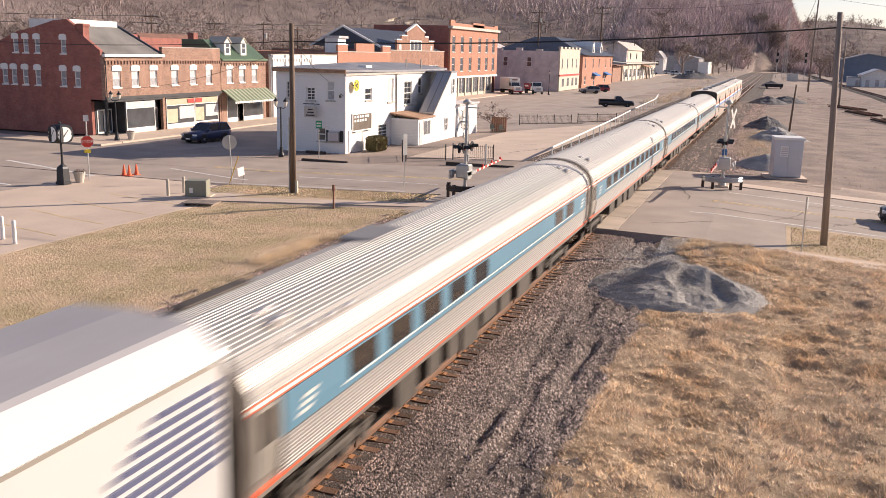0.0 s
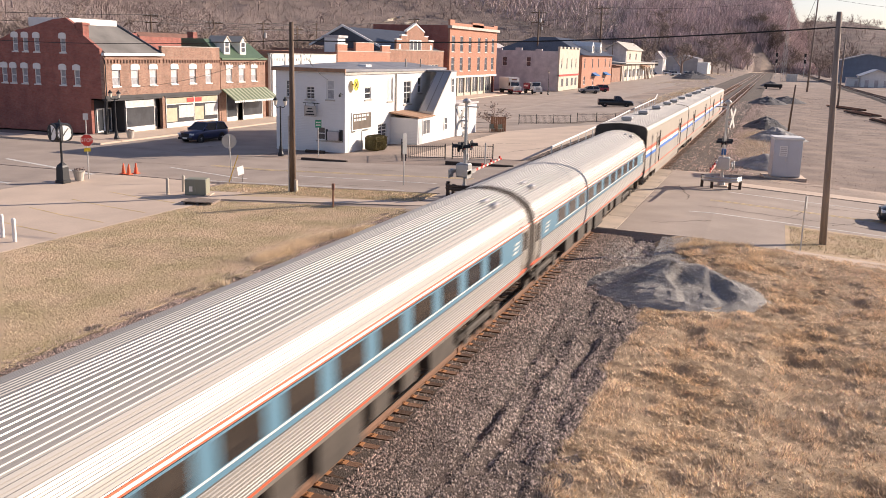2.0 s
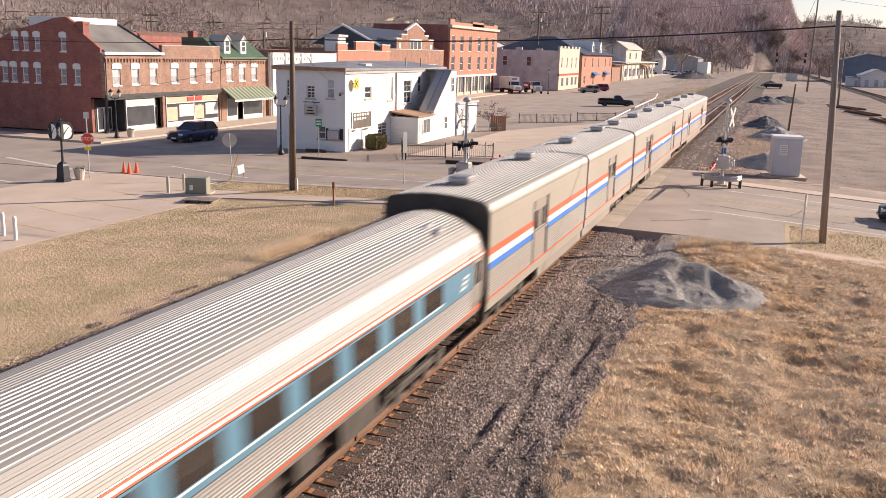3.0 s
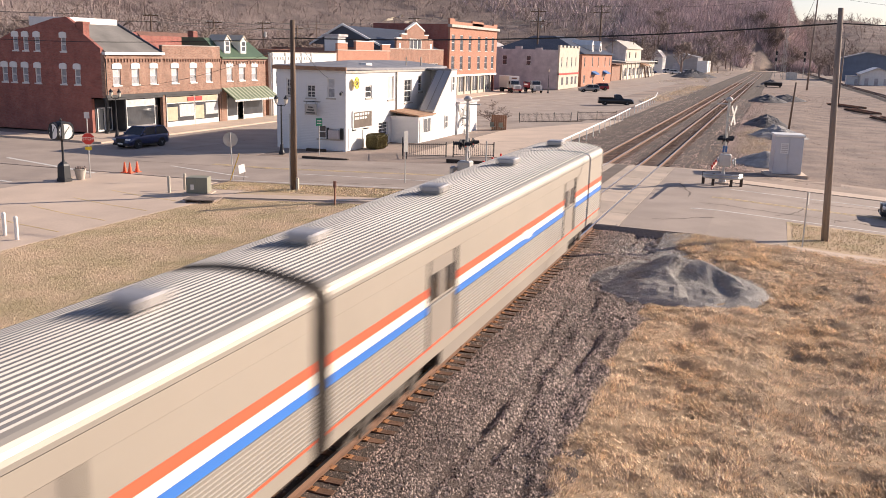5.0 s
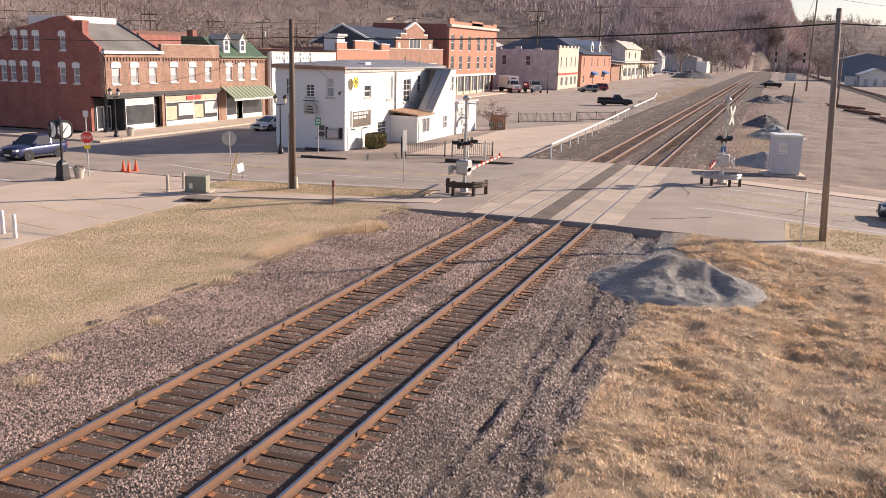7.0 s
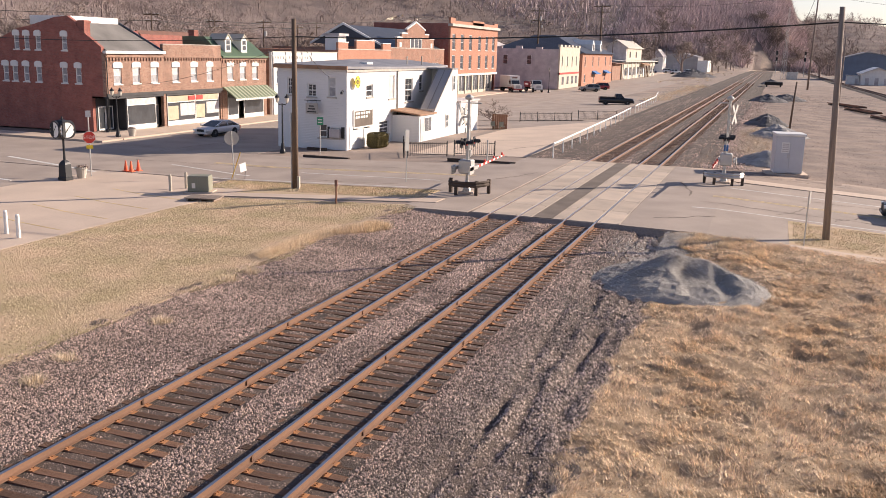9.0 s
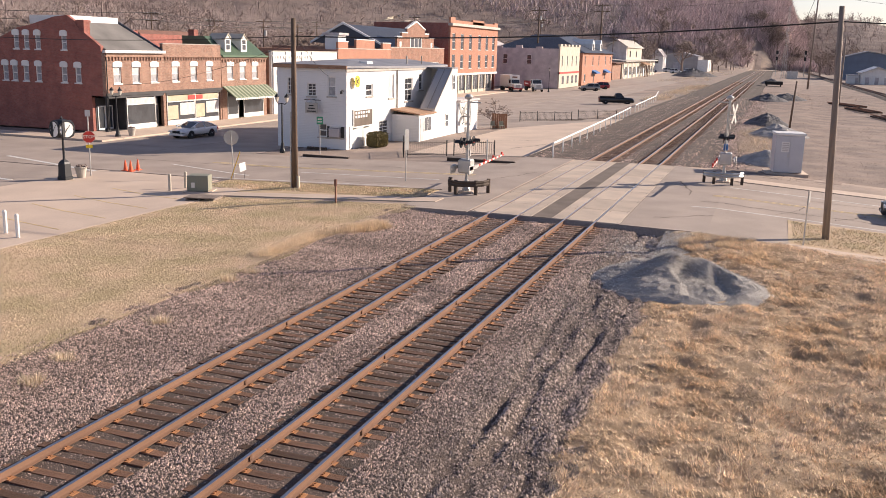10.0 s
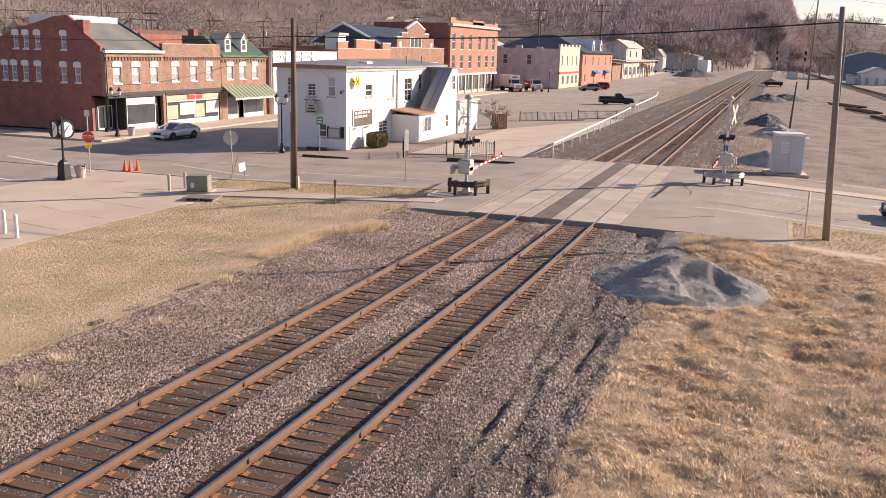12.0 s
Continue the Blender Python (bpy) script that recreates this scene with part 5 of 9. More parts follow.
    part("parapet", Mesh().box(-0.4, 0, 0, 2.6, 13.6, 14.6).box(-0.4, 0, 13.5, 21, 13.6, 14.5).box(-0.4, 0, 28.4, L, 13.6, 14.4).box(-0.4, 0, 2.6, 28.4, 13.6, 14.1), M_BRICK_RED, b)
    part("cornice", Mesh().box(-0.4, 0.5, -0.3, L + 0.3, 13.0, 13.5), M_TRIM, b, "pale projecting cornice")
    part("side_wall", Mesh().box(-16, -0.4, 0, 0.4, 0, 13.5).box(-24, -16, 0, 0.4, 0, 12.6), M_BRICK_DARK, b, "dark brick side wall")
    part("side_wall", Mesh().box(-24, -0.4, L - 0.4, L, 0, 13.0), M_BRICK_DARK, b)
    part("back_wall", Mesh().box(-24, -23.6, 0.4, L - 0.4, 0, 12.5), M_BRICK_DARK, b)
    part("roof", Mesh().box(-23.6, -0.4, 0.4, L - 0.4, 12.3, 12.5), M_FLATROOF, b)
    part("floor_slab", Mesh().box(-23.6, -0.4, 0.4, L - 0.4, 4.1, 4.3).box(-23.6, -0.4, 0.4, L - 0.4, 7.9, 8.1), M_INSIDE, b)
    f = part("shopfront", Mesh().box(-0.1, 0.15, 0, L, 3.6, 4.0), M_WHITE, b, "white ground-floor shopfront")
    for k in range(7):
        u = 0.6 + k * 4.35
        part("pier", Mesh().box(-0.3, 0.05, u, u + 0.7, 0, 3.6), M_CREAM, f)
        if k < 6:
            part("pane", Mesh().box(-0.25, -0.2, u + 0.7, u + 4.35, 0.6, 3.6), M_GLASSBLUE, f)
            part("stall_riser", Mesh().box(-0.3, -0.1, u + 0.7, u + 4.35, 0, 0.6), M_CREAM, f)
            part("mullion", Mesh().box(-0.22, -0.12, u + 2.4, u + 2.55, 0.6, 3.6), M_WHITE, f)
    # set-back houses that show between
    for yy, xx, hh, mm, nm, lb in ((107, -78, 8.2, M_REDROOF, "brick_house", "brown brick house with red-brown roof"),):
        h = thing(nm, lb, "house", m=pose(xx, yy, BASE))
        part("wall", Mesh().box(-6, 6, 0, 16, 0, 6.6), M_BRICK_LIT, h)
        part("roof", Mesh().loft([[(-6.6, y, 6.5), (6.6, y, 6.5), (0, y + k, 10.2)] for y, k in ((-0.6, 2.0), (16.6, -2.0))]), mm, h)
        part("eave", Mesh().box(-6.7, 6.7, -0.7, 16.7, 6.35, 6.5), M_WHITE, h)


def far_town():
    """Street beyond the trucks: grey stucco corner house, red house with blue awnings, low cream rows and sheds."""
    x = -41.0
    holes = [(u, u + 1.0, 5.4, 7.8) for u in (2.2, 8.0, 13.5, 18.6)]
    b = thing("grey_stucco_building", "weathered grey stucco building with cream street front", "building", m=pose(x, 216.0, BASE))
    L = 23.0
    part("street_front", pierced(Mesh(), "E", L, 10.0, holes, 0.4, 0, 0, 3.9), M_CREAM, b, "cream rendered front")
    for h in holes:
        window(b, "E", *h, glass=M_GLASSBLUE)
    part("shopfront", Mesh().box(-0.4, 0.02, 0, L, 0, 3.5), M_CREAM, b)
    for u in (3.0, 8.5, 14.0, 18.5):
        part("shop_pane", Mesh().box(0.0, 0.05, u, u + 2.2, 1.0, 2.9), M_GLASSBLUE, b)
    part("band", Mesh().box(0.0, 0.15, 0, L, 3.5, 3.9), M_REDSIGN, b, "dull red band over the shopfront")
    side_holes = [(7.0, 8.2, 5.6, 7.9), (13.0, 14.2, 5.6, 7.9)]
    part("side_wall", pierced(Mesh(), "S", 30.0, 9.4, side_holes, 0.4, 0.41), M_STUCCO, b, "stained grey stucco side wall")
    for h in side_holes:
        window(b, "S", *h)
    part("back_wall", Mesh().box(-30, -29.6, 0.4, L, 0, 9.2).box(-29.6, -0.4, L - 0.4, L, 0, 9.2), M_STUCCO, b)
    part("roof", Mesh().box(-29.6, -0.4, 0.4, L - 0.4, 8.7, 8.9), M_FLATROOF, b)
    for k in range(6):
        part("battlement", Mesh().box(-0.5, 0.1, k * 4.2, k * 4.2 + 2.0, 10.0, 10.5), M_CREAM, b)
    for k in range(5):
        part("parapet_stub", Mesh().box(-6 - k * 5, -4.4 - k * 5, 0, 0.5, 9.4, 9.8 + 0.25 * (k % 2)), M_STUCCO, b)
    # red house
    holes = [(u, u + 1.3, 5.2, 7.8) for u in (3, 14, 23, 34, 42)] + [(3, 5, 0.9, 3.0), (16, 17.5, 0.3, 3.0), (33, 35, 0.9, 3.0)]
    h = simple_block("red_brick_house", "red brick house with blue awnings and hipped roof", 243.0, 46.0, 26, 8.6, M_BRICK_RED, M_BRICK_RED, holes, x=x, glass=M_GLASSBLUE)
    part("roof", Mesh().loft([[(0.8, -1, 8.6), (0.8, 47, 8.6), (-27, 47, 8.6), (-27, -1, 8.6)], [(-10, 10, 13.4), (-10, 36, 13.4), (-16, 36, 13.4), (-16, 10, 13.4)]]), M_NAVYROOF, h, "slate hipped roof")
    for u in (18, 30):
        d = part("dormer", Mesh().loft([[(q, u, 9.0), (q, u + 3, 9.0), (q, u + 3, 11.2), (q, u + 1.5, 12.5), (q, u, 11.2)] for q in (-7, -1.0)]), M_WHITE, h, "white dormer")
        part("dormer_pane", Mesh().box(-1.0, -0.96, u + 0.9, u + 2.1, 9.5, 11.2), M_GLASS, d)
    for u in (14.0, 31.5):
        part("awning", Mesh().loft([[(0.0, y, 3.9), (1.6, y, 3.0), (0.0, y, 3.0)] for y in (u, u + 6)]), M_BLUEAWN, h, "blue canvas awning")
    # cream shops beyond, with a brown porch at the near end
    c = thing("cream_row", "low cream shop row with brown porch and pale roof", "building", m=pose(-44, 311, 0.0))
    part("shop_wall", Mesh().box(-9, 0, 18, 108, -0.6, 5.6), M_CREAM, c)
    part("shop_roof", Mesh().loft([[(-9.4, y, 5.6), (1.4, y, 5.6), (1.2, y, 5.9), (-9.4, y, 6.5)] for y in (17.5, 108.5)]), M_TRIM, c, "pale low roof")
    part("porch_wall", Mesh().box(-10, -0.5, 0, 17.4, -0.6, 5.0), M_BRICK_BROWN, c, "brown porch front")
    part("porch_roof", Mesh().loft([[(-10.3, y, 5.0), (0.8, y, 5.0), (0.8, y, 5.25), (-10.3, y, 6.0)] for y in (-0.4, 17.4)]), M_REDROOF, c)
    for k in range(9):
        y = 21 + k * 10
        part("door", Mesh().box(0.0, 0.1, y, y + 2.2, -0.5, 3.0), M_WHITE if k % 2 else M_GLASSBLUE, c)
        part("shop_window", Mesh().box(0.0, 0.08, y + 3.4, y + 7.4, 0.8, 3.6), M_GLASSBLUE, c)
        part("pilaster", Mesh().box(0.0, 0.25, y - 1.2, y - 0.5, -0.6, 5.5), M_WHITE, c)
    for y in (62, 66.5, 71, 75.5):
        part("porch_post", Mesh().box(1.9, 2.2, y, y + 0.3, -0.6, 4.2), M_RUSTWOOD, c)
    part("canopy", Mesh().loft([[(0.1, y, 5.0), (2.6, y, 4.2), (2.6, y, 4.4), (0.1, y, 5.25)] for y in (61, 77)]), M_BROWNROOF, c, "brown porch canopy")
    g = thing("grey_gabled_house", "tall grey gabled house with cream front behind the shops", "house", m=pose(-49.5, 349, -0.4))
    part("wall", Mesh().loft([[(-4, y, 0), (3.4, y, 0), (3.4, y, 11.3), (-0.3, y, 13.6), (-4, y, 11.3)] for y in (0, 41)]), M_STUCCO, g, "grey sided wall")
    part("cream_front", Mesh().box(3.41, 3.5, 2, 40, 5.5, 11.0), M_CREAM, g)
    part("roof", Mesh().loft([[(-4.6, y, 11.0), (-0.3, y, 13.75), (4.0, y, 11.0), (4.0, y, 11.35), (-0.3, y, 14.15), (-4.6, y, 11.35)] for y in (-0.8, 42)]), M_TRIM, g, "pale grey gable roof")
    for y in (8, 24):
        part("window", Mesh().box(3.5, 3.56, y, y + 2.4, 7.6, 9.8), M_GLASS, g)
    s = thing("metal_shed", "long pale metal shed", "shed", m=pose(-44, 552, BASE))
    part("wall", Mesh().box(-12, 8, 0, 40, 0, 8.5), M_METALROOF, s)
    part("roof", Mesh().loft([[(-12.5, y, 8.5), (8.5, y, 8.5), (-2, y, 10.8)] for y in (-1, 41)]), M_METALROOF, s)
    part("annex", Mesh().box(8.2, 14, -6, 20, 0, 6.5), M_WHITE, s)
    part("shed_door", Mesh().box(-6, -2, -0.1, 0.0, 0, 5), M_STUCCO, s)
    w = thing("white_house", "small white house behind the tracks", "house", m=pose(-53, 500, BASE))
    part("wall", Mesh().box(-3, 3, 0, 14, 0, 8), M_WHITE, w)
    part("roof", Mesh().loft([[(-3.4, y, 8), (3.4, y, 8), (0, y, 12)] for y in (-1, 15)]), M_STUCCO, w)
    part("window", Mesh().box(-1, 0.6, -0.06, 0.0, 4.4, 6.6), M_GLASS, w)
    # the gabled house that peeps over the grey building
    w = thing("cream_gabled_house", "cream gabled house behind the grey building", "house", m=pose(-80, 250, BASE))
    part("wall", Mesh().box(-7, 13, 0, 20, 0, 8.5), M_CREAM, w)
    part("roof", Mesh().loft([[(-9, y, 8.5), (15, y, 8.5), (3, y, 13.0)] for y in (-1, 21)]), M_STUCCO, w)
    part("window", Mesh().box(2, 3.4, -0.05, 0.0, 5.4, 7.6), M_GLASS, w)
    # east side: blue-grey barn and low white shed
    e = thing("blue_metal_barn", "blue-grey metal barn beside the siding", "barn", m=pose(35, 450, -0.6))
    part("wall", Mesh().loft([[(0, y, 0), (30, y, 0), (30, y, 9.2), (10, y, 12.4), (0, y, 9.8)] for y in (0, 24)]), mat("blue_grey_sheet", (0.17, 0.21, 0.28), 0.6, 0.2, 0.15), e)
    part("roof", Mesh().loft([[(-0.6, y, 9.7), (10, y, 12.5), (30.6, y, 9.2), (30.6, y, 9.5), (10, y, 12.85), (-0.6, y, 10.0)] for y in (-0.6, 24.6)]), M_METALROOF, e)
    part("barn_door", Mesh().box(12, 16, -0.1, 0.0, 0, 4.5), M_STUCCO, e)
    hut = thing("white_hut", "small white hut beside the shed", "hut", m=pose(32.9, 377, -0.6))
    part("wall", Mesh().box(0, 4.3, 0, 6, 0, 3.1), M_WHITE, hut)
    part("roof", Mesh().box(-0.2, 4.35, -0.3, 6.3, 3.1, 3.35), M_METALROOF, hut)
    part("door", Mesh().box(2.9, 3.9, -0.08, 0.0, 0, 2.2), M_STUCCO, hut)
    e = thing("low_white_shed", "low white shed with pale metal gable roof", "shed", m=pose(37.4, 369, -0.6))
    part("wall", Mesh().loft([[(0, y, 0), (11, y, 0), (11, y, 4.0), (5.2, y, 6.2), (0, y, 4.0)] for y in (0, 20)]), M_WHITE, e)
    part("roof", Mesh().loft([[(-0.5, y, 3.9), (5.2, y, 6.25), (11.5, y, 3.9), (11.5, y, 4.15), (5.2, y, 6.55), (-0.5, y, 4.15)] for y in (-0.8, 20.8)]), M_VENT, e, "pale metal roof")
    for u in (1.2, 4.4, 7.6):
        part("door", Mesh().box(u, u + 1.3, -0.08, 0.0, 0, 2.6), M_STUCCO, e)


def white_building():
    """Two-storey clapboard building with a low-pitched roof, an enclosed outside stair, porch and annex."""
    b = thing("white_clapboard_building", "white two-storey clapboard building with low grey roof and signs", "building")
    z, XE, YS, W, H = -0.52, -25.4, 68.9, -32.0, 6.75

    def wall(p, q, holes, name, top=H, label=""):
        d = Vector((q[0] - p[0], q[1] - p[1]))
        me = pierced(Mesh(), "E", d.length, top, holes, 0.25)
        return part(name, me, M_SIDING, b, label or "white clapboard wall", m=pose(p[0], p[1], z, 0, 0, math.degrees(math.atan2(d.y, d.x)) - 90))

    hs = [(0.95, 1.5, 4.5, 5.95, "multi"), (2.9, 3.75, 4.4, 5.5, "multi"), (4.85, 5.6, 4.45, 6.1, "sash_lit"), (3.95, 4.75, 1.0, 2.15, "sash"), (4.95, 6.3, 1.0, 1.9, "plain")]
    s = wall((W, YS), (XE, YS), [h[:4] for h in hs], "south_wall", label="white clapboard wall in shade")
    for h in hs:
        window(s, "E", *h[:4], style=h[4])
    part("air_conditioner", Mesh().box(-0.2, 0.35, 5.1, 6.05, 1.05, 1.8, bevel=0.03), M_STUCCO, s, "window air conditioner")
    part("shutter", Mesh().box(0.0, 0.05, 4.8, 5.0, 0.95, 1.95), M_BLACKPAINT, s, "black shutter board")
    part("shutter", Mesh().box(0.0, 0.05, 6.1, 6.4, 0.95, 1.95), M_BLACKPAINT, s, "black shutter board")
    # the sunny side, in two stretches that meet at the downpipe
    h1 = [(3.63, 5.0, 4.35, 5.42, "sash"), (8.5, 9.9, 4.0, 6.15, "plain"), (6.5, 8.6, 0.8, 2.05, "pair")]
    e1 = wall((XE, YS + 0.26), (XE, 79.6), [h[:4] for h in h1], "corner_wall", label="white clapboard wall in sun")
    window(e1, "E", *h1[0][:4])
    window(e1, "E", *h1[1][:4], style="plain", glass=M_CURTAIN)
    window(e1, "E", *h1[2][:4], style="multi")
    e2 = wall((XE, 79.61), (XE, 93.0), [(2.1, 4.0, 3.55, 5.8), (5.75, 6.75, 4.5, 6.1)], "east_wall", label="white clapboard wall in sun")
    window(e2, "E", 2.1, 4.0, 3.55, 5.8, style="multi")
    window(e2, "E", 5.75, 6.75, 4.5, 6.1)
    # enclosed stair against the east wall
    XS = -22.6
    e3 = part("stair_wall", Mesh().loft([[(0, 0, 0), (0, 6.6, 0), (0, 6.6, 6.65), (0, 4.7, 6.65), (0, 0, 2.85)], [(-0.2, 0, 0), (-0.2, 6.6, 0), (-0.2, 6.6, 6.65), (-0.2, 4.7, 6.65), (-0.2, 0, 2.85)]]),
              M_SIDING, b, "white stair enclosure wall", m=pose(XS, 82.4, z))
    for u0, u1, v0, v1 in ((5.05, 5.9, 4.55, 6.1), (3.15, 4.1, 0.9, 2.25)):
        wn = part("window", Mesh().box(0.0, 0.06, u0, u0 + 0.12, v0, v1).box(0.0, 0.06, u1 - 0.12, u1, v0, v1).box(0.0, 0.06, u0 + 0.12, u1 - 0.12, v0, v0 + 0.1).box(0.0, 0.06, u0 + 0.12, u1 - 0.12, v1 - 0.1, v1)
                  .box(0.0, 0.05, u0 + 0.12, u1 - 0.12, (v0 + v1) / 2 - 0.04, (v0 + v1) / 2 + 0.04), M_WHITE, e3)
        part("pane", Mesh().box(0.0, 0.02, u0 + 0.12, u1 - 0.12, v0 + 0.1, v1 - 0.1), M_GLASSBLUE, wn)
    part("stair_end_wall", Mesh().box(XE, XS - 0.2, 88.8, 89.0, z, z + 6.65), M_SIDING, b)
    part("stair_roof", Mesh().box(XE, XS + 0.05, 87.05, 89.05, z + 6.65, z + 6.8), M_FLATROOF, b)
    sc = part("stair_cover", Mesh().loft([[(x, 82.3, 2.42), (x, 87.15, 6.2), (x, 87.15, 6.0), (x, 82.3, 2.22)] for x in (-24.05, XS + 0.12)]), M_VENT, b, "sloping grey metal stair cover")
    for x in (-24.05, -23.3, XS + 0.06):
        part("cover_seam", Mesh().loft([[(q, 82.3, 2.47), (q, 87.15, 6.25), (q, 87.15, 6.19), (q, 82.3, 2.41)] for q in (x, x + 0.06)]), M_STEELSIDE, sc)
    part("north_wall", Mesh().box(W, XE - 0.25, 92.75, 93.0, z, z + H), M_SIDING, b)
    part("west_wall", Mesh().box(W, W + 0.25, YS + 0.26, 92.7, z, z + H), M_SIDING, b)
    part("floor_slab", Mesh().box(W + 0.3, XE - 0.3, YS + 0.3, 92.6, z + 3.1, z + 3.3), M_INSIDE, b)
    part("roof", Mesh().loft([[(x0, y, z0), (x1, y, z1), (x1, y, z1 - 0.2), (x0, y, z0 - 0.2)] for y, x0, z0, x1, z1 in ((68.65, -25.2, 6.5, -32.15, 6.58), (80.0, -25.2, 6.4, -30.6, 6.95), (87.0, -25.2, 6.4, -30.0, 6.98), (93.2, -25.2, 6.45, -29.6, 6.9))]),
         M_FLATROOF, b, "low-pitched grey membrane roof")
    part("fascia", Mesh().box(W - 0.2, XE + 0.2, 68.5, 68.64, 6.22, 6.52), M_BROWNROOF, b, "tan fascia board")
    part("eave_board", Mesh().box(XE + 0.02, XE + 0.14, 68.66, 93.1, 6.02, 6.2), M_TRIM, b)
    part("skylight", Mesh().box(-27.6, -26.8, 76.0, 77.2, 6.5, 6.8), M_WHITE, b)
    for q in ((-26.6, 85.0), (-26.2, 88.0)):
        part("roof_vent_pipe", Mesh().tube([(q[0], q[1], 6.4), (q[0], q[1], 7.35)], 0.07, 8), M_STEELSIDE, b)
    part("downpipe", Mesh().tube([(XE + 0.09, 79.6, z + 0.1), (XE + 0.09, 79.6, 6.1)], 0.07, 8), M_STEELSIDE, b, "grey downpipe")
    # entrance porch with a tan canopy
    p = part("porch", Mesh().box(XE + 0.02, XS, 78.5, 82.38, z, z + 2.5), M_SIDING, b, "small white porch")
    part("porch_roof", Mesh().loft([[(XE + 0.03, y, 2.5), (XS + 0.2, y, 2.12), (XS + 0.2, y, 2.0), (XE + 0.03, y, 2.36)] for y in (78.2, 82.6)]), M_BROWNROOF, p, "tan shingled porch roof")
    part("porch_door", Mesh().box(XS, XS + 0.04, 78.75, 79.5, z + 0.1, z + 2.2), M_CURTAIN, p)
    wn = part("porch_window", Mesh().box(XS, XS + 0.05, 79.7, 81.65, z + 0.85, z + 2.35), M_WHITE, p)
    for u in (79.82, 80.72):
        part("pane", Mesh().box(XS + 0.05, XS + 0.06, u, u + 0.8, z + 0.97, z + 2.23), M_GLASSBLUE, wn)
    # low annex with a painted wall
    a = part("annex", Mesh().box(-27.0, -22.4, 89.1, 95.5, z, z + 3.25), M_SIDING, b, "low white annex")
    part("annex_cap", Mesh().box(-27.1, -22.2, 89.06, 95.7, z + 3.25, z + 3.45), M_STUCCO, a)
    fig = part("painted_figure", Mesh().tube([(-22.39, 90.2, 2.2), (-22.39, 90.7, 2.0), (-22.39, 91.3, 2.15), (-22.39, 91.9, 1.8)], 0.05, 5), M_BLACKPAINT, a, "dark painted curls")
    part("painted_stroke", Mesh().tube([(-22.39, 90.4, 1.2), (-22.39, 91.0, 1.5), (-22.39, 91.8, 1.3), (-22.39, 92.6, 1.45)], 0.05, 5), M_BLACKPAINT, fig)
    part("painted_stroke", Mesh().tube([(-22.39, 90.3, 0.4), (-22.39, 91.2, 0.7), (-22.39, 91.6, 0.3), (-22.39, 92.4, 0.5)], 0.05, 5), M_BLACKPAINT, fig)
    # signs
    sgn = part("wall_sign", Mesh().box(0.02, 0.1, 0.9, 4.9, 1.75, 3.35, bevel=0.02).box(0.0, 0.05, 0.82, 4.98, 1.65, 1.75), M_WHITE, e1, "grey letter-board sign with pale lines")
    part("letter_board", Mesh().box(0.1, 0.11, 1.05, 4.75, 1.88, 3.22), M_PATCH, sgn)
    for k, n in ((0, 6), (1, 5)):
        for j in range(n):
            part("sign_bar", Mesh().box(0.11, 0.12, 1.25 + j * 0.52, 1.6 + j * 0.52, 2.92 - k * 0.33, 3.12 - k * 0.33), M_WHITE, sgn)
    disc = part("round_warning_sign", Mesh().disc((0.35, 1.15, 5.72), (1, 0.0, 0), 0.5, 0.03, 28), M_YELLOW, e1, "yellow round railroad warning sign")
    for q in (45, -45):
        part("sign_cross", Mesh().box(0.368, 0.374, -0.46, 0.46, -0.05, 0.05), M_BLACKPAINT, disc, m=pose(0, 1.15, 5.72, q, 0, 0))
    for u in (0.88, 1.42):
        lettering("sign_letter", "R", 0.26, pose(0.37, u, 5.72, 90, 0, 90), disc, M_BLACKPAINT)
    part("sign_arm", Mesh().tube([(0.0, 1.15, 5.72), (0.34, 1.15, 5.72)], 0.04, 6), M_IRON, disc)
    hg = part("hanging_sign", Mesh().box(0.5, 0.56, 3.0, 4.15, 3.0, 3.9, bevel=0.03), M_TRIM, s, "weathered hanging sign on bracket")
    part("sign_bracket", Mesh().tube([(0.53, 2.9, 4.12), (0.53, 4.45, 4.12)], 0.035, 6).tube([(0.0, 3.6, 4.12), (0.53, 3.6, 4.12)], 0.03, 6).tube([(0.53, 3.15, 4.12), (0.53, 3.15, 3.88)], 0.02, 5).tube([(0.53, 4.0, 4.12), (0.53, 4.0, 3.88)], 0.02, 5), M_IRON, hg)
    for k in range(3):
        part("sign_bar", Mesh().box(0.56, 0.57, 3.15 + 0.1 * k, 4.0 - 0.1 * k, 3.12 + k * 0.24, 3.22 + k * 0.24), M_DARK, hg)
    part("wall_lamp", Mesh().tube([(0, 6.35, 4.9), (0.35, 6.35, 5.05), (0.45, 6.35, 4.95)], 0.03, 6).box(0.36, 0.54, 6.27, 6.43, 4.72, 4.95, bevel=0.03), M_IRON, s)
    part("door", Mesh().box(0.0, 0.05, 0.3, 1.6, 0.1, 1.95, bevel=0.01), M_WHITE, e1, "white plank door")
    part("door", Mesh().box(0.0, 0.05, 3.0, 4.2, 0.05, 2.0, bevel=0.01), M_WHITE, e1, "white plank door")
    return b


corner_shop()
green_shop()
town_row()
far_town()
white_building()


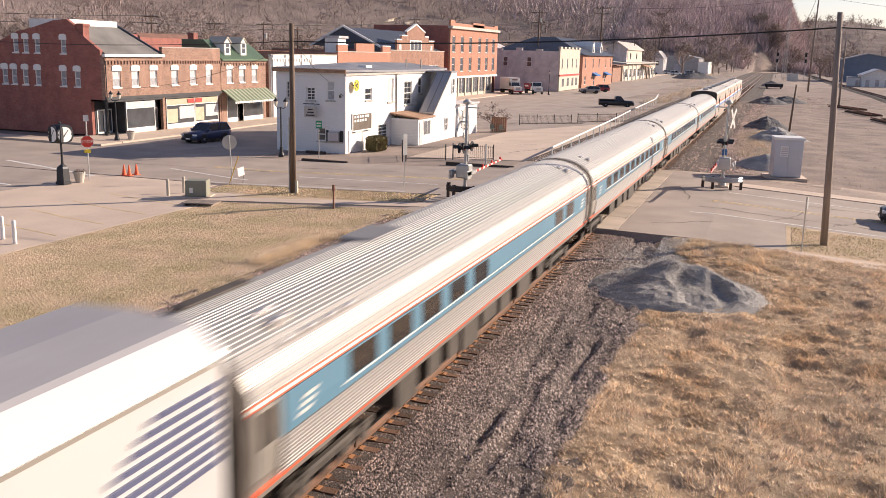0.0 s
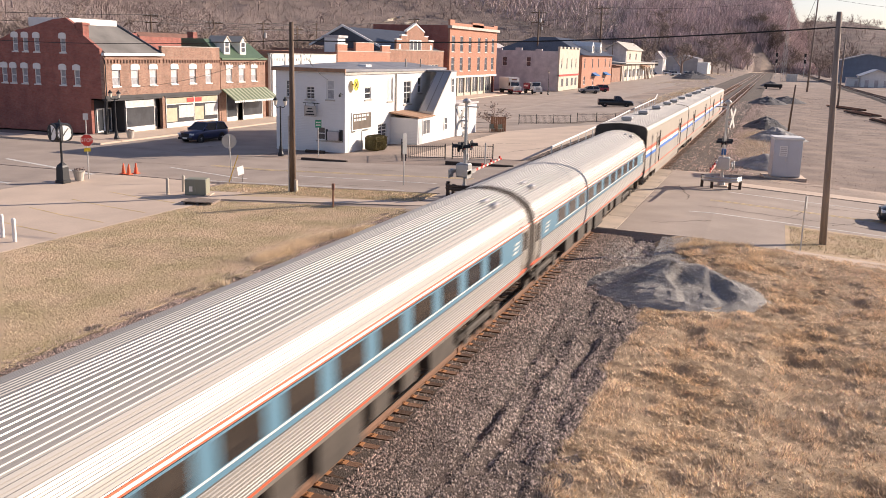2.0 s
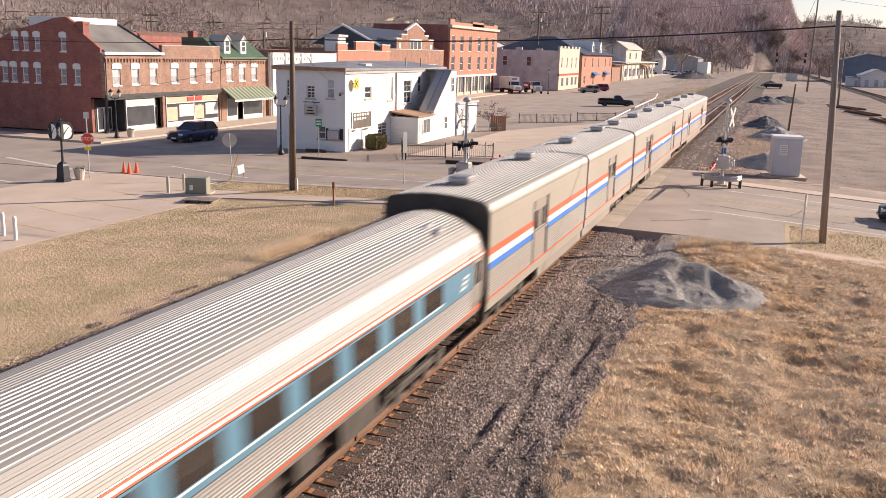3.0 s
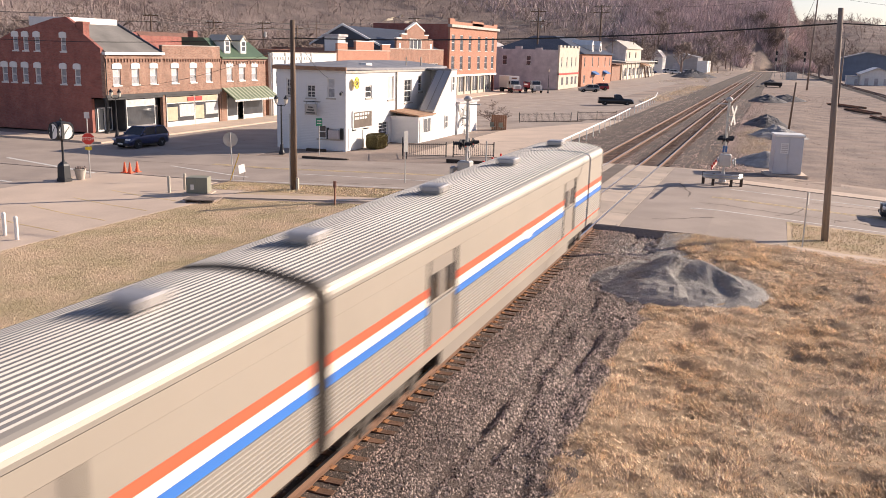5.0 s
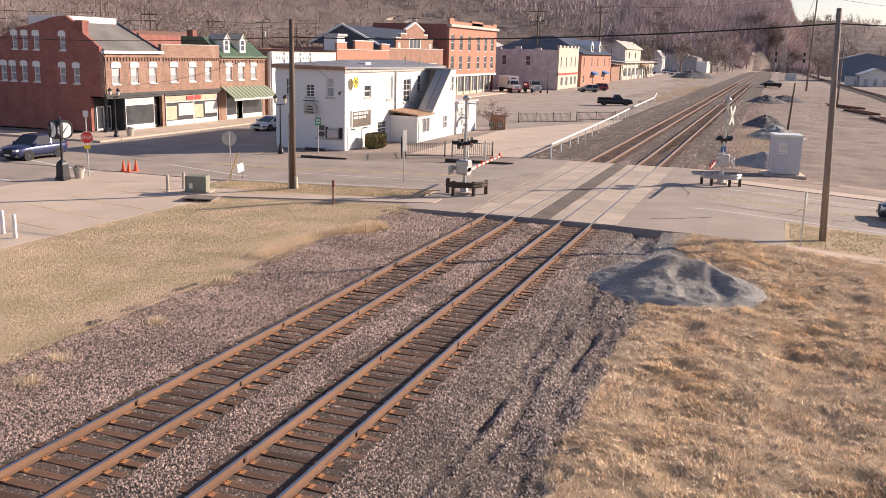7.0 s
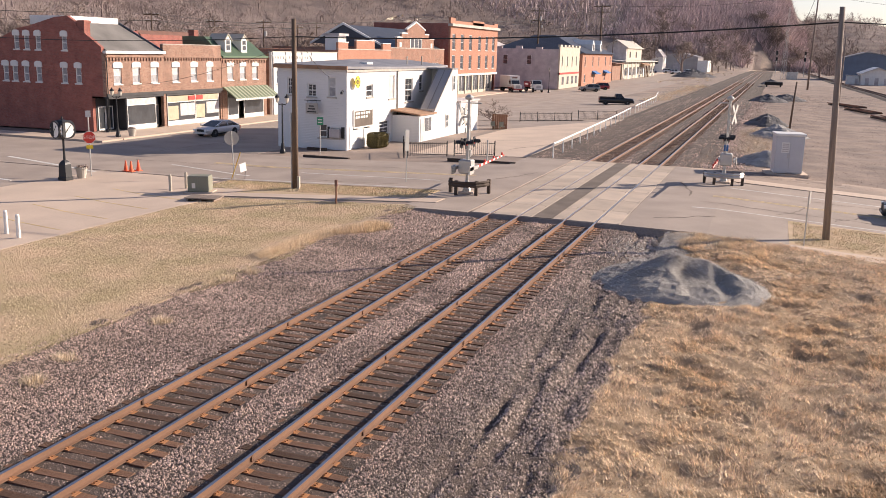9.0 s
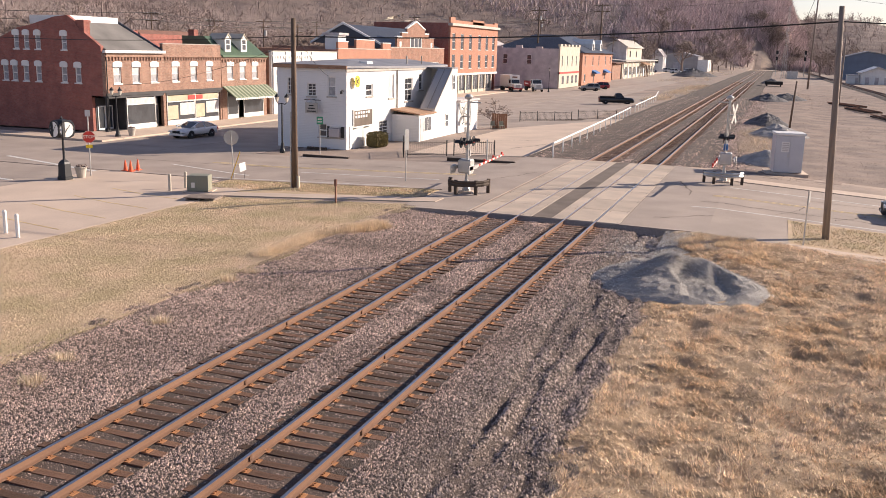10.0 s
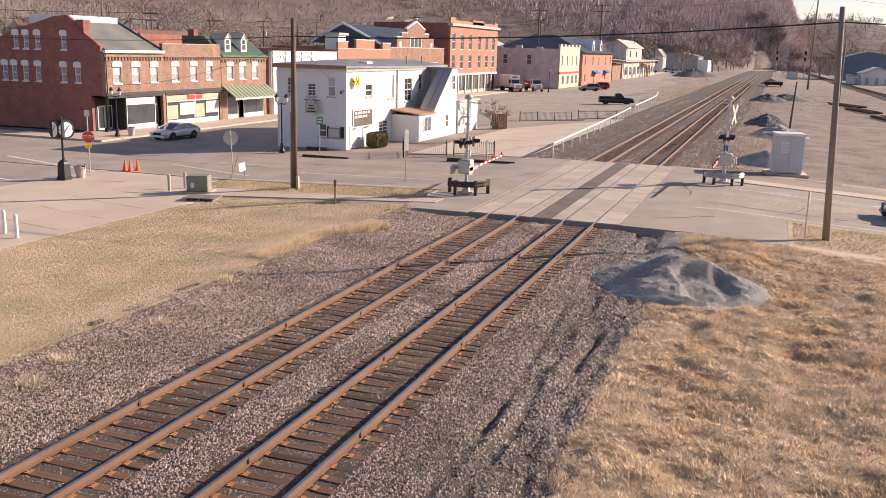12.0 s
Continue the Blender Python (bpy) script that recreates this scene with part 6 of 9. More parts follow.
# ---- stones, grass, woods ----
M_BARK = mat("bare_branches", (0.25, 0.19, 0.165), 0.9, vary=0.3, scale=1.5, fine=6, island=0.25)
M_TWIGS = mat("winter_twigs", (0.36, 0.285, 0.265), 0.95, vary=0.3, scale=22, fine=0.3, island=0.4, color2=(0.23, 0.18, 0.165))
# cedar base colour carries distance haze and fill for the backlit ridge
M_CEDAR = mat("brightened_cedar", (0.60, 0.48, 0.475), 0.95, vary=0.3, scale=16, fine=0.2, island=0.45, color2=(0.40, 0.325, 0.32))
M_BLUFF = mat("limestone_bluff", (0.80, 0.72, 0.58), 0.9, vary=0.3, scale=4, fine=0.7, bump=0.8, bump_scale=0.5, color2=(0.48, 0.40, 0.32))
M_HEDGE = mat("clipped_evergreen", (0.19, 0.15, 0.05), 0.8, vary=0.4, scale=0.4, fine=20, island=0.4)
M_WOODPOLE = mat("weathered_pole_wood", (0.17, 0.115, 0.08), 0.85, vary=0.35, scale=0.7, fine=18, bump=0.5, stretch=(4, 4, 0.4))
M_GREYPOLE = mat("grey_pole_wood", (0.30, 0.24, 0.20), 0.85, vary=0.3, scale=0.7, fine=18, bump=0.5, stretch=(4, 4, 0.4))


def scatter_stones(name, label, centres, sizes, material, flat=0.7):
    """Angular crushed stones bedded in the ground: four broken facets round a shifted point each."""
    base = np.array([(1, 0, -0.75), (0, 1, -0.75), (-1, 0, -0.75), (0, -1, -0.75), (0, 0, 0.85)], float)
    tri = np.array([(0, 1, 4), (1, 2, 4), (2, 3, 4), (3, 0, 4)])
    n = len(centres)
    v = base[None] * rng.uniform(0.7, 1.3, (n, 5, 1)) + rng.normal(0, 0.2, (n, 5, 3))
    v[:, 4, :2] += rng.normal(0, 0.38, (n, 2))
    a = rng.uniform(0, 2 * math.pi, n)
    c, s = np.cos(a)[:, None], np.sin(a)[:, None]
    v = np.stack([v[:, :, 0] * c - v[:, :, 1] * s, v[:, :, 0] * s + v[:, :, 1] * c, v[:, :, 2] * (flat + 0.1)], 2) * sizes[:, None, None]
    v += centres[:, None, :]
    f = tri[None] + 5 * np.arange(n)[:, None, None]
    me = fast_mesh(name, v.reshape(-1, 3), f.reshape(-1, 3), [material])
    return tagged(new(name, me), label, "stones", kind="stuff")


def ballast_stones():
    pts = []
    for y0, y1, density in ((10, 16, 680), (16, 24, 580), (24, 33, 400), (33, 42.8, 280)):
        n = int((y1 - y0) * 16.2 * density)
        x, y = rng.uniform(-10.6, 5.6, n), rng.uniform(y0, y1, n)
        edge_l = -9.2 - 1.1 * np.array([noise.noise((a * 0.0 + 2.0, b * 0.25, 1.0)) for a, b in zip(x, y)])
        edge_r = 4.95 + 0.75 * np.array([noise.noise((7.0, b * 0.3, 1.0)) + 0.33 * noise.noise((3.0, b * 1.1, 1.0)) for b in y])
        keep = (x > edge_l - rng.exponential(0.35, n)) & (x < edge_r + rng.exponential(0.2, n)) & (x > 9.5 - (y + 1.5) * 1.13)
        for c in TRACKS:
            # ties stay mostly swept
            under = (np.abs(x - c) < 1.28) & (np.abs(((y - 8.0 + 0.2475) % 0.495) - 0.2475) < 0.13) & (rng.uniform(size=n) < 0.93)
            keep &= ~under
            keep &= np.abs(np.abs(x - c) - 0.7525) > 0.09
        pts.append(np.stack([x[keep], y[keep]], 1))
    for c in TRACKS:
        n = 15000
        x, y = c + rng.uniform(-1.28, 1.28, n), 8 + rng.uniform(size=n) ** 1.2 * 34.8
        keep = (np.abs(((y - 8.0 + 0.2475) % 0.495) - 0.2475) > 0.125) & (np.abs(np.abs(x - c) - 0.7525) > 0.09)
        pts.append(np.stack([x[keep], y[keep]], 1))
    p = np.concatenate(pts)
    z = np.array([ballast_height(a, b) for a, b in p])
    for c in TRACKS:
        inside = np.abs(p[:, 0] - c) < 1.3
        z[inside] -= 0.02
    s = rng.uniform(0.015, 0.037, len(p)) * (1 + 0.018 * np.clip(p[:, 1] - 14, 0, 30))
    edge = p[:, 0] > 1.9 + rng.normal(0, 0.35, len(p))
    for name, label, pick, material in (("ballast_stones", "loose pinkish-brown crushed ballast stones", ~edge, M_STONE), ("shoulder_stones", "darker weathered stones on the ballast shoulder", edge, M_SHOULDER)):
        scatter_stones(name, label, np.column_stack([p, z + s * 0.25])[pick], s[pick], material)
    n = 60000
    x, y = rng.uniform(-9.3, 7.5, n), 68.4 + (rng.uniform(size=n) ** 1.5) * 130
    x = np.where(x > 4.5, 4.5 + (x - 4.5) * rng.uniform(size=n), x)
    keep = np.ones(n, bool)
    for c in TRACKS:
        keep &= ~((np.abs(x - c) < 1.25) & (np.abs(((y - 8.0 + 0.2475) % 0.495) - 0.2475) < 0.13))
        keep &= np.abs(np.abs(x - c) - 0.7525) > 0.1
    x, y = x[keep], y[keep]
    z = np.array([ballast_height(a, b) if a < 4.2 else -0.30 for a, b in zip(x, y)])
    s = rng.uniform(0.034, 0.072, len(x))
    scatter_stones("ballast_stones_far", "brown ballast stones beyond the crossing", np.column_stack([x, y, z - 0.01]), s, M_STONE, 0.5)


def gravel_pile(name, label, cx, cy, base, rx, ry, h, material, bite=False, stones=0, seed=1, group="gravel piles"):
    """A heap with a slumped side and, where it was dug, a hollow."""
    me, n, rings = Mesh(), 72 if bite else 40, 30 if bite else 14
    top = lambda r, a: max(0.0, 1 - r) ** 0.9
    rows = []
    for k in range(rings + 1):
        r = k / rings
        row = []
        for i in range(n):
            a = 2 * math.pi * i / n
            rr = r * (1 + 0.16 * noise.noise((math.cos(a) * 1.4 + seed, math.sin(a) * 1.4, 0.3)))
            x, y = rr * rx * math.cos(a), rr * ry * math.sin(a)
            z = h * (1 - r) ** 0.85 * (1 + 0.25 * noise.noise((x * 0.9 + seed, y * 0.9, 4.0)))
            if bite:
                k = math.hypot((x - 0.34 * rx) / (0.40 * rx), (y + 0.30 * ry) / (0.52 * ry)) + 0.25 * noise.noise((x * 1.3, y * 1.3, 7.0))
                z += 0.30 * h * math.exp(-((x - 0.38 * rx) / (0.42 * rx)) ** 2 - ((y - 0.12 * ry) / (0.4 * ry)) ** 2) * (1 - r)
                z -= 0.46 * h * ease(1.05, 0.62, k) * (1 - r) ** 0.4
            z += 0.13 * h * noise.noise((x * 1.7, y * 1.7, seed)) * (1 - r * r) + 0.05 * h * noise.noise((x * 4, y * 4, seed)) * (r < 0.97)
            row.append((x, y, max(z, -0.25 if r > 0.9 else 0.0)))
        rows.append(row)
    me.loft(rows[::-1], caps=False)
    ob = thing(name, label, "gravel pile", group=group, m=pose(cx, cy, base), mesh=me, mats=material)
    if stones:
        q = np.array([p for row in rows[:-1] for p in row])
        pick = q[rng.integers(0, len(q), stones)] + rng.normal(0, 0.09, (stones, 3)) * np.array([1, 1, 0.15])
        scatter_stones(name + "_stones", "loose grey crushed stone on the heap", pick + np.array([cx, cy, base]), rng.uniform(0.010, 0.022, stones), material)
    return ob


def sprigs(name, label, roots, heights, lean, width, material, category="grass"):
    """Fine straws or twigs: one slender pointed facet each, at any lean."""
    n = len(roots)
    a = rng.uniform(0, 2 * math.pi, n)
    side = np.stack([np.cos(a), np.sin(a), np.zeros(n)], 1) * (width * rng.uniform(0.6, 1.4, n))[:, None]
    tip = np.stack([lean[:, 0], lean[:, 1], np.ones(n)], 1)
    tip /= np.linalg.norm(tip, axis=1)[:, None]
    v = np.stack([roots - side, roots + side, roots + tip * heights[:, None]], 1)
    return tagged(new(name, fast_mesh(name, v.reshape(-1, 3), np.arange(3 * n).reshape(-1, 3), [material])), label, category, kind="stuff")


def grass():
    # rough dry grass between the ballast and the road
    xs, ys = np.concatenate([np.arange(3.9, 22, 0.18), np.arange(22, 40.1, 0.6)]), np.concatenate([np.arange(4, 10, 0.6), np.arange(10, 42.42, 0.18)])
    edge_at = lambda y: 4.75 + 0.75 * noise.noise((7.0, y * 0.3, 1.0)) + 0.25 * noise.noise((3.0, y * 1.1, 1.0))

    def height(x, y):
        tuft = 0.05 * noise.noise((x * 1.7 + 0.5 * y, y * 1.7, 12.0)) + 0.12 * abs(noise.noise((x * 3.4, y * 3.4, 31.0)))
        return gnd(max(x, 5.3), y) + 0.03 + tuft * min(1, max(0, x - 4.6)) * min(1, max(0, (42.3 - y) / 3)) + 0.20 * (noise.noise((x * 0.45, y * 0.45, 2.0)) + 0.6 * noise.noise((x * 1.3, y * 1.3, 5.0))) * min(1, max(0, (42.3 - y) / 4)) * min(1, max(0, x - 4.3) / 2) - 0.45 * max(0, edge_at(y) + 0.25 - x)
    v = np.array([(x, y, height(x, y)) for y in ys for x in xs])
    nx = len(xs)
    f = np.array([(j * nx + i, j * nx + i + 1, (j + 1) * nx + i + 1, (j + 1) * nx + i) for j in range(len(ys) - 1) for i in range(nx - 1)])
    tagged(new("rough_grass_ground", fast_mesh("rough_grass_ground", v, f, [M_STRAW])), "matted dry straw-coloured grass ground", "lawn", kind="structure")
    n = 900000
    x = 4.6 + rng.uniform(0, 1, n) * 17
    y = 8 + rng.uniform(0, 1, n) ** 0.85 * 34.2
    seen = x < 7.5 + (y - 8) * 0.42
    edge = np.array([edge_at(b) for b in y]) - rng.exponential(0.12, n)
    pile = ((x - 5.6) / 3.0) ** 2 + ((y - 33.3) / 2.9) ** 2 < 1.0
    apron = (x < 5.2 + 0.5 * np.sin(y * 2.0)) & (y > 36)
    clump = np.array([noise.noise((a * 0.9, b * 0.9, 9.0)) + 0.6 * noise.noise((a * 2.6, b * 2.6, 1.0)) for a, b in zip(x, y)])
    keep = seen & (x > edge) & ~pile & ~apron & (rng.uniform(-1.1, 0.45, n) < clump)
    x, y, clump = x[keep], y[keep], clump[keep]
    z = np.array([height(a, b) for a, b in zip(x, y)]) - 0.02
    swirl = np.array([noise.noise((a * 0.35, b * 0.35, 21.0)) for a, b in zip(x, y)]) * 3.5 + 2.6
    lean = np.stack([np.cos(swirl), np.sin(swirl)], 1) * rng.uniform(0.2, 1.7, len(x))[:, None] + rng.normal(0, 0.8, (len(x), 2))
    sprigs("dry_grass", "matted dry straw-coloured grass in low clumps", np.column_stack([x, y, z]), rng.uniform(0.07, 0.21, len(x)) * (0.6 + 0.9 * np.clip(clump, 0, 1)), lean, 0.0105, M_BLADE)
    # short dormant lawn
    n = 260000
    x, y = rng.uniform(-20.6, -8.6, n), 10 + rng.uniform(0, 1, n) * 33.2
    seen = x > -8.5 - (y - 8) * 0.62
    edge = -9.1 - 1.1 * np.array([noise.noise((2.0, b * 0.25, 1.0)) for b in y])
    keep = seen & (x < edge) & (y < 42.5 + 0.1 * (x + 20))
    x, y = x[keep], y[keep]
    z = np.array([hump(a) for a in x])
    sprigs("lawn_grass", "short dormant tan lawn grass", np.column_stack([x, y, z - 0.01]), rng.uniform(0.025, 0.075, len(x)), rng.normal(0, 1.0, (len(x), 2)), 0.013, M_TURF)
    # verges
    n = 26000
    x, y = rng.uniform(-23.8, -9.7, n), rng.uniform(45.6, 48.9, n)
    sprigs("verge_grass", "short dry verge grass", np.column_stack([x, y, [hump(a) + 0.0 for a in x]]), rng.uniform(0.04, 0.12, n), rng.normal(0, 0.8, (n, 2)), 0.016, M_TURF)
    n = 16000
    x, y = rng.uniform(9.8, 22, n), rng.uniform(42.9, 48.9, n)
    sprigs("verge_grass_east", "short dry verge grass beside the road", np.column_stack([x, y, [hump(a) + 0.0 for a in x]]), rng.uniform(0.04, 0.12, n), rng.normal(0, 0.8, (n, 2)), 0.016, M_TURF)
    # pale tall tufts along the ballast shoulder, and beyond the crossing
    spots = [(-9.9 + 1.6 * ease(34.0, 37.8, y) + random.uniform(-0.4, 0.4), y, 0.46) for y in np.arange(29.6, 37.8, 0.11)] + [(-9.4, 24.5, 0.3), (-9.0, 26.0, 0.3), (-8.2, 21.2, 0.3), (-8.6, 14.8, 0.35), (-8.9, 15.3, 0.3), (-8.4, 17.5, 0.25), (-8.9, 27.4, 0.25), (-7.9, 15.9, 0.3)]
    spots += [(random.uniform(5.4, 8.6), random.uniform(84, 116), 0.7) for _ in range(90)] + [(random.uniform(-14.5, -10), random.uniform(172, 270), 1.1) for _ in range(130)]
    spots += [(random.uniform(-30, -14), random.uniform(300, 560), 1.6) for _ in range(60)]
    spots += [(random.uniform(5.2, 9.5), random.uniform(38.8, 42.0), 0.3) for _ in range(26)]
    roots, hs, ln = [], [], []
    for sx, sy, sh in spots:
        k = 300 if sy < 60 else 90
        spread = 0.17 if sy < 60 else 0.55
        r = rng.normal(0, spread, (k, 2))
        zz = gnd(sx, sy) if (sx > 5.3 or sx < -9.3) else ballast_height(sx, sy)
        roots.append(np.column_stack([sx + r[:, 0], sy + r[:, 1], np.full(k, zz - 0.02)]))
        hs.append(rng.uniform(0.5, 1.1, k) * sh)
        ln.append(r * 1.5 + rng.normal(0, 0.25, (k, 2)))
    sprigs("pale_grass_tufts", "tall pale dry grass tufts", np.concatenate(roots), np.concatenate(hs), np.concatenate(ln), 0.007, M_PALE)


def tree_arrays(seed, height, levels=4, spread=0.55, twig=0.012, kids=(3, 5), clump=0):
    """Bare tree: trunk and branching limbs as tapered three-sided sticks. Returns corners and triangles."""
    r = random.Random(seed)
    V, F = [], []

    def stick(p, q, ra, rb, sides=3):
        d = (q - p).normalized()
        a = d.orthogonal().normalized()
        b = d.cross(a)
        n = len(V)
        for c, rad in ((p, ra), (q, rb)):
            for k in range(sides):
                t = 2 * math.pi * k / sides
                V.append(c + (a * math.cos(t) + b * math.sin(t)) * rad)
        for k in range(sides):
            j = (k + 1) % sides
            F.append((n + k, n + j, n + sides + j))
            F.append((n + k, n + sides + j, n + sides + k))

    def tip(p, q, rad):
        a = (q - p).orthogonal().normalized() * rad
        b = (q - p).cross(a).normalized() * rad
        n = len(V)
        V.extend([p + a, p - a * 0.5 + b, p - a * 0.5 - b, q])
        F.extend([(n, n + 1, n + 3), (n + 1, n + 2, n + 3), (n + 2, n, n + 3)])

    def grow(p, d, length, rad, level):
        q = p + d * length
        if level >= levels:
            tip(p, q, rad)
            return
        stick(p, q, rad, rad * 0.65, 5 if level == 0 else 3)
        count = r.randint(*kids)
        for k in range(count):
            t = r.uniform(0.45, 1.0) if k else 1.0
            a = Vector((r.gauss(0, 1), r.gauss(0, 1), r.gauss(0.25, 0.5))).normalized()
            nd = (d * (1 - spread) + a * spread + Vector((0, 0, 0.12))).normalized()
            grow(p + d * length * t, nd, length * r.uniform(0.52, 0.82), max(rad * 0.55, twig), level + 1)

    grow(Vector((0, 0, -0.3)), Vector((r.gauss(0, 0.04), r.gauss(0, 0.04), 1)).normalized(), height * 0.30, height * 0.022, 0)
    return np.array([tuple(v) for v in V]), np.array(F)


def woods():
    """Bare winter woods on the bluffs, all as one stand of many trees."""
    kinds = [tree_arrays(s, 12.0, 4, 0.55, 0.06, (2, 4)) for s in range(6)]
    V, F, off = [], [], 0
    r = random.Random(3)

    def put(x, y, h, z=None):
        nonlocal off
        v, f = kinds[r.randrange(len(kinds))]
        a, s = r.uniform(0, 6.28), h / 12.0
        c, sn = math.cos(a), math.sin(a)
        w = np.column_stack([(v[:, 0] * c - v[:, 1] * sn) * s * 1.25, (v[:, 0] * sn + v[:, 1] * c) * s * 1.25, v[:, 2] * s]) + np.array([x, y, gnd(x, y) if z is None else z])
        V.append(w)
        F.append(f + off)
        off += len(v)

    # the slope behind the main street
    n = 0
    while n < 850:
        y = r.uniform(60, 640)
        x = -110 - r.uniform(0, 1) ** 0.9 * 260
        put(x, y, r.uniform(8, 15))
        n += 1
    # behind the tracks and the far ridge
    for _ in range(520):
        x, y = r.uniform(-360, 60), r.uniform(600, 1150)
        if abs(x + 2) < 16 and y < 745:
            continue
        put(x, y, r.uniform(10, 17))
    for _ in range(420):
        x, y = 36 + r.uniform(0, 1) ** 1.5 * 280, r.uniform(560, 1350)
        put(x, y, r.uniform(10, 18))
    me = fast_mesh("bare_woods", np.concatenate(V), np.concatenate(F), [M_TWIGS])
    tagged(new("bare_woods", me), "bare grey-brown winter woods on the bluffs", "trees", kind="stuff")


def scrub():
    """Brushwood: a fine tangle of twigs over the slopes, which closes the gaps between the trees."""
    n = 300000
    k = rng.uniform(size=n)
    x = np.where(k < 0.55, -112 - rng.uniform(size=n) ** 0.8 * 330, np.where(k < 0.8, rng.uniform(-420, 40, n), 34 + rng.uniform(size=n) ** 1.5 * 400))
    y = np.where(k < 0.55, rng.uniform(40, 720, n), np.where(k < 0.8, rng.uniform(620, 1300, n), rng.uniform(560, 1350, n)))
    ok = ~((np.abs(x + 2) < 12) & (y < 718))
    x, y = x[ok], y[ok]
    n = len(x)
    z = np.array([gnd(a, b) for a, b in zip(x, y)])
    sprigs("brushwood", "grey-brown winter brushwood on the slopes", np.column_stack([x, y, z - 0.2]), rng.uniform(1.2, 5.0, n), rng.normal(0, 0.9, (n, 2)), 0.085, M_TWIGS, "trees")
    n = 110000
    x, y = rng.uniform(-430, 34, n), rng.uniform(640, 1100, n)
    x[:50000], y[:50000] = rng.uniform(-100, 30, 50000), rng.uniform(640, 960, 50000)
    x[50000:86000], y[50000:86000] = rng.uniform(-10, 33, 36000), rng.uniform(690, 1150, 36000)
    ok = (y > 600 + 0.3 * (x + 60)) & ~((np.abs(x + 2) < 9) & (y < 722)) & ~((x > -14) & (y < 690))
    x, y = x[ok], y[ok]
    z = np.array([gnd(a, b) for a, b in zip(x, y)])
    sprigs("cedar_wood", "cedars and oaks on the ridge in a brightened colour", np.column_stack([x, y, z - 0.3]), rng.uniform(3.0, 10.5, len(x)), rng.normal(0, 0.45, (len(x), 2)), 0.42, M_CEDAR, "trees")



def bluffs():
    """Pale limestone faces that show through the trees."""
    spots = [(-246, 575, 30.5, 17, 7.0), (-233, 582, 31, 14, 6.5), (-222, 590, 30, 12, 5.5), (-178, 652, 31, 12, 5), (-187, 634, 28, 8, 3), (-121, 674, 28, 9, 5), (-96, 698, 30, 7, 7), (-54, 755, 37, 5, 12), (-26, 768, 31, 3, 8),
             (-13, 788, 32, 6, 9), (-7, 828, 31, 6, 7), (6, 752, 33, 4, 9), (14, 756, 30, 4, 9)]
    for cx, cy, top, w, h in spots:
        d = Vector((-0.97, 0.25))
        right, me, rows = Vector((d.y, -d.x)), Mesh(), []
        n, m = 14, 7
        for j in range(m):
            row = []
            for i in range(n):
                o = (i / (n - 1) - 0.5) * w * 3.2
                back = j * 0.35 + 3.2 * noise.noise((i * 0.9, j * 0.4, cx)) + (0.5 if j % 2 else 0)
                lift = h * (1 - abs(2 * i / (n - 1) - 1) ** 2.5 * 0.6) * (0.85 + 0.45 * noise.noise((i * 0.9, 2.0, cy)))
                row.append((cx + right.x * o + d.x * back, cy + right.y * o + d.y * back, top - h + lift * j / (m - 1)))
            rows.append(row)
        rows.insert(0, [(p[0], p[1], min(gnd(p[0], p[1]), p[2]) - 2) for p in rows[0]])
        rows.append([(p[0] + d.x * 2, p[1] + d.y * 2, p[2] - 0.6) for p in rows[-1]])
        rows.append([(p[0], p[1], gnd(p[0], p[1]) - 2) for p in rows[-1]])
        me.loft(rows, caps=False, closed=False)
        thing("limestone_bluff", "pale cream limestone rock face among bare trees", "cliff", group="bluffs", mesh=me, mats=M_BLUFF, kind="structure")


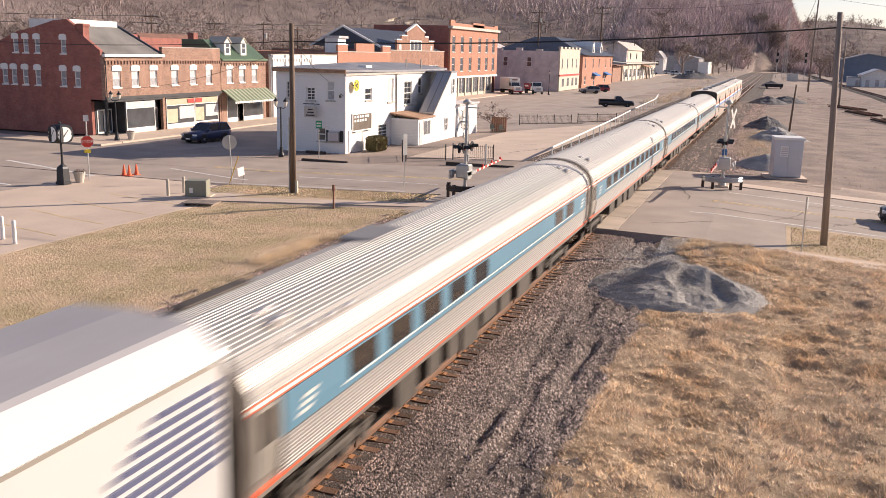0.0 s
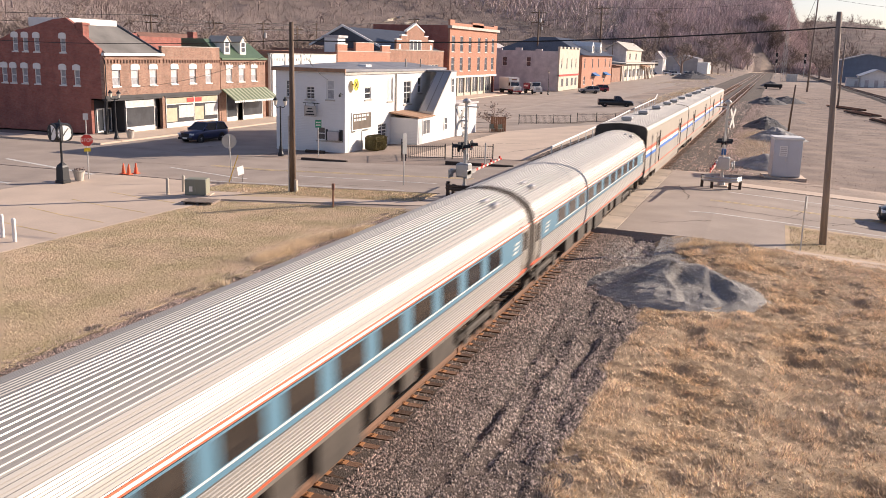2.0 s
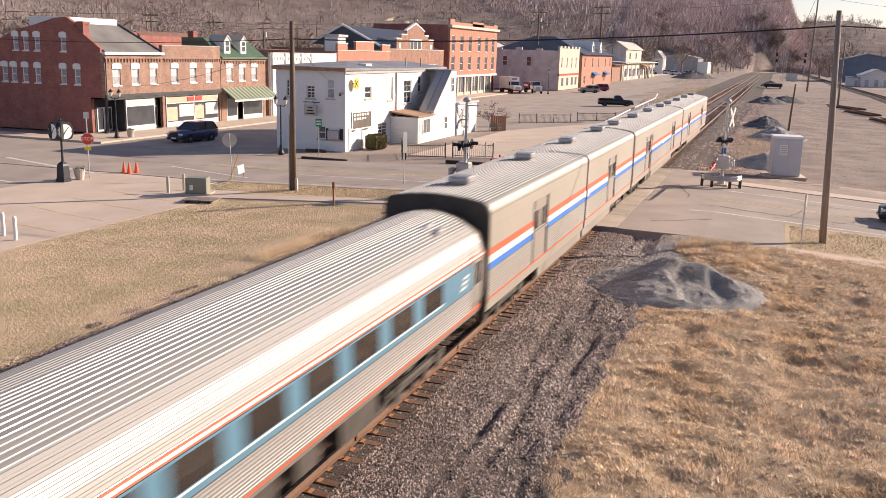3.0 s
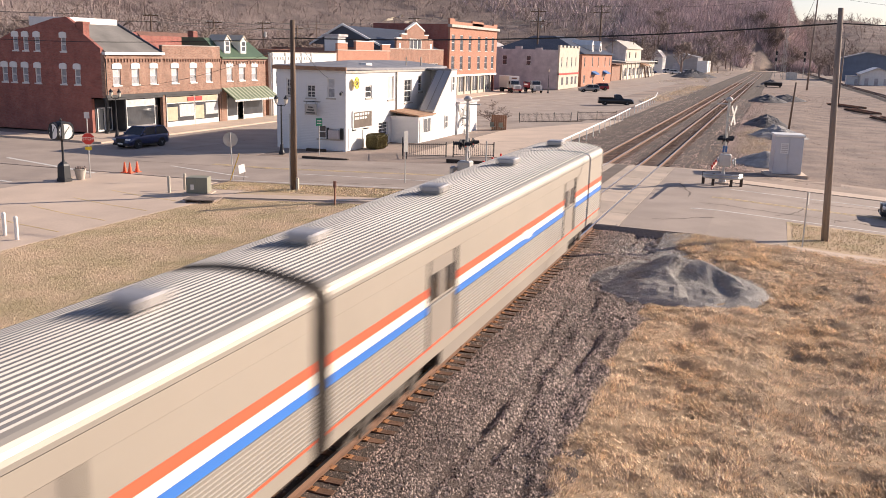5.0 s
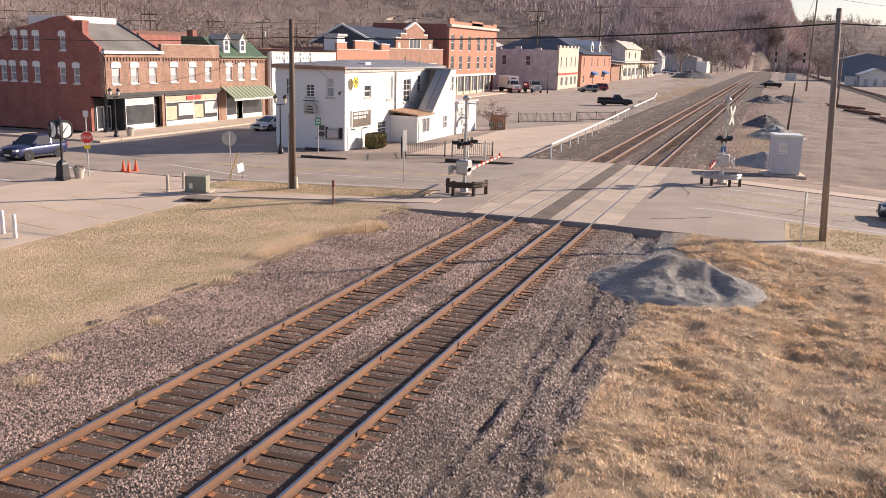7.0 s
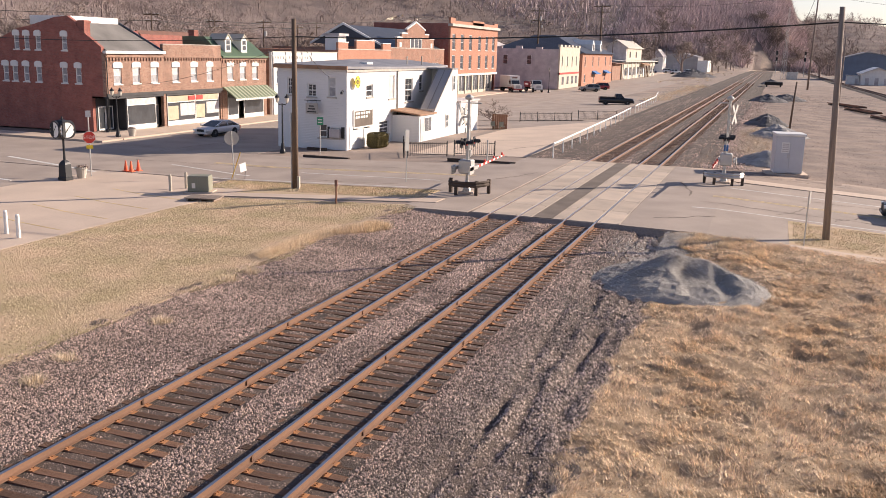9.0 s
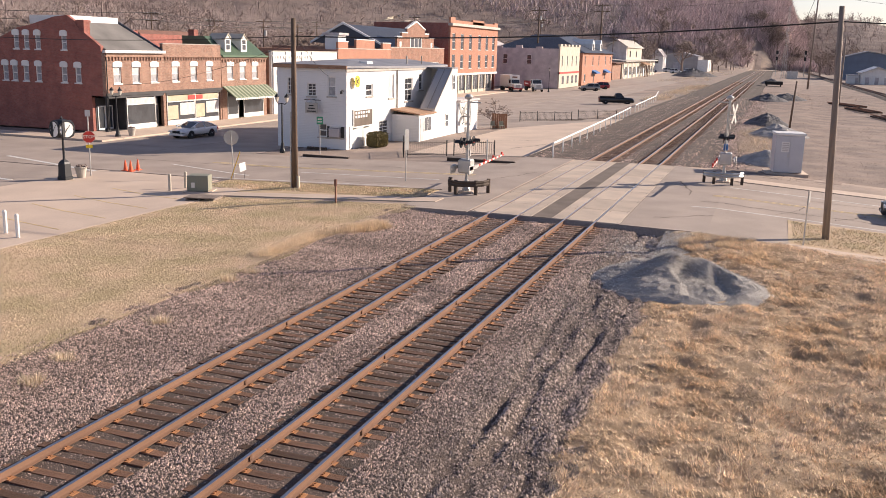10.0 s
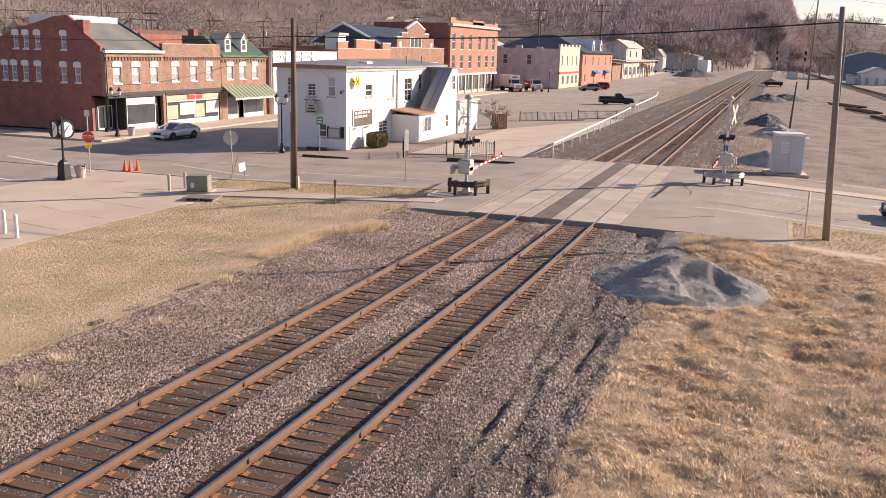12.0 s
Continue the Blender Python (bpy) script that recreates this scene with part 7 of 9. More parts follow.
def single_trees():
    """Trees near enough to be told apart: trunk, limbs and crown of twigs."""
    def tree(name, label, x, y, h, seed, spread=0.6, levels=5, z=None, width=1.2):
        v, f = tree_arrays(seed, h, levels, spread, 0.018 * h / 5, (3, 4))
        v[:, :2] *= width
        t = thing(name, label, "tree", group="bare trees", m=pose(x, y, gnd(x, y) if z is None else z))
        k = 20
        part("trunk", Mesh().lathe(0, 0, [(h * 0.03, -0.2), (h * 0.024, h * 0.1), (h * 0.02, h * 0.28)], 8), M_BARK, t)
        part("crown", fast_mesh("crown", v, f, [M_BARK]), [], t, "bare branching crown")
    tree("ornamental_tree", "small bare ornamental tree beside the lot", -22.6, 102.0, 4.4, 31, 0.72, 5, -0.5, 1.5)
    r = random.Random(9)
    for x, y, h in ((-58, 470, 26), (-42, 520, 24), (-70, 640, 26), (-34, 640, 22), (-95, 300, 20), (-105, 360, 22), (-88, 420, 20), (-72, 60, 13), (-80, 52, 15), (-100, 95, 15), (-78, 128, 13), (-88, 170, 16), (-98, 215, 17),
                    (-110, 260, 18), (38, 500, 20), (47, 520, 22), (58, 530, 22), (36, 570, 20), (66, 560, 22), (44, 610, 22), (55, 660, 24), (72, 640, 24), (40, 680, 22), (-90, 120, 15), (-70, 200, 13), (-86, 330, 19),
                    *[(r.uniform(-128, -84), r.uniform(110, 480), r.uniform(12, 19)) for _ in range(46)], *[(r.uniform(28, 90), r.uniform(480, 700), r.uniform(14, 22)) for _ in range(16)],
                    *[(r.uniform(-75, -22), r.uniform(560, 700), r.uniform(13, 20)) for _ in range(18)], *[(r.uniform(-12, 24), r.uniform(728, 746), r.uniform(15, 23)) for _ in range(16)],
                    *[(r.choice((-1, 1)) * r.uniform(9, 22) - 2, r.uniform(660, 722), r.uniform(9, 15)) for _ in range(12)]):
        tree("bare_tree", "tall bare winter tree behind the town", x, y, h * r.uniform(0.9, 1.1), r.randrange(1000), 0.55, 5, None, 1.3)


ballast_stones()
gravel_pile("limestone_mound", "grey crushed limestone heap with a dug-out hollow", 5.55, 33.6, -0.42, 3.4, 3.2, 1.05, M_GREYSTONE, True, 16000, 2)
for _n, (_x, _y, _rx, _h, _mt) in enumerate(((8.9, 106, 3.2, 1.35, M_MIDPILE), (7.6, 124, 2.8, 1.5, M_DARKPILE), (7.0, 194, 4.0, 1.5, M_DARKPILE), (10.6, 203, 4.0, 1.4, M_DARKPILE), (8.0, 78, 2.4, 1.1, M_MIDPILE), (-26, 410, 10, 3.2, M_DARKPILE),
                                            (6.5, 330, 3.6, 1.7, M_DARKPILE), (3.9, 70.5, 1.0, 0.3, M_DARKPILE))):
    gravel_pile("gravel_mound", "heap of crushed stone beside the track", _x, _y, gnd(_x, _y), _rx, _rx * 1.2, _h, _mt, False, 0, 10 + _n)
_q = np.column_stack([rng.normal(4.7, 1.2, 9000), rng.normal(39.0, 1.7, 9000)])
_q = _q[(_q[:, 1] < 42.2) & (_q[:, 0] > 2.0) & (_q[:, 0] < 7.2)]
scatter_stones("spilled_limestone", "pale crushed limestone spilled on the shoulder", np.column_stack([_q, [max(ballast_height(min(a, 5.4), b) + 0.02, gnd(max(a, 5.3), b) + 0.05 if a > 4.2 else -1.0) for a, b in _q]]), rng.uniform(0.015, 0.035, len(_q)), M_GREYSTONE)
_n = 22000
_x, _y = 5 + rng.uniform(size=_n) ** 1.3 * 28, 66 + rng.uniform(size=_n) ** 1.5 * 180
scatter_stones("yard_clods", "dark clods and stones on the yard dirt", np.column_stack([_x, _y, [gnd(max(a, 5.3), b) + 0.01 for a, b in zip(_x, _y)]]), rng.uniform(0.015, 0.04, _n) * (0.6 + _y / 180), M_YARD, 0.5)
grass()
woods()
scrub()
bluffs()
single_trees()


# ---- street furniture, signals, poles ----
M_SIGNAL = mat("galvanised_signal_metal", (0.55, 0.54, 0.52), 0.45, 0.5, 0.15, 0.8, 12)
M_CABINET = mat("pale_grey_cabinet", (0.55, 0.56, 0.60), 0.5, 0.2, 0.08, 1.5, 8)
M_RED = mat("red_reflective", (0.62, 0.05, 0.035), 0.45, vary=0.06)
M_ORANGE = mat("orange_cone", (0.85, 0.14, 0.05), 0.6, vary=0.06)
M_SIGNGREEN = mat("green_sign", (0.03, 0.28, 0.14), 0.5, vary=0.06)
M_UTILGREEN = mat("grey_green_box", (0.26, 0.26, 0.20), 0.6, 0.1, 0.12)
M_TIMBER = mat("dark_timber", (0.09, 0.065, 0.05), 0.9, vary=0.35, scale=0.6, fine=14, bump=0.5)
M_POT = mat("pale_planter", (0.52, 0.48, 0.42), 0.85, vary=0.15, scale=0.5, fine=14)
M_LAMPGLASS = mat("frosted_lamp_glass", (0.72, 0.66, 0.55), 0.35, vary=0.05)
M_WIRE = mat("black_cable", (0.02, 0.02, 0.022), 0.6, vary=0.1)
M_RUSTPOST = mat("rusty_post", (0.28, 0.14, 0.085), 0.8, vary=0.3)
M_STICK = mat("yellow_marker", (0.62, 0.40, 0.08), 0.6, vary=0.1)
M_CLOCKFACE = mat("clock_dial", (0.82, 0.81, 0.78), 0.4, vary=0.03)


def crossing_signal(x, y, z, facing, label):
    """Mast with bell, crossbuck, flashing lamps, gate mechanism and lowered striped arm. facing +1: arm points along +y."""
    s = thing("crossing_signal", label, "crossing signal", group="crossing signals", m=pose(x, y, z, 0, 0, 0 if facing > 0 else 180))
    part("foundation", Mesh().box(-0.45, 0.45, -0.45, 0.45, -0.1, 0.12, bevel=0.04), M_CONCRETE, s)
    part("mast", Mesh().tube([(0, 0, 0.1), (0, 0, 5.35)], 0.085, 12), M_SIGNAL, s, "galvanised steel mast")
    part("base_casting", Mesh().lathe(0, 0, [(0.26, 0.12), (0.24, 0.25), (0.14, 0.55), (0.12, 0.75)], 10), M_SIGNAL, s)
    part("bell", Mesh().lathe(0, 0, [(0.05, 5.3), (0.22, 5.36), (0.24, 5.46), (0.14, 5.58), (0.03, 5.62)], 16), M_SIGNAL, s, "grey warning bell")
    part("top_arm", Mesh().tube([(-0.1, 0.0, 5.15), (0.75, 0.0, 5.15)], 0.04, 6), M_SIGNAL, s)
    buck = part("crossbuck", Mesh().box(-0.7, 0.7, -0.02, 0.0, -0.11, 0.11), M_WHITELINE, s, "white crossbuck blade", m=pose(-0.36, 0.0, 4.45, 0, 0, 71) @ pose(0, 0, 0, 0, 58, 0))
    part("crossbuck_blade", Mesh().box(-0.7, 0.7, -0.03, -0.02, -0.11, 0.11), M_WHITELINE, buck, m=pose(0, 0, 0, 0, -116, 0))
    part("crossbuck_bracket", Mesh().box(-0.36, 0.1, -0.03, 0.03, 4.3, 4.4).box(-0.16, 0.1, -0.03, 0.03, 3.9, 4.0), M_SIGNAL, s)
    part("plaque", Mesh().box(-0.16, -0.14, -0.16, 0.16, 3.45, 3.75), M_WHITELINE, s)
    part("lamp_bar", Mesh().tube([(0, -0.75, 2.95), (0, 0.75, 2.95)], 0.04, 8), M_IRON, s)
    for lx in (-0.68, 0.68):
        for d in (-1, 1):
            lamp = part("flashing_lamp", Mesh().disc((d * 0.14, lx, 2.92), (1, 0, 0), 0.30, 0.03, 20).tube([(d * 0.15, lx, 2.92), (d * 0.02, lx, 2.92)], [0.16, 0.10], 12), M_IRON, s, "black flashing lamp head")
            part("lens", Mesh().disc((d * 0.165, lx, 2.92), (1, 0, 0), 0.12, 0.02, 14), M_RED, lamp)
            hood = Mesh().loft([[(d * yy, lx + 0.16 * math.cos(radians(a)), 2.92 + 0.16 * math.sin(radians(a))) for a in range(-10, 191, 25)] for yy in (0.16, 0.48)], caps=False, closed=False)
            part("hood", hood, M_IRON, lamp)
    part("control_box", Mesh().box(-0.14, 0.14, 0.1, 0.26, 2.1, 2.5, bevel=0.02), M_BLUEAWN if facing < 0 else M_SIGNAL, s)
    part("gate_mechanism", Mesh().box(-0.42, 0.32, -0.34, 0.34, 1.15, 1.95, bevel=0.07), M_SIGNAL, s, "silver gate mechanism housing")
    part("counterweight", Mesh().box(-0.70, -0.62, -0.85, -0.15, 1.15, 1.65, bevel=0.04).box(0.36, 0.44, -0.85, -0.15, 1.15, 1.65, bevel=0.04), M_SIGNAL, s)
    part("arm_bracket", Mesh().box(0.34, 0.44, -0.8, 0.7, 1.38, 1.58).box(-0.62, -0.52, -0.8, 0.6, 1.38, 1.58), M_SIGNAL, s)
    for k in range(14):
        a = 0.5 + k * 0.4
        part("arm_band", Mesh().box(0.37, 0.41, a, a + 0.4, 1.43 + k * 0.012, 1.57 + k * 0.012 - 0.004 * k), M_RED if k % 2 else M_WHITESTRIPE, s)
    for k in range(3):
        part("arm_lamp", Mesh().box(0.34, 0.44, 2.0 + k * 1.8, 2.12 + k * 1.8, 1.6 + k * 0.04, 1.76 + k * 0.04, bevel=0.02), M_RED, s)
    part("ladder_rung", Mesh().tube([(0.0, 0.12, 1.95), (0.0, 0.12, 5.1)], 0.02, 6).tube([(-0.0, 0.36, 1.95), (-0.0, 0.36, 5.1)], 0.02, 6), M_SIGNAL, s, "mast ladder")
    for k in range(8):
        part("ladder_rung", Mesh().tube([(0, 0.12, 2.2 + k * 0.36), (0, 0.36, 2.2 + k * 0.36)], 0.015, 5), M_SIGNAL, s)
    return s


def guard_rail(name, label, pts, material, z):
    """Curved W-beam on short posts round a signal."""
    g = thing(name, label, "guard rail")
    prof = [(0.0, 0.78), (0.05, 0.72), (0.0, 0.64), (0.05, 0.56), (0.0, 0.48), (0.04, 0.46), (0.09, 0.56), (0.04, 0.64), (0.09, 0.72), (0.04, 0.80)]
    rings = []
    for i, p in enumerate(pts):
        a, b = Vector(pts[max(i - 1, 0)]), Vector(pts[min(i + 1, len(pts) - 1)])
        d = (b - a).normalized()
        n = Vector((d.y, -d.x))
        rings.append([(p[0] + n.x * o, p[1] + n.y * o, z + h) for o, h in prof])
    part("beam", Mesh().loft(rings), material, g)
    for i in range(0, len(pts), 2):
        x, y = pts[i]
        part("post", Mesh().box(x - 0.09, x + 0.09, y - 0.09 + 0.12, y + 0.09 + 0.12, z - 0.1, z + 0.82), M_TIMBER, g)
    return g


def utility_pole(x, y, z, h, r, lean=(0, 0), arms=(), material=None, transformer=False, label="tall weathered wooden utility pole"):
    p = thing("utility_pole", label, "utility pole", group="utility poles", m=pose(x, y, z))
    part("pole", Mesh().tube([(0, 0, -0.3), (lean[0] * 0.5, lean[1] * 0.5, h * 0.5), (lean[0], lean[1], h)], [r, r * 0.85, r * 0.68], 10), material or M_WOODPOLE, p, smooth=True)
    for dz, half, ang in arms:
        c, s = math.cos(radians(ang)), math.sin(radians(ang))
        k = (h - dz) / h
        ox, oy = lean[0] * k, lean[1] * k
        part("crossarm", Mesh().tube([(ox - half * c, oy - half * s, h - dz), (ox + half * c, oy + half * s, h - dz)], 0.06 + 0.03 * half, 4), material or M_WOODPOLE, p)
        for q in (-0.9, -0.45, 0.45, 0.9):
            part("insulator", Mesh().lathe(ox + q * half * c, oy + q * half * s, [(0.05, h - dz + 0.05), (0.09, h - dz + 0.1), (0.09, h - dz + 0.18), (0.03, h - dz + 0.26)], 8), M_SIGNAL, p)
    if transformer:
        part("transformer", Mesh().lathe(0.5, 0, [(0.28, h - 3.4), (0.30, h - 3.3), (0.30, h - 2.4), (0.2, h - 2.3)], 12), M_SIGNAL, p)
    return p


def cable(a, b, sag, r, label="thin black overhead utility wire", group="overhead wires"):
    a, b = Vector(a), Vector(b)
    pts = [a.lerp(b, k / 16) - Vector((0, 0, 4 * sag * (k / 16) * (1 - k / 16))) for k in range(17)]
    return thing("overhead_wire", label, "wire", group=group, mesh=Mesh().tube(pts, r, 5), mats=M_WIRE)


def street_lamp(x, y, z, h, double=True, label="black cast-iron street lamp with two lanterns"):
    p = thing("street_lamp", label, "street lamp", group="street lamps", m=pose(x, y, z))
    part("base", Mesh().lathe(0, 0, [(0.24, 0), (0.24, 0.15), (0.16, 0.35), (0.12, 0.8)], 12), M_IRON, p)
    part("post", Mesh().tube([(0, 0, 0.8), (0, 0, h - 0.75)], [0.075, 0.05], 10), M_IRON, p)
    offs = ((-0.45, 0), (0.45, 0)) if double else ((0, 0),)
    if double:
        part("arm", Mesh().tube([(-0.45, 0, h - 0.68), (-0.3, 0, h - 0.85), (0, 0, h - 0.8), (0.3, 0, h - 0.85), (0.45, 0, h - 0.68)], 0.035, 8), M_IRON, p)
    for ox, oy in offs:
        l = part("lantern", Mesh().lathe(ox, oy, [(0.06, h - 0.70), (0.11, h - 0.64), (0.17, h - 0.30)], 8), M_LAMPGLASS, p, "frosted lantern")
        part("lantern_cap", Mesh().lathe(ox, oy, [(0.21, h - 0.30), (0.20, h - 0.24), (0.07, h - 0.08), (0.02, h + 0.02)], 8), M_IRON, l)
    return p


def street_clock():
    c = thing("street_clock", "dark cast-iron street clock with round white dials", "clock", m=pose(-32.75, 44.25, -0.5))
    part("base", Mesh().box(-0.32, 0.32, -0.32, 0.32, 0, 0.22, bevel=0.03).loft([[(sx * k, sy * k, z) for sx, sy in ((-1, -1), (1, -1), (1, 1), (-1, 1))] for k, z in ((0.28, 0.22), (0.25, 1.0), (0.20, 1.12), (0.10, 1.25))]), M_IRON, c, "panelled iron base")
    part("post", Mesh().lathe(0, 0, [(0.10, 1.2), (0.075, 1.4), (0.065, 2.55), (0.12, 2.7)], 12), M_IRON, c)
    part("head", Mesh().box(-0.47, 0.47, -0.47, 0.47, 2.6, 3.7, bevel=0.14), M_IRON, c, "dark four-sided clock head")
    part("crest", Mesh().loft([[(sx * k, sy * k, z) for sx, sy in ((-1, -1), (1, -1), (1, 1), (-1, 1))] for k, z in ((0.36, 3.58), (0.22, 3.72), (0.08, 3.76))]).lathe(0, 0, [(0.06, 3.74), (0.07, 3.82), (0.02, 3.96)], 8), M_IRON, c)
    for ang in (0, 90, 180, 270):
        d = part("dial", Mesh().disc((0, -0.5, 3.15), (0, 1, 0), 0.51, 0.05, 28), M_CLOCKFACE, c, "white clock dial", m=pose(0, 0, 0, 0, 0, ang + 73))
        part("dial_rim", Mesh().loft([[(r * math.cos(2 * math.pi * k / 28), yy, 3.15 + r * math.sin(2 * math.pi * k / 28)) for k in range(28)] for r, yy in ((0.53, -0.40), (0.54, -0.54), (0.465, -0.54), (0.46, -0.49))]), M_IRON, d)
        for a, ln, w in ((40, 0.28, 0.018), (215, 0.2, 0.026)):
            part("clock_hand", Mesh().box(-w, w, -0.545, -0.535, -0.03, ln * 1.3), M_BLACKPAINT, d, m=pose(0, 0, 3.15, 0, a, 0))
        for k in range(12):
            part("hour_mark", Mesh().box(-0.018, 0.018, -0.506, -0.501, 0.34, 0.43), M_BLACKPAINT, d, m=pose(0, 0, 3.15, 0, 30 * k, 0))
    return c


def small_things():
    street_clock()
    # stop sign with a small street plate above
    s = thing("stop_sign", "red octagonal stop sign on steel post", "traffic sign", m=pose(-32.64, 46.4, -0.5, 0, 0, 43))
    part("post", Mesh().tube([(0, 0, 0), (0, 0, 4.2)], 0.04, 8), M_SIGNAL, s)
    oc = [(0.41 * math.cos(radians(22.5 + 45 * k)), 0.41 * math.sin(radians(22.5 + 45 * k))) for k in range(8)]
    pl = part("sign_plate", Mesh().loft([[(a, y, 2.5 + b) for a, b in oc] for y in (-0.05, -0.07)]), M_WHITESTRIPE, s, "white-edged octagonal plate")
    part("sign_face", Mesh().loft([[(a * 0.94, y, 2.5 + b * 0.94) for a, b in oc] for y in (-0.071, -0.075)]), M_RED, pl, "red sign face")
    lettering("sign_letters", "STOP", 0.30, pose(0, -0.078, 2.5, 90, 0, 0), pl, M_WHITESTRIPE, 0.003, "white word STOP")
    part("supplement_plate", Mesh().box(-0.2, 0.2, -0.07, -0.05, 1.78, 2.0), M_YELLOW, s, "yellow plate")
    part("upper_plate", Mesh().box(-0.16, 0.16, -0.07, -0.05, 3.8, 4.2), M_CURTAIN, s)
    for x, y in ((-32.37, 49.41), (-31.9, 49.36), (-31.86, 50.05)):
        c = thing("traffic_cone", "bright orange traffic cone on the street", "traffic cone", group="traffic cones", m=pose(x, y, -0.51))
        part("cone_base", Mesh().box(-0.2, 0.2, -0.2, 0.2, 0, 0.05, bevel=0.015), M_ORANGE, c)
        part("cone_body", Mesh().lathe(0, 0, [(0.15, 0.05), (0.035, 0.72), (0.02, 0.73)], 16), M_ORANGE, c)
    for x, y, k in ((-32.57, 45.45, 1.0), (-46.8, 68.0, 1.0)):
        p = thing("planter", "pale tapered planter pot with dry plants", "planter", group="planters", m=pose(x, y, -0.5 if k and x > -40 else -0.38))
        part("pot", Mesh().lathe(0, 0, [(0.24, 0), (0.36, 0.6), (0.40, 0.62), (0.40, 0.7), (0.33, 0.7), (0.3, 0.6)], 16), M_POT, p)
        v = rng.normal(0, 0.16, (60, 3)) * np.array([1, 1, 0.25]) + np.array([0, 0, 0.72])
        me = Mesh()
        for q in v:
            me.box(q[0] - 0.03, q[0] + 0.03, q[1] - 0.03, q[1] + 0.03, q[2] - 0.03, q[2] + 0.03)
        part("dry_plants", me, M_BARK, p, "dry brown plants")
    # utility box with pad and bollards
    b = thing("utility_box", "grey-green pad-mounted utility box on concrete", "utility box", m=pose(-22.6, 43.9, -0.44, 0, 0, 20))
    part("pad", Mesh().box(-0.8, 0.8, -0.75, 0.75, -0.2, 0.08, bevel=0.02), M_CONCRETE, b)
    part("cabinet", Mesh().box(-0.6, 0.6, -0.5, 0.5, 0.08, 1.0, bevel=0.03), M_UTILGREEN, b)
    part("cabinet_door", Mesh().box(-0.56, 0.0, -0.52, -0.5, 0.14, 0.95), M_UTILGREEN, b)
    part("notice", Mesh().box(-0.35, -0.15, -0.53, -0.52, 0.3, 0.6), M_WHITESTRIPE, b, "white notice")
    for x, y, h, mt, lb in ((-24.45, 43.58, 1.0, M_CREAM, "cream steel bollard by the utility box"), (-24.3, 44.9, 1.0, M_CREAM, "cream steel bollard by the utility box"), (-23.12, 30.1, 1.05, M_WHITE, "white bollard beside the lawn"), (-21.8, 29.47, 1.05, M_WHITE, "white bollard beside the lawn")):
        thing("bollard", lb, "bollard", group="bollards", m=pose(x, y, hump(x)), mesh=Mesh().lathe(0, 0, [(0.09, -0.1), (0.09, h - 0.06), (0.06, h), (0.02, h + 0.01)], 12), mats=mt)
    p = thing("slab_stack", "low wooden slab lying on the lawn edge", "pallet", m=pose(-20.6, 41.4, -0.40, 0, 0, 12))
    for k in range(4):
        part("slab", Mesh().box(-0.9, 0.9, -0.62 + k * 0.31, -0.34 + k * 0.31, 0.16, 0.21), M_GREYPOLE, p)
    for k in (-0.75, 0.0, 0.75):
        part("runner", Mesh().box(k - 0.05, k + 0.05, -0.6, 0.6, -0.0, 0.16), M_GREYPOLE, p)
    r = thing("round_sign", "round grey sign seen from behind on a bent post", "traffic sign", m=pose(-24.32, 49.9, -0.48, 0, 0, 38))
    part("post", Mesh().tube([(0.12, 0, 0), (-0.02, 0, 3.05)], 0.035, 8), M_SIGNAL, r)
    part("disc", Mesh().disc((0.0, 0.05, 2.6), (0, 1, 0), 0.47, 0.02, 30), M_SIGNAL, r, "round aluminium sign plate")
    r = thing("marker_stick", "leaning yellow marker stick", "marker", m=pose(-24.2, 49.6, -0.48))
    part("stick", Mesh().tube([(0, 0, 0), (0.55, 0.25, 1.75)], 0.035, 6), M_STICK, r)
    r = thing("yard_sign", "small white board on a wire stake", "sign", m=pose(-23.4, 49.9, -0.46, 0, 0, 75))
    part("board", Mesh().box(-0.27, 0.27, -0.01, 0.01, 0.5, 1.05), M_WHITE, r, m=pose(0, 0, 0, 0, -10, 0))
    part("stake", Mesh().tube([(0, 0, 0), (0.08, 0, 0.55)], 0.012, 5), M_IRON, r)
    for x, y, h, w, ph, ang, lb, mt in ((-12.97, 52.0, 3.25, 0.32, 1.3, 62, "grey upright sign on steel post", M_SIGNAL), (10.22, 42.84, 2.5, 0.2, 0.55, 70, "narrow sign on steel post", M_SIGNAL), (-26.02, 65.3, 3.0, 0.5, 0.62, 30, "green street name sign on post", M_SIGNGREEN)):
        s = thing("sign_post", lb, "sign", group="sign posts", m=pose(x, y, hump(x), 0, 0, ang))
        part("post", Mesh().tube([(0, 0, 0), (0, 0, h)], 0.035, 8), M_SIGNAL, s)
        pl = part("sign_plate", Mesh().box(-w / 2, w / 2, -0.06, -0.04, h - ph, h), mt, s)
        if mt is M_SIGNGREEN:
            for k in range(2):
                part("sign_bar", Mesh().box(-0.18, 0.18, -0.068, -0.06, h - 0.25 - k * 0.22, h - 0.15 - k * 0.22), M_WHITESTRIPE, pl)
    p = thing("marker_post", "rusty marker post with orange cap", "marker", m=pose(-13.08, 42.5, -0.16))
    part("post", Mesh().box(-0.04, 0.04, -0.03, 0.03, 0, 1.2), M_RUSTPOST, p)
    part("cap", Mesh().box(-0.07, 0.07, -0.045, 0.045, 0.95, 1.3), M_REDROOF, p, "dull orange cap")
    p = thing("gate_post", "plain steel post beside the lot", "post", m=pose(-11.27, 63.6, -0.1), mesh=Mesh().tube([(0, 0, -0.1), (0, 0, 1.7)], 0.06, 8), mats=M_SIGNAL)
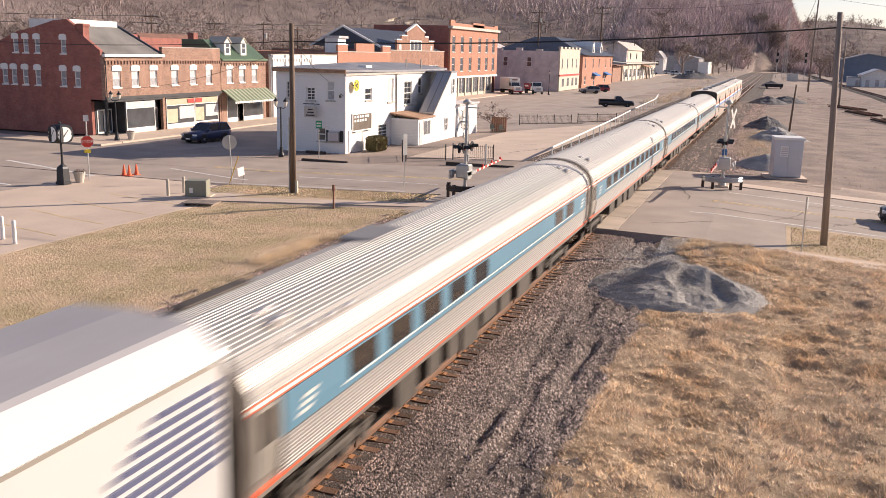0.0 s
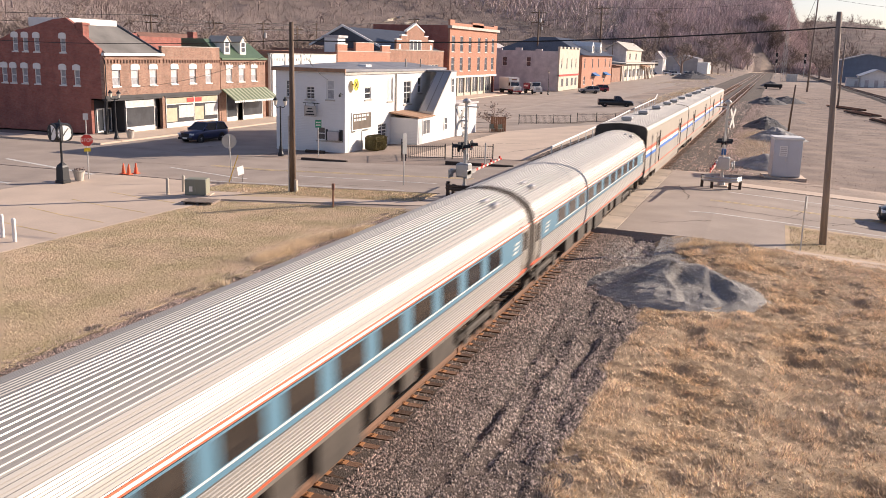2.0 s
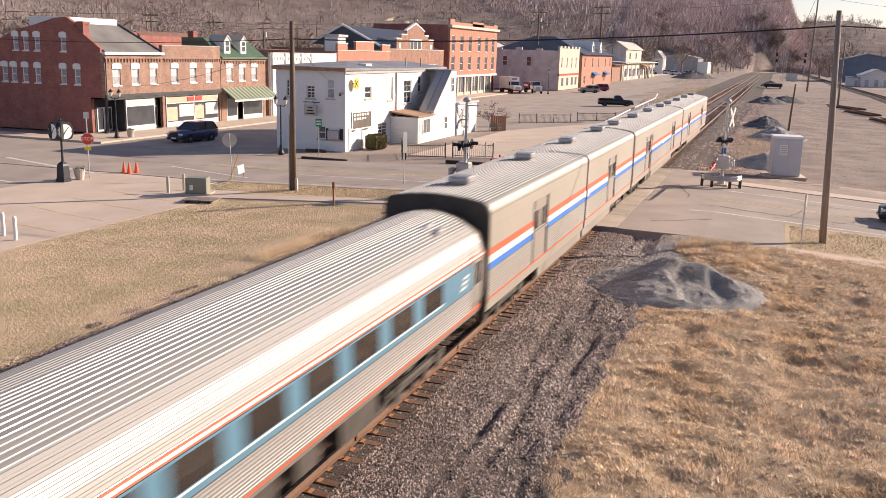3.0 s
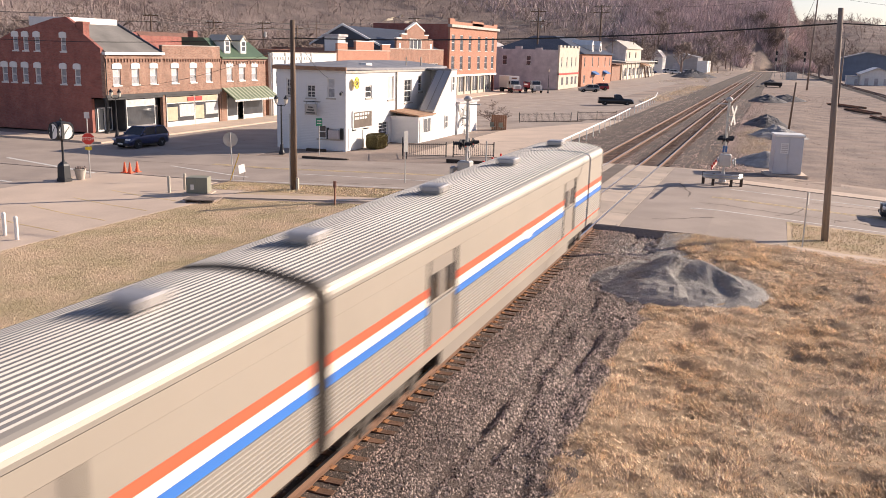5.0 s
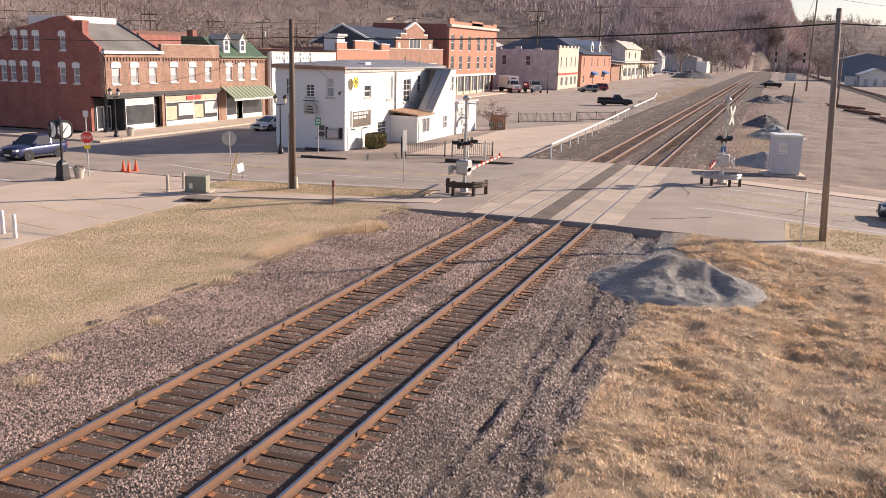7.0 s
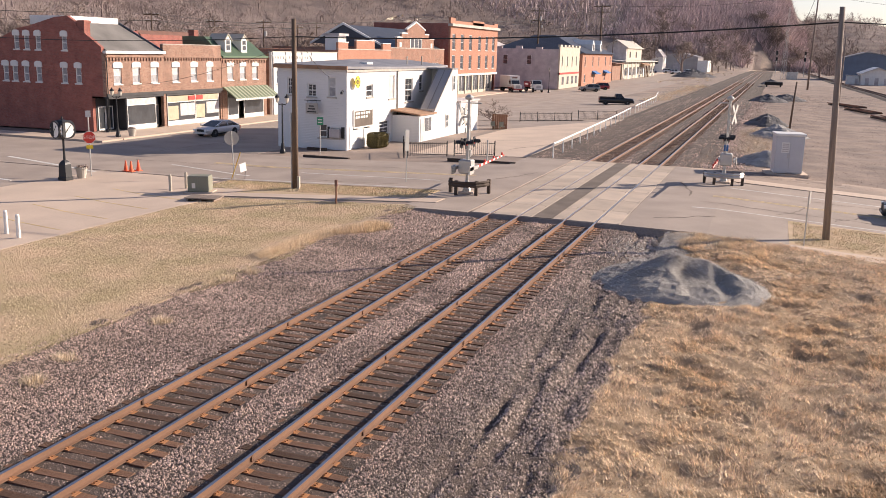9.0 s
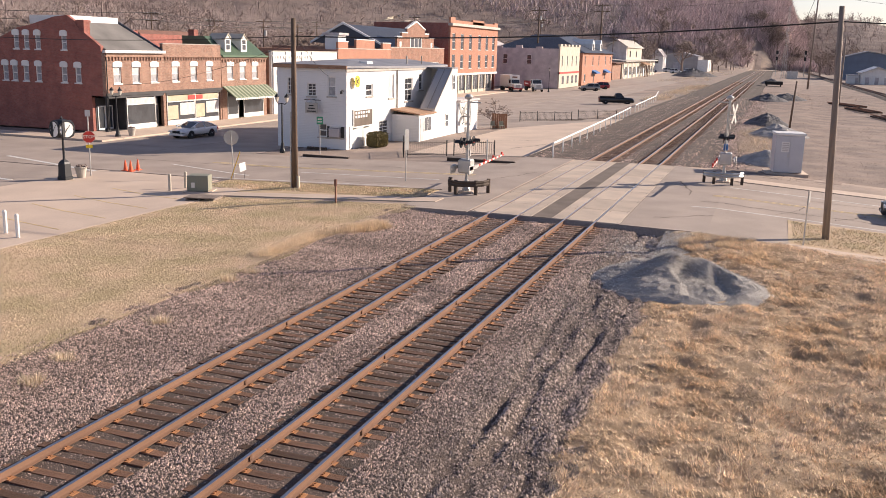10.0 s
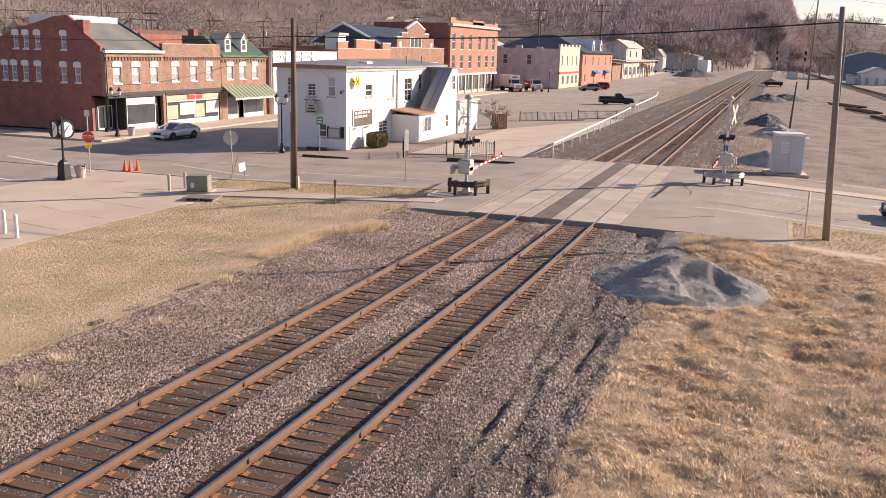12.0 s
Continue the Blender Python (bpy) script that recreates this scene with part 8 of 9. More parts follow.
    # kerb timbers
    for x0, x1, y0, z in ((-26.4, -22.4, 63.2, -0.56), (-14.5, -9.2, 64.0, -0.15), (-28.6, -26.8, 67.9, -0.5)):
        thing("kerb_timber", "dark timber laid along the road edge", "timber", group="kerb timbers", m=pose(x0, y0, z), mesh=Mesh().box(0, x1 - x0, -0.13, 0.13, -0.1, 0.2, bevel=0.03), mats=M_TIMBER)
    # evergreen bush by the white wall
    me = Mesh()
    rr = random.Random(8)
    for _ in range(2600):
        p = [rr.uniform(-1, 1) for _ in range(3)]
        k = max(range(3), key=lambda q: abs(p[q]))
        p[k] = math.copysign(rr.uniform(0.9, 1.06), p[k])
        r2 = (abs(p[0]) ** 6 + abs(p[1]) ** 6 + abs(p[2]) ** 6) ** (1 / 6)
        x, y, z = p[0] / r2 * 0.92, p[1] / r2 * 0.66, 0.64 + p[2] / r2 * 0.62
        e = rr.uniform(0.025, 0.055)
        me.add([(x - e, y, z - e), (x + e, y + e * rr.uniform(-1, 1), z), (x, y + e, z + e * 1.4), (x + e * 0.4, y - e, z + e * 0.4)], [(0, 1, 2), (0, 3, 1), (1, 3, 2), (0, 2, 3)])
    b = thing("evergreen_bush", "boxy clipped evergreen bush by the white wall", "bush", m=pose(-24.05, 72.3, -0.46, 0, 0, 80))
    part("foliage", me, M_HEDGE, b)
    part("stem", Mesh().box(-0.82, 0.82, -0.56, 0.56, 0.0, 1.15, bevel=0.2), M_HEDGE, b, "dense inner twigs")
    # signal cabinet
    c = thing("signal_cabinet", "pale grey railway signal cabinet on concrete", "cabinet", m=pose(8.75, 69.6, -0.2, 0, 0, 8))
    part("plinth", Mesh().box(-0.5, 2.4, -0.35, 2.3, -0.35, 0.02), M_CONCRETE, c)
    part("body", Mesh().box(0, 1.95, 0, 1.9, 0.05, 2.75, bevel=0.02), M_CABINET, c)
    part("roof", Mesh().box(-0.08, 2.03, -0.1, 2.0, 2.75, 2.92, bevel=0.02), M_WHITE, c)
    for k in range(2):
        d = part("door", Mesh().box(0.05 + k * 0.95, 0.97 + k * 0.95, -0.03, 0.0, 0.12, 2.68, bevel=0.01), M_CABINET, c)
        part("handle", Mesh().box(0.85 + k * 0.1, 0.89 + k * 0.1, -0.06, -0.03, 1.2, 1.45), M_SIGNAL, d)
    n = part("notice", Mesh().box(0.4, 0.95, -0.045, -0.035, 1.55, 2.3), M_WHITE, c, "white notice with dark lines")
    for k in range(5):
        part("notice_bar", Mesh().box(0.46, 0.89, -0.048, -0.045, 1.62 + k * 0.13, 1.68 + k * 0.13), M_STUCCO, n)
    # iron fences and the white rail
    def iron_fence(p, q, z, name="iron_fence"):
        f = thing(name, "thin black iron picket fence", "fence", group="iron fences")
        a, b = Vector((*p, z)), Vector((*q, z))
        L = (b - a).length
        n = max(1, round(L / 2.4))
        for k in range(n + 1):
            c = a.lerp(b, k / n)
            part("post", Mesh().box(c.x - 0.035, c.x + 0.035, c.y - 0.035, c.y + 0.035, z - 0.1, z + 1.25), M_IRON, f)
        for h in (0.15, 1.05):
            part("rail", Mesh().tube([a + Vector((0, 0, h)), b + Vector((0, 0, h))], 0.02, 4), M_IRON, f)
        m = int(L / 0.16)
        for k in range(m):
            c = a.lerp(b, (k + 0.5) / m)
            part("picket", Mesh().tube([c + Vector((0, 0, 0.1)), c + Vector((0, 0, 1.15))], 0.011, 4), M_IRON, f)
    iron_fence((-20.6, 69.9), (-18.6, 65.2), -0.35)
    iron_fence((-18.4, 65.4), (-15.8, 67.4), -0.27)
    iron_fence((-15.3, 67.7), (-12.2, 68.6), -0.18)
    iron_fence((-21.0, 108.3), (-15.5, 112.8), -0.38)
    iron_fence((-14.8, 113.4), (-10.6, 117.2), -0.18)
    g = thing("white_barrier", "white painted pipe barrier beside the track", "barrier")
    line = [(-7.85, 70.3), (-8.6, 90.0), (-9.4, 110.0), (-10.3, 127.0)]
    tail = [(-10.55, 133.0), (-11.3, 152.0), (-12.0, 168.0), (-12.6, 176.0)]
    for ln in (line, tail):
        top = [(x, y, hump(x) + 0.95 + (0.5 if ln is tail and i == 3 else 0)) for i, (x, y) in enumerate(ln)]
        part("rail", Mesh().tube(top, 0.09, 8), M_WHITE, g)
        xs, ys = [p[0] for p in ln], [p[1] for p in ln]
        y = ys[0]
        while y <= ys[-1]:
            x = float(np.interp(y, ys, xs))
            part("post", Mesh().tube([(x, y, hump(x) - 0.2), (x, y, hump(x) + 0.93)], 0.055, 7), M_WHITE, g)
            y += 4.3
    # wooden screen and chairs by the annex
    w = thing("wooden_screen", "brown wooden screen beside the annex", "screen", m=pose(-21.0, 96.6, -0.45))
    for k in range(7):
        part("board", Mesh().box(0.25 * k, 0.25 * k + 0.22, -0.03, 0.03, 0, 1.7), M_RUSTPOST, w)
    for cx in (-20.6, -19.6):
        c = thing("garden_chair", "pale plastic garden chair", "chair", group="garden chairs", m=pose(cx, 95.8, -0.42, 0, 0, 40))
        part("seat", Mesh().box(-0.25, 0.25, -0.25, 0.25, 0.4, 0.44), M_UTILGREEN, c)
        part("backrest", Mesh().box(-0.25, 0.25, 0.22, 0.26, 0.44, 0.9), M_UTILGREEN, c)
        for lx in (-0.22, 0.22):
            for ly in (-0.22, 0.22):
                part("leg", Mesh().box(lx - 0.02, lx + 0.02, ly - 0.02, ly + 0.02, 0, 0.4), M_UTILGREEN, c)
    # rail panels stacked in the yard
    for n, (x, y, a) in enumerate(((21.2, 190, 20), (22.6, 172, 14), (24.6, 150, 10))):
        t = thing("rail_panel", "stack of old dark rail and tie panels", "rail panel", group="stacked rail panels", m=pose(x, y, -0.55, 0, 0, a))
        for k in range(12):
            part("tie", Mesh().box(-1.3, 1.3, -6 + k, -5.75 + k, 0, 0.2), M_TIMBER, t)
        for sx in (-0.75, 0.75):
            part("rail", Mesh().box(sx - 0.05, sx + 0.05, -7, 7, 0.2, 0.38), M_RUSTPOST, t)


def poles_and_wires():
    left = utility_pole(-18.05, 47.0, -0.3, 9.85, 0.19, (0.0, 0.0))
    part("conduit", Mesh().tube([(-0.22, -0.08, 0), (-0.2, -0.08, 4.5)], 0.05, 6), M_SIGNAL, left)
    part("ground_guard", Mesh().box(0.16, 0.3, -0.1, 0.05, 0, 0.75), M_CREAM, left)
    utility_pole(11.27, 45.2, -0.33, 10.65, 0.17, (-0.45, 0.0), material=M_GREYPOLE, label="grey leaning wooden utility pole by the road")
    utility_pole(10.2, 112.0, -0.42, 5.9, 0.13, (0.3, 0.0), material=M_WOODPOLE, label="short leaning wooden pole by the track")
    utility_pole(20.1, 195.0, -0.6, 13.0, 0.2, (0, 0), material=M_GREYPOLE)
    utility_pole(16.9, 289.0, -0.6, 28.0, 0.28, (0.3, 0), material=M_GREYPOLE, arms=((0.8, 1.8, 0),))
    utility_pole(-47.1, 300.0, -0.5, 24.4, 0.36, (0, 0), arms=((0.6, 2.6, 0), (2.4, 2.6, 0)))
    utility_pole(-54.6, 247.5, -0.5, 20.6, 0.3, (0, 0), arms=((0.8, 2.2, 15), (3.4, 1.8, 15)), transformer=True)
    spots = [(-95, 134, 14), (-95, 153, 13.5), (-95, 171, 14), (-85, 167.7, 13), (-85, 231.8, 17.5), (-75, 330.7, 21), (-120, 242, 16), (-110, 393, 19), (-55, 557, 22), (-50, 463, 18), (-52, 434, 19), (-48, 380, 16), (-48, 330, 15)]
    for k, (x, y, h) in enumerate(spots):
        utility_pole(x, y, gnd(x, y), h, 0.18, arms=((0.5, 1.6, 25 * k % 90), (1.6, 1.3, 25 * k % 90)) if k != 7 else (), transformer=k in (5, 2))
    # heavy cable between the two near poles and on to the east
    a, b = (-18.05, 47.0, 8.55), (10.85, 45.2, 9.65)
    thick = "heavy black overhead cable"
    cable(b, a, 0.35, 0.035, thick)
    cable(b, (60, 42, 9.4), 0.5, 0.03, thick)
    cable(a, (-60, 50, 9.0), 0.7, 0.02)
    cable((-18.05, 47.0, 8.9), (-27.0, 68.8, 5.6), 0.35, 0.015)
    cable((-18.05, 47.0, 8.2), (-50.6, 72, 4.0), 0.6, 0.012)
    for k, (p, q) in enumerate((((-95, 134), (-95, 153)), ((-95, 153), (-95, 171)), ((-95, 171), (-85, 231.8)), ((-85, 231.8), (-75, 330.7)), ((-75, 330.7), (-43, 278)), ((-120, 242), (-95, 134)), ((-95, 134), (-110, 60)))):
        for dz in (0.3, 1.5):
            h1 = {134: 14, 153: 13.5, 171: 14, 231.8: 17.5, 330.7: 21, 278: 23.5, 242: 16, 60: 14}[p[1]]
            h2 = {134: 14, 153: 13.5, 171: 14, 231.8: 17.5, 330.7: 21, 278: 23.5, 242: 16, 60: 14}[q[1]]
            for o in (-0.9, 0.9):
                cable((p[0] + o, p[1], gnd(*p) + h1 - dz), (q[0] + o, q[1], gnd(*q) + h2 - dz), 1.0, 0.03)
    for o, dz in ((-1.8, 0.5), (1.8, 0.5), (-1.8, 3.1), (1.8, 3.1)):
        cable((-43 + o, 278, 23 - dz), (-50 + o, 463, 18 - dz * 0.5), 2.5, 0.04)
        cable((-50 + o, 463, 17.5), (15 + o, 900, 26), 6.0, 0.06)
    cable((16.9, 289, 26.5), (-43, 278, 22.5), 1.6, 0.035)
    cable((16.9, 289, 26.5), (80, 300, 22.0), 1.6, 0.035)
    cable((16.9, 289, 27.0), (14, 900, 30.0), 9.0, 0.06)


def far_railway():
    """Block signals, a lattice mast, the siding curve and a second crossing."""
    for x, y in ((7.0, 480), (20.0, 480)):
        s = thing("block_signal", "tall railway block signal with black heads", "railway signal", group="block signals", m=pose(x, y, -0.4))
        part("mast", Mesh().tube([(0, 0, 0), (0, 0, 12.4)], 0.14, 8), M_SIGNAL, s)
        for h in (8.4, 11.4):
            part("signal_head", Mesh().box(-0.5, 0.5, -0.2, 0.2, h - 0.9, h + 0.9, bevel=0.1), M_IRON, s, "black signal head")
    s = thing("lattice_mast", "thin steel lattice mast by the tracks", "mast", m=pose(10.5, 420, -0.4))
    for k in range(4):
        a = math.pi / 2 * k
        part("leg", Mesh().tube([(1.0 * math.cos(a), 1.0 * math.sin(a), 0), (0.25 * math.cos(a), 0.25 * math.sin(a), 30)], 0.07, 4), M_SIGNAL, s)
    for k in range(14):
        r, h = 1.0 - 0.75 * k / 14, 30 * k / 14
        for j in range(4):
            a, b = math.pi / 2 * j, math.pi / 2 * (j + 1)
            part("brace", Mesh().tube([(r * math.cos(a), r * math.sin(a), h), (r * math.cos(b), r * math.sin(b), h + 2.1)], 0.035, 3), M_SIGNAL, s)
    thing("relay_house", "small pale relay house by the tracks", "hut", m=pose(14, 420, -0.5), mesh=Mesh().box(-2.2, 2.2, -1.5, 1.5, 0, 3.2, bevel=0.05), mats=M_SIGNAL)
    thing("flat_cart", "dark loaded flat cart beside the track", "cart", m=pose(7.4, 300, -0.4), mesh=Mesh().box(-2.6, 2.6, -3, 3, 0.5, 1.5, bevel=0.1).box(-2.2, -1.8, -2.5, 2.5, 0, 0.6).box(1.8, 2.2, -2.5, 2.5, 0, 0.6), mats=M_DARK)
    t = thing("siding_track", "curving rusty siding track in the yard", "railway track", kind="structure")
    pts = [(34, 200), (33.6, 256), (31.8, 308), (30, 391), (27.6, 500), (24.5, 640), (20, 800), (14, 1000)]
    dense = []
    for (xa, ya), (xb, yb) in zip(pts, pts[1:]):
        dense += [(xa + (xb - xa) * k / 4, ya + (yb - ya) * k / 4) for k in range(4)]
    part("ballast", Mesh().loft([[(x - 2.6, y, -0.64), (x - 1.6, y, -0.30), (x + 1.6, y, -0.30), (x + 2.6, y, -0.64)] for x, y in dense]), M_BALLAST, t)
    for sx in (-0.75, 0.75):
        part("rail", Mesh().loft([[(x + sx - 0.06, y, -0.3), (x + sx + 0.06, y, -0.3), (x + sx + 0.04, y, -0.08), (x + sx - 0.04, y, -0.08)] for x, y in dense]), M_RAIL, t)
    sheet("road_far", "pale second road crossing the tracks", "road", [(-60, 60, 640, 640, 668, 668)], M_CONCRETE, 0.02, 0.6)


for _args in ((-7.8, 48.6, -0.02, 1, "grey railroad crossing signal with lowered striped gate"), (5.7, 61.0, -0.02, -1, "railroad crossing signal with white crossbuck and lowered gate")):
    crossing_signal(*_args)
guard_rail("guard_rail", "dark wooden-posted guard rail round the signal", [(-8.75, 48.4), (-8.55, 47.75), (-8.1, 47.5), (-7.6, 47.55), (-7.0, 47.8), (-6.7, 48.3), (-6.6, 48.9)], M_TIMBER, 0.0)
guard_rail("guard_rail", "galvanised steel guard rail round the signal", [(4.55, 60.2), (4.75, 59.85), (5.2, 59.65), (5.75, 59.6), (6.3, 59.7), (6.7, 59.95), (6.9, 60.4)], M_SIGNAL, -0.02)
street_lamp(-28.95, 64.36, -0.5, 4.75)
street_lamp(-47.2, 66.6, -0.38, 4.4)
street_lamp(-38.9, 197.3, -0.5, 5.3, False, "black single-lantern street lamp")
street_lamp(-41.6, 287.0, -0.4, 5.6, False, "black single-lantern street lamp")
small_things()
poles_and_wires()
far_railway()

# road paint
sheet("edge_line", "worn white road edge line", "road marking", [(4.7, 60, 49.85, 49.85, 50.0, 50.0)], M_WHITELINE, 0.006, 0.03)
sheet("edge_line_far", "worn white road edge line", "road marking", [(6.3, 60, 58.6, 59.8, 58.75, 59.95)], M_WHITELINE, 0.006, 0.03)
sheet("centre_line", "faded double yellow centre line", "road marking", [(5.5, 60, 54.3, 54.7, 54.42, 54.82), (5.5, 60, 54.65, 55.05, 54.77, 55.17), (-30, -9.8, 56.0, 56.0, 56.15, 56.15), (-30, -9.8, 56.4, 56.4, 56.55, 56.55)], M_YELLOWLINE, 0.006, 0.03)
sheet("stop_line", "worn white stop line", "road marking", [(-21.5, -11.2, 53.9, 53.2, 54.05, 53.35), (-28, -12, 49.6, 49.7, 49.75, 49.85)], M_WHITELINE, 0.006, 0.03)
sheet("crosswalk_line", "worn white crosswalk lines on the side street", "road marking", [(-45, -33, 51.6, 47.8, 51.95, 48.15), (-45, -35.5, 44.0, 42.5, 44.3, 42.8), (-32, -24, 53.8, 51.3, 54.0, 51.5)], M_WHITELINE, 0.006, 0.03)
for _k, _y in enumerate((31.5, 34.6, 37.7, 40.8)):
    sheet("bay_line", "faint yellow parking bay line", "road marking", [(-28.0, -21.5, _y + 2.0, _y, _y + 2.1, _y + 0.1)], M_YELLOWLINE, 0.018, 0.02)


def road_wear():
    """Cracks and tar patches on the crossing approaches."""
    r = random.Random(12)
    for n, (x, y, dx, dy, k) in enumerate(((3.2, 45.5, 0.5, 0.25, 14), (9.0, 50.5, 0.25, 0.55, 14), (5.0, 52.0, 0.9, -0.05, 22), (10.5, 57.0, 0.9, 0.1, 20), (-13, 50.8, -0.9, 0.05, 16), (-16, 58.6, -0.9, 0.0, 20), (-8.0, 55, 0.2, 0.6, 14), (12.0, 51.0, 0.3, 0.5, 12),
                                         (-12.5, 74, 0.3, 0.9, 24), (-16, 82, 0.8, 0.1, 10), (3.2, 60, 0.1, -0.7, 16), (-36, 55, 0.9, 0.05, 24), (-38, 60, 0.1, 0.9, 30))):
        me, w = Mesh(), 0.035 if y < 70 else 0.05
        pts = [(x, y)]
        for _ in range(k):
            pts.append((pts[-1][0] + dx * 0.5 + r.uniform(-0.14, 0.14), pts[-1][1] + dy * 0.5 + r.uniform(-0.14, 0.14)))
        for a, b in zip(pts, pts[1:]):
            d = Vector((b[0] - a[0], b[1] - a[1])).normalized()
            q = Vector((-d.y, d.x)) * w * r.uniform(0.5, 1.4)
            za, zb = hump(a[0]) + 0.009, hump(b[0]) + 0.009
            me.add([(a[0] - q.x, a[1] - q.y, za), (b[0] - q.x, b[1] - q.y, zb), (b[0] + q.x, b[1] + q.y, zb), (a[0] + q.x, a[1] + q.y, za)], [(0, 1, 2, 3)])
        thing("road_crack", "dark jagged crack in the asphalt", "crack", group="road cracks", mesh=me, mats=M_PATCH, kind="structure")


road_wear()


# ---- vehicles ----
M_TYRE = mat("tyre_rubber", (0.02, 0.02, 0.02), 0.85, vary=0.2)
M_RIM = mat("alloy_rim", (0.45, 0.45, 0.46), 0.35, 0.8, 0.1)
M_CARGLASS = glass_mat("car_glass", (0.02, 0.022, 0.026), 0.04)
M_HEADLAMP = mat("headlamp_glass", (0.75, 0.75, 0.75), 0.15, vary=0.03)
M_TAIL = mat("tail_lamp", (0.45, 0.02, 0.02), 0.25, vary=0.05)


def paint(name, color, metal=0.3):
    m = mat(name, color, 0.28, metal, 0.05, 2.0, 5.0)
    m.node_tree.nodes["Principled BSDF"].inputs["Coat Weight"].default_value = 0.5
    return m


P_NAVY, P_SILVER, P_BLACK, P_TAN, P_RED, P_WHITE, P_GREY = (paint("dark_blue_paint", (0.03, 0.042, 0.11)), paint("white_paint", (0.72, 0.72, 0.72), 0.1), paint("black_paint", (0.015, 0.017, 0.02)),
                                                             paint("silver_tan_paint", (0.33, 0.31, 0.28)), paint("red_paint", (0.32, 0.03, 0.04)), paint("fleet_white", (0.78, 0.77, 0.75), 0.0), paint("dark_grey_paint", (0.05, 0.055, 0.06)))


def wheel_meshes(r, w):
    ty = Mesh().loft([[(rr * math.cos(2 * math.pi * k / 22), yy, rr * math.sin(2 * math.pi * k / 22)) for k in range(22)] for rr, yy in ((r * 0.66, -w / 2), (r * 0.95, -w / 2), (r, -w / 4), (r, w / 4), (r * 0.95, w / 2), (r * 0.66, w / 2))])
    rim = Mesh().disc((0, 0, 0), (0, 1, 0), r * 0.67, w * 0.55, 18)
    for k in range(5):
        a = 2 * math.pi * k / 5
        rim.tube([(0, -w * 0.34, 0), (r * 0.62 * math.cos(a), -w * 0.34, r * 0.62 * math.sin(a))], [0.06, 0.04], 4)
        rim.tube([(0, w * 0.34, 0), (r * 0.62 * math.cos(a), w * 0.34, r * 0.62 * math.sin(a))], [0.06, 0.04], 4)
    return ty.data("tyre", [M_TYRE]), rim.data("rim", [M_RIM])


def vehicle(name, label, category, color, L, W, hood_z, belt, roof, stations, cabin, r=0.36, wb=None, group="", tail=True):
    """A road vehicle along +x. stations: (x share, half-width share, top height) of the lower body; cabin: (rear foot, rear top, front top, front foot) along x."""
    v = thing(name, label, category, group=group)
    h = W / 2
    rings = []
    for sx, sw, zt in stations:
        x = (sx - 0.5) * L
        b = 0.28
        rings.append([(x, -h * sw * 0.92, b), (x, -h * sw, b + 0.25), (x, -h * sw, zt - 0.22), (x, -h * sw * 0.90, zt - 0.03), (x, 0, zt + 0.02), (x, h * sw * 0.90, zt - 0.03), (x, h * sw, zt - 0.22), (x, h * sw, b + 0.25), (x, h * sw * 0.92, b)])
    part("body", Mesh().loft(rings), color, v, smooth=True)
    a, b, c, d = [(q - 0.5) * L for q in cabin]
    k0, k1 = h * 0.93, h * 0.74
    g = Mesh().loft([[(a, -k0, belt), (d, -k0, belt), (d, k0, belt), (a, k0, belt)], [(b, -k1, roof - 0.06), (c, -k1, roof - 0.06), (c, k1, roof - 0.06), (b, k1, roof - 0.06)]])
    part("window_glass", g, M_CARGLASS, v, "dark car windows")
    part("roof", Mesh().loft([[(b - 0.05, -k1 - 0.02, roof - 0.08), (c + 0.06, -k1 - 0.02, roof - 0.08), (c + 0.06, k1 + 0.02, roof - 0.08), (b - 0.05, k1 + 0.02, roof - 0.08)],
                               [(b + 0.1, -k1 + 0.1, roof), (c - 0.08, -k1 + 0.1, roof), (c - 0.08, k1 - 0.1, roof), (b + 0.1, k1 - 0.1, roof)]]), color, v)
    for s in (-1, 1):
        for p, q in (((a, belt), (b, roof - 0.06)), ((d, belt), (c, roof - 0.06)), (((a + d) / 2 - 0.1, belt), ((b + c) / 2 - 0.1, roof - 0.06))):
            part("pillar", Mesh().tube([(p[0], s * (k0 + 0.005), p[1]), (q[0], s * (k1 + 0.005), q[1])], 0.05, 4), color, v)
        part("mirror", Mesh().box(d - 0.35, d - 0.2, s * (h + 0.08) - 0.09, s * (h + 0.08) + 0.09, belt + 0.02, belt + 0.18, bevel=0.03), color, v)
        part("headlight", Mesh().box(L / 2 - 0.22, L / 2 + 0.005, s * h * 0.72 - 0.2, s * h * 0.72 + 0.17, hood_z - 0.30, hood_z - 0.13, bevel=0.03), M_HEADLAMP, v, "clear headlight")
        part("tail_light", Mesh().box(-L / 2 - 0.005, -L / 2 + 0.1, s * h * 0.8 - 0.12, s * h * 0.8 + 0.1, hood_z - 0.25, hood_z + 0.0, bevel=0.02), M_TAIL, v, "red tail light")
    part("grille", Mesh().box(L / 2 - 0.08, L / 2 + 0.012, -h * 0.45, h * 0.45, 0.5, hood_z - 0.14), M_DARK, v)
    part("bumper", Mesh().box(L / 2 - 0.1, L / 2 + 0.05, -h * 0.85, h * 0.85, 0.28, 0.46, bevel=0.03), M_DARK if color is not P_SILVER else color, v)
    part("number_plate", Mesh().box(L / 2 + 0.05, L / 2 + 0.06, -0.25, 0.25, 0.36, 0.48), M_WHITESTRIPE, v)
    part("sill", Mesh().box(-L * 0.28, L * 0.28, -h * 0.98, h * 0.98, 0.22, 0.34), M_DARK, v)
    ty, rim = wheel_meshes(r, 0.24)
    half = (wb or L * 0.29)
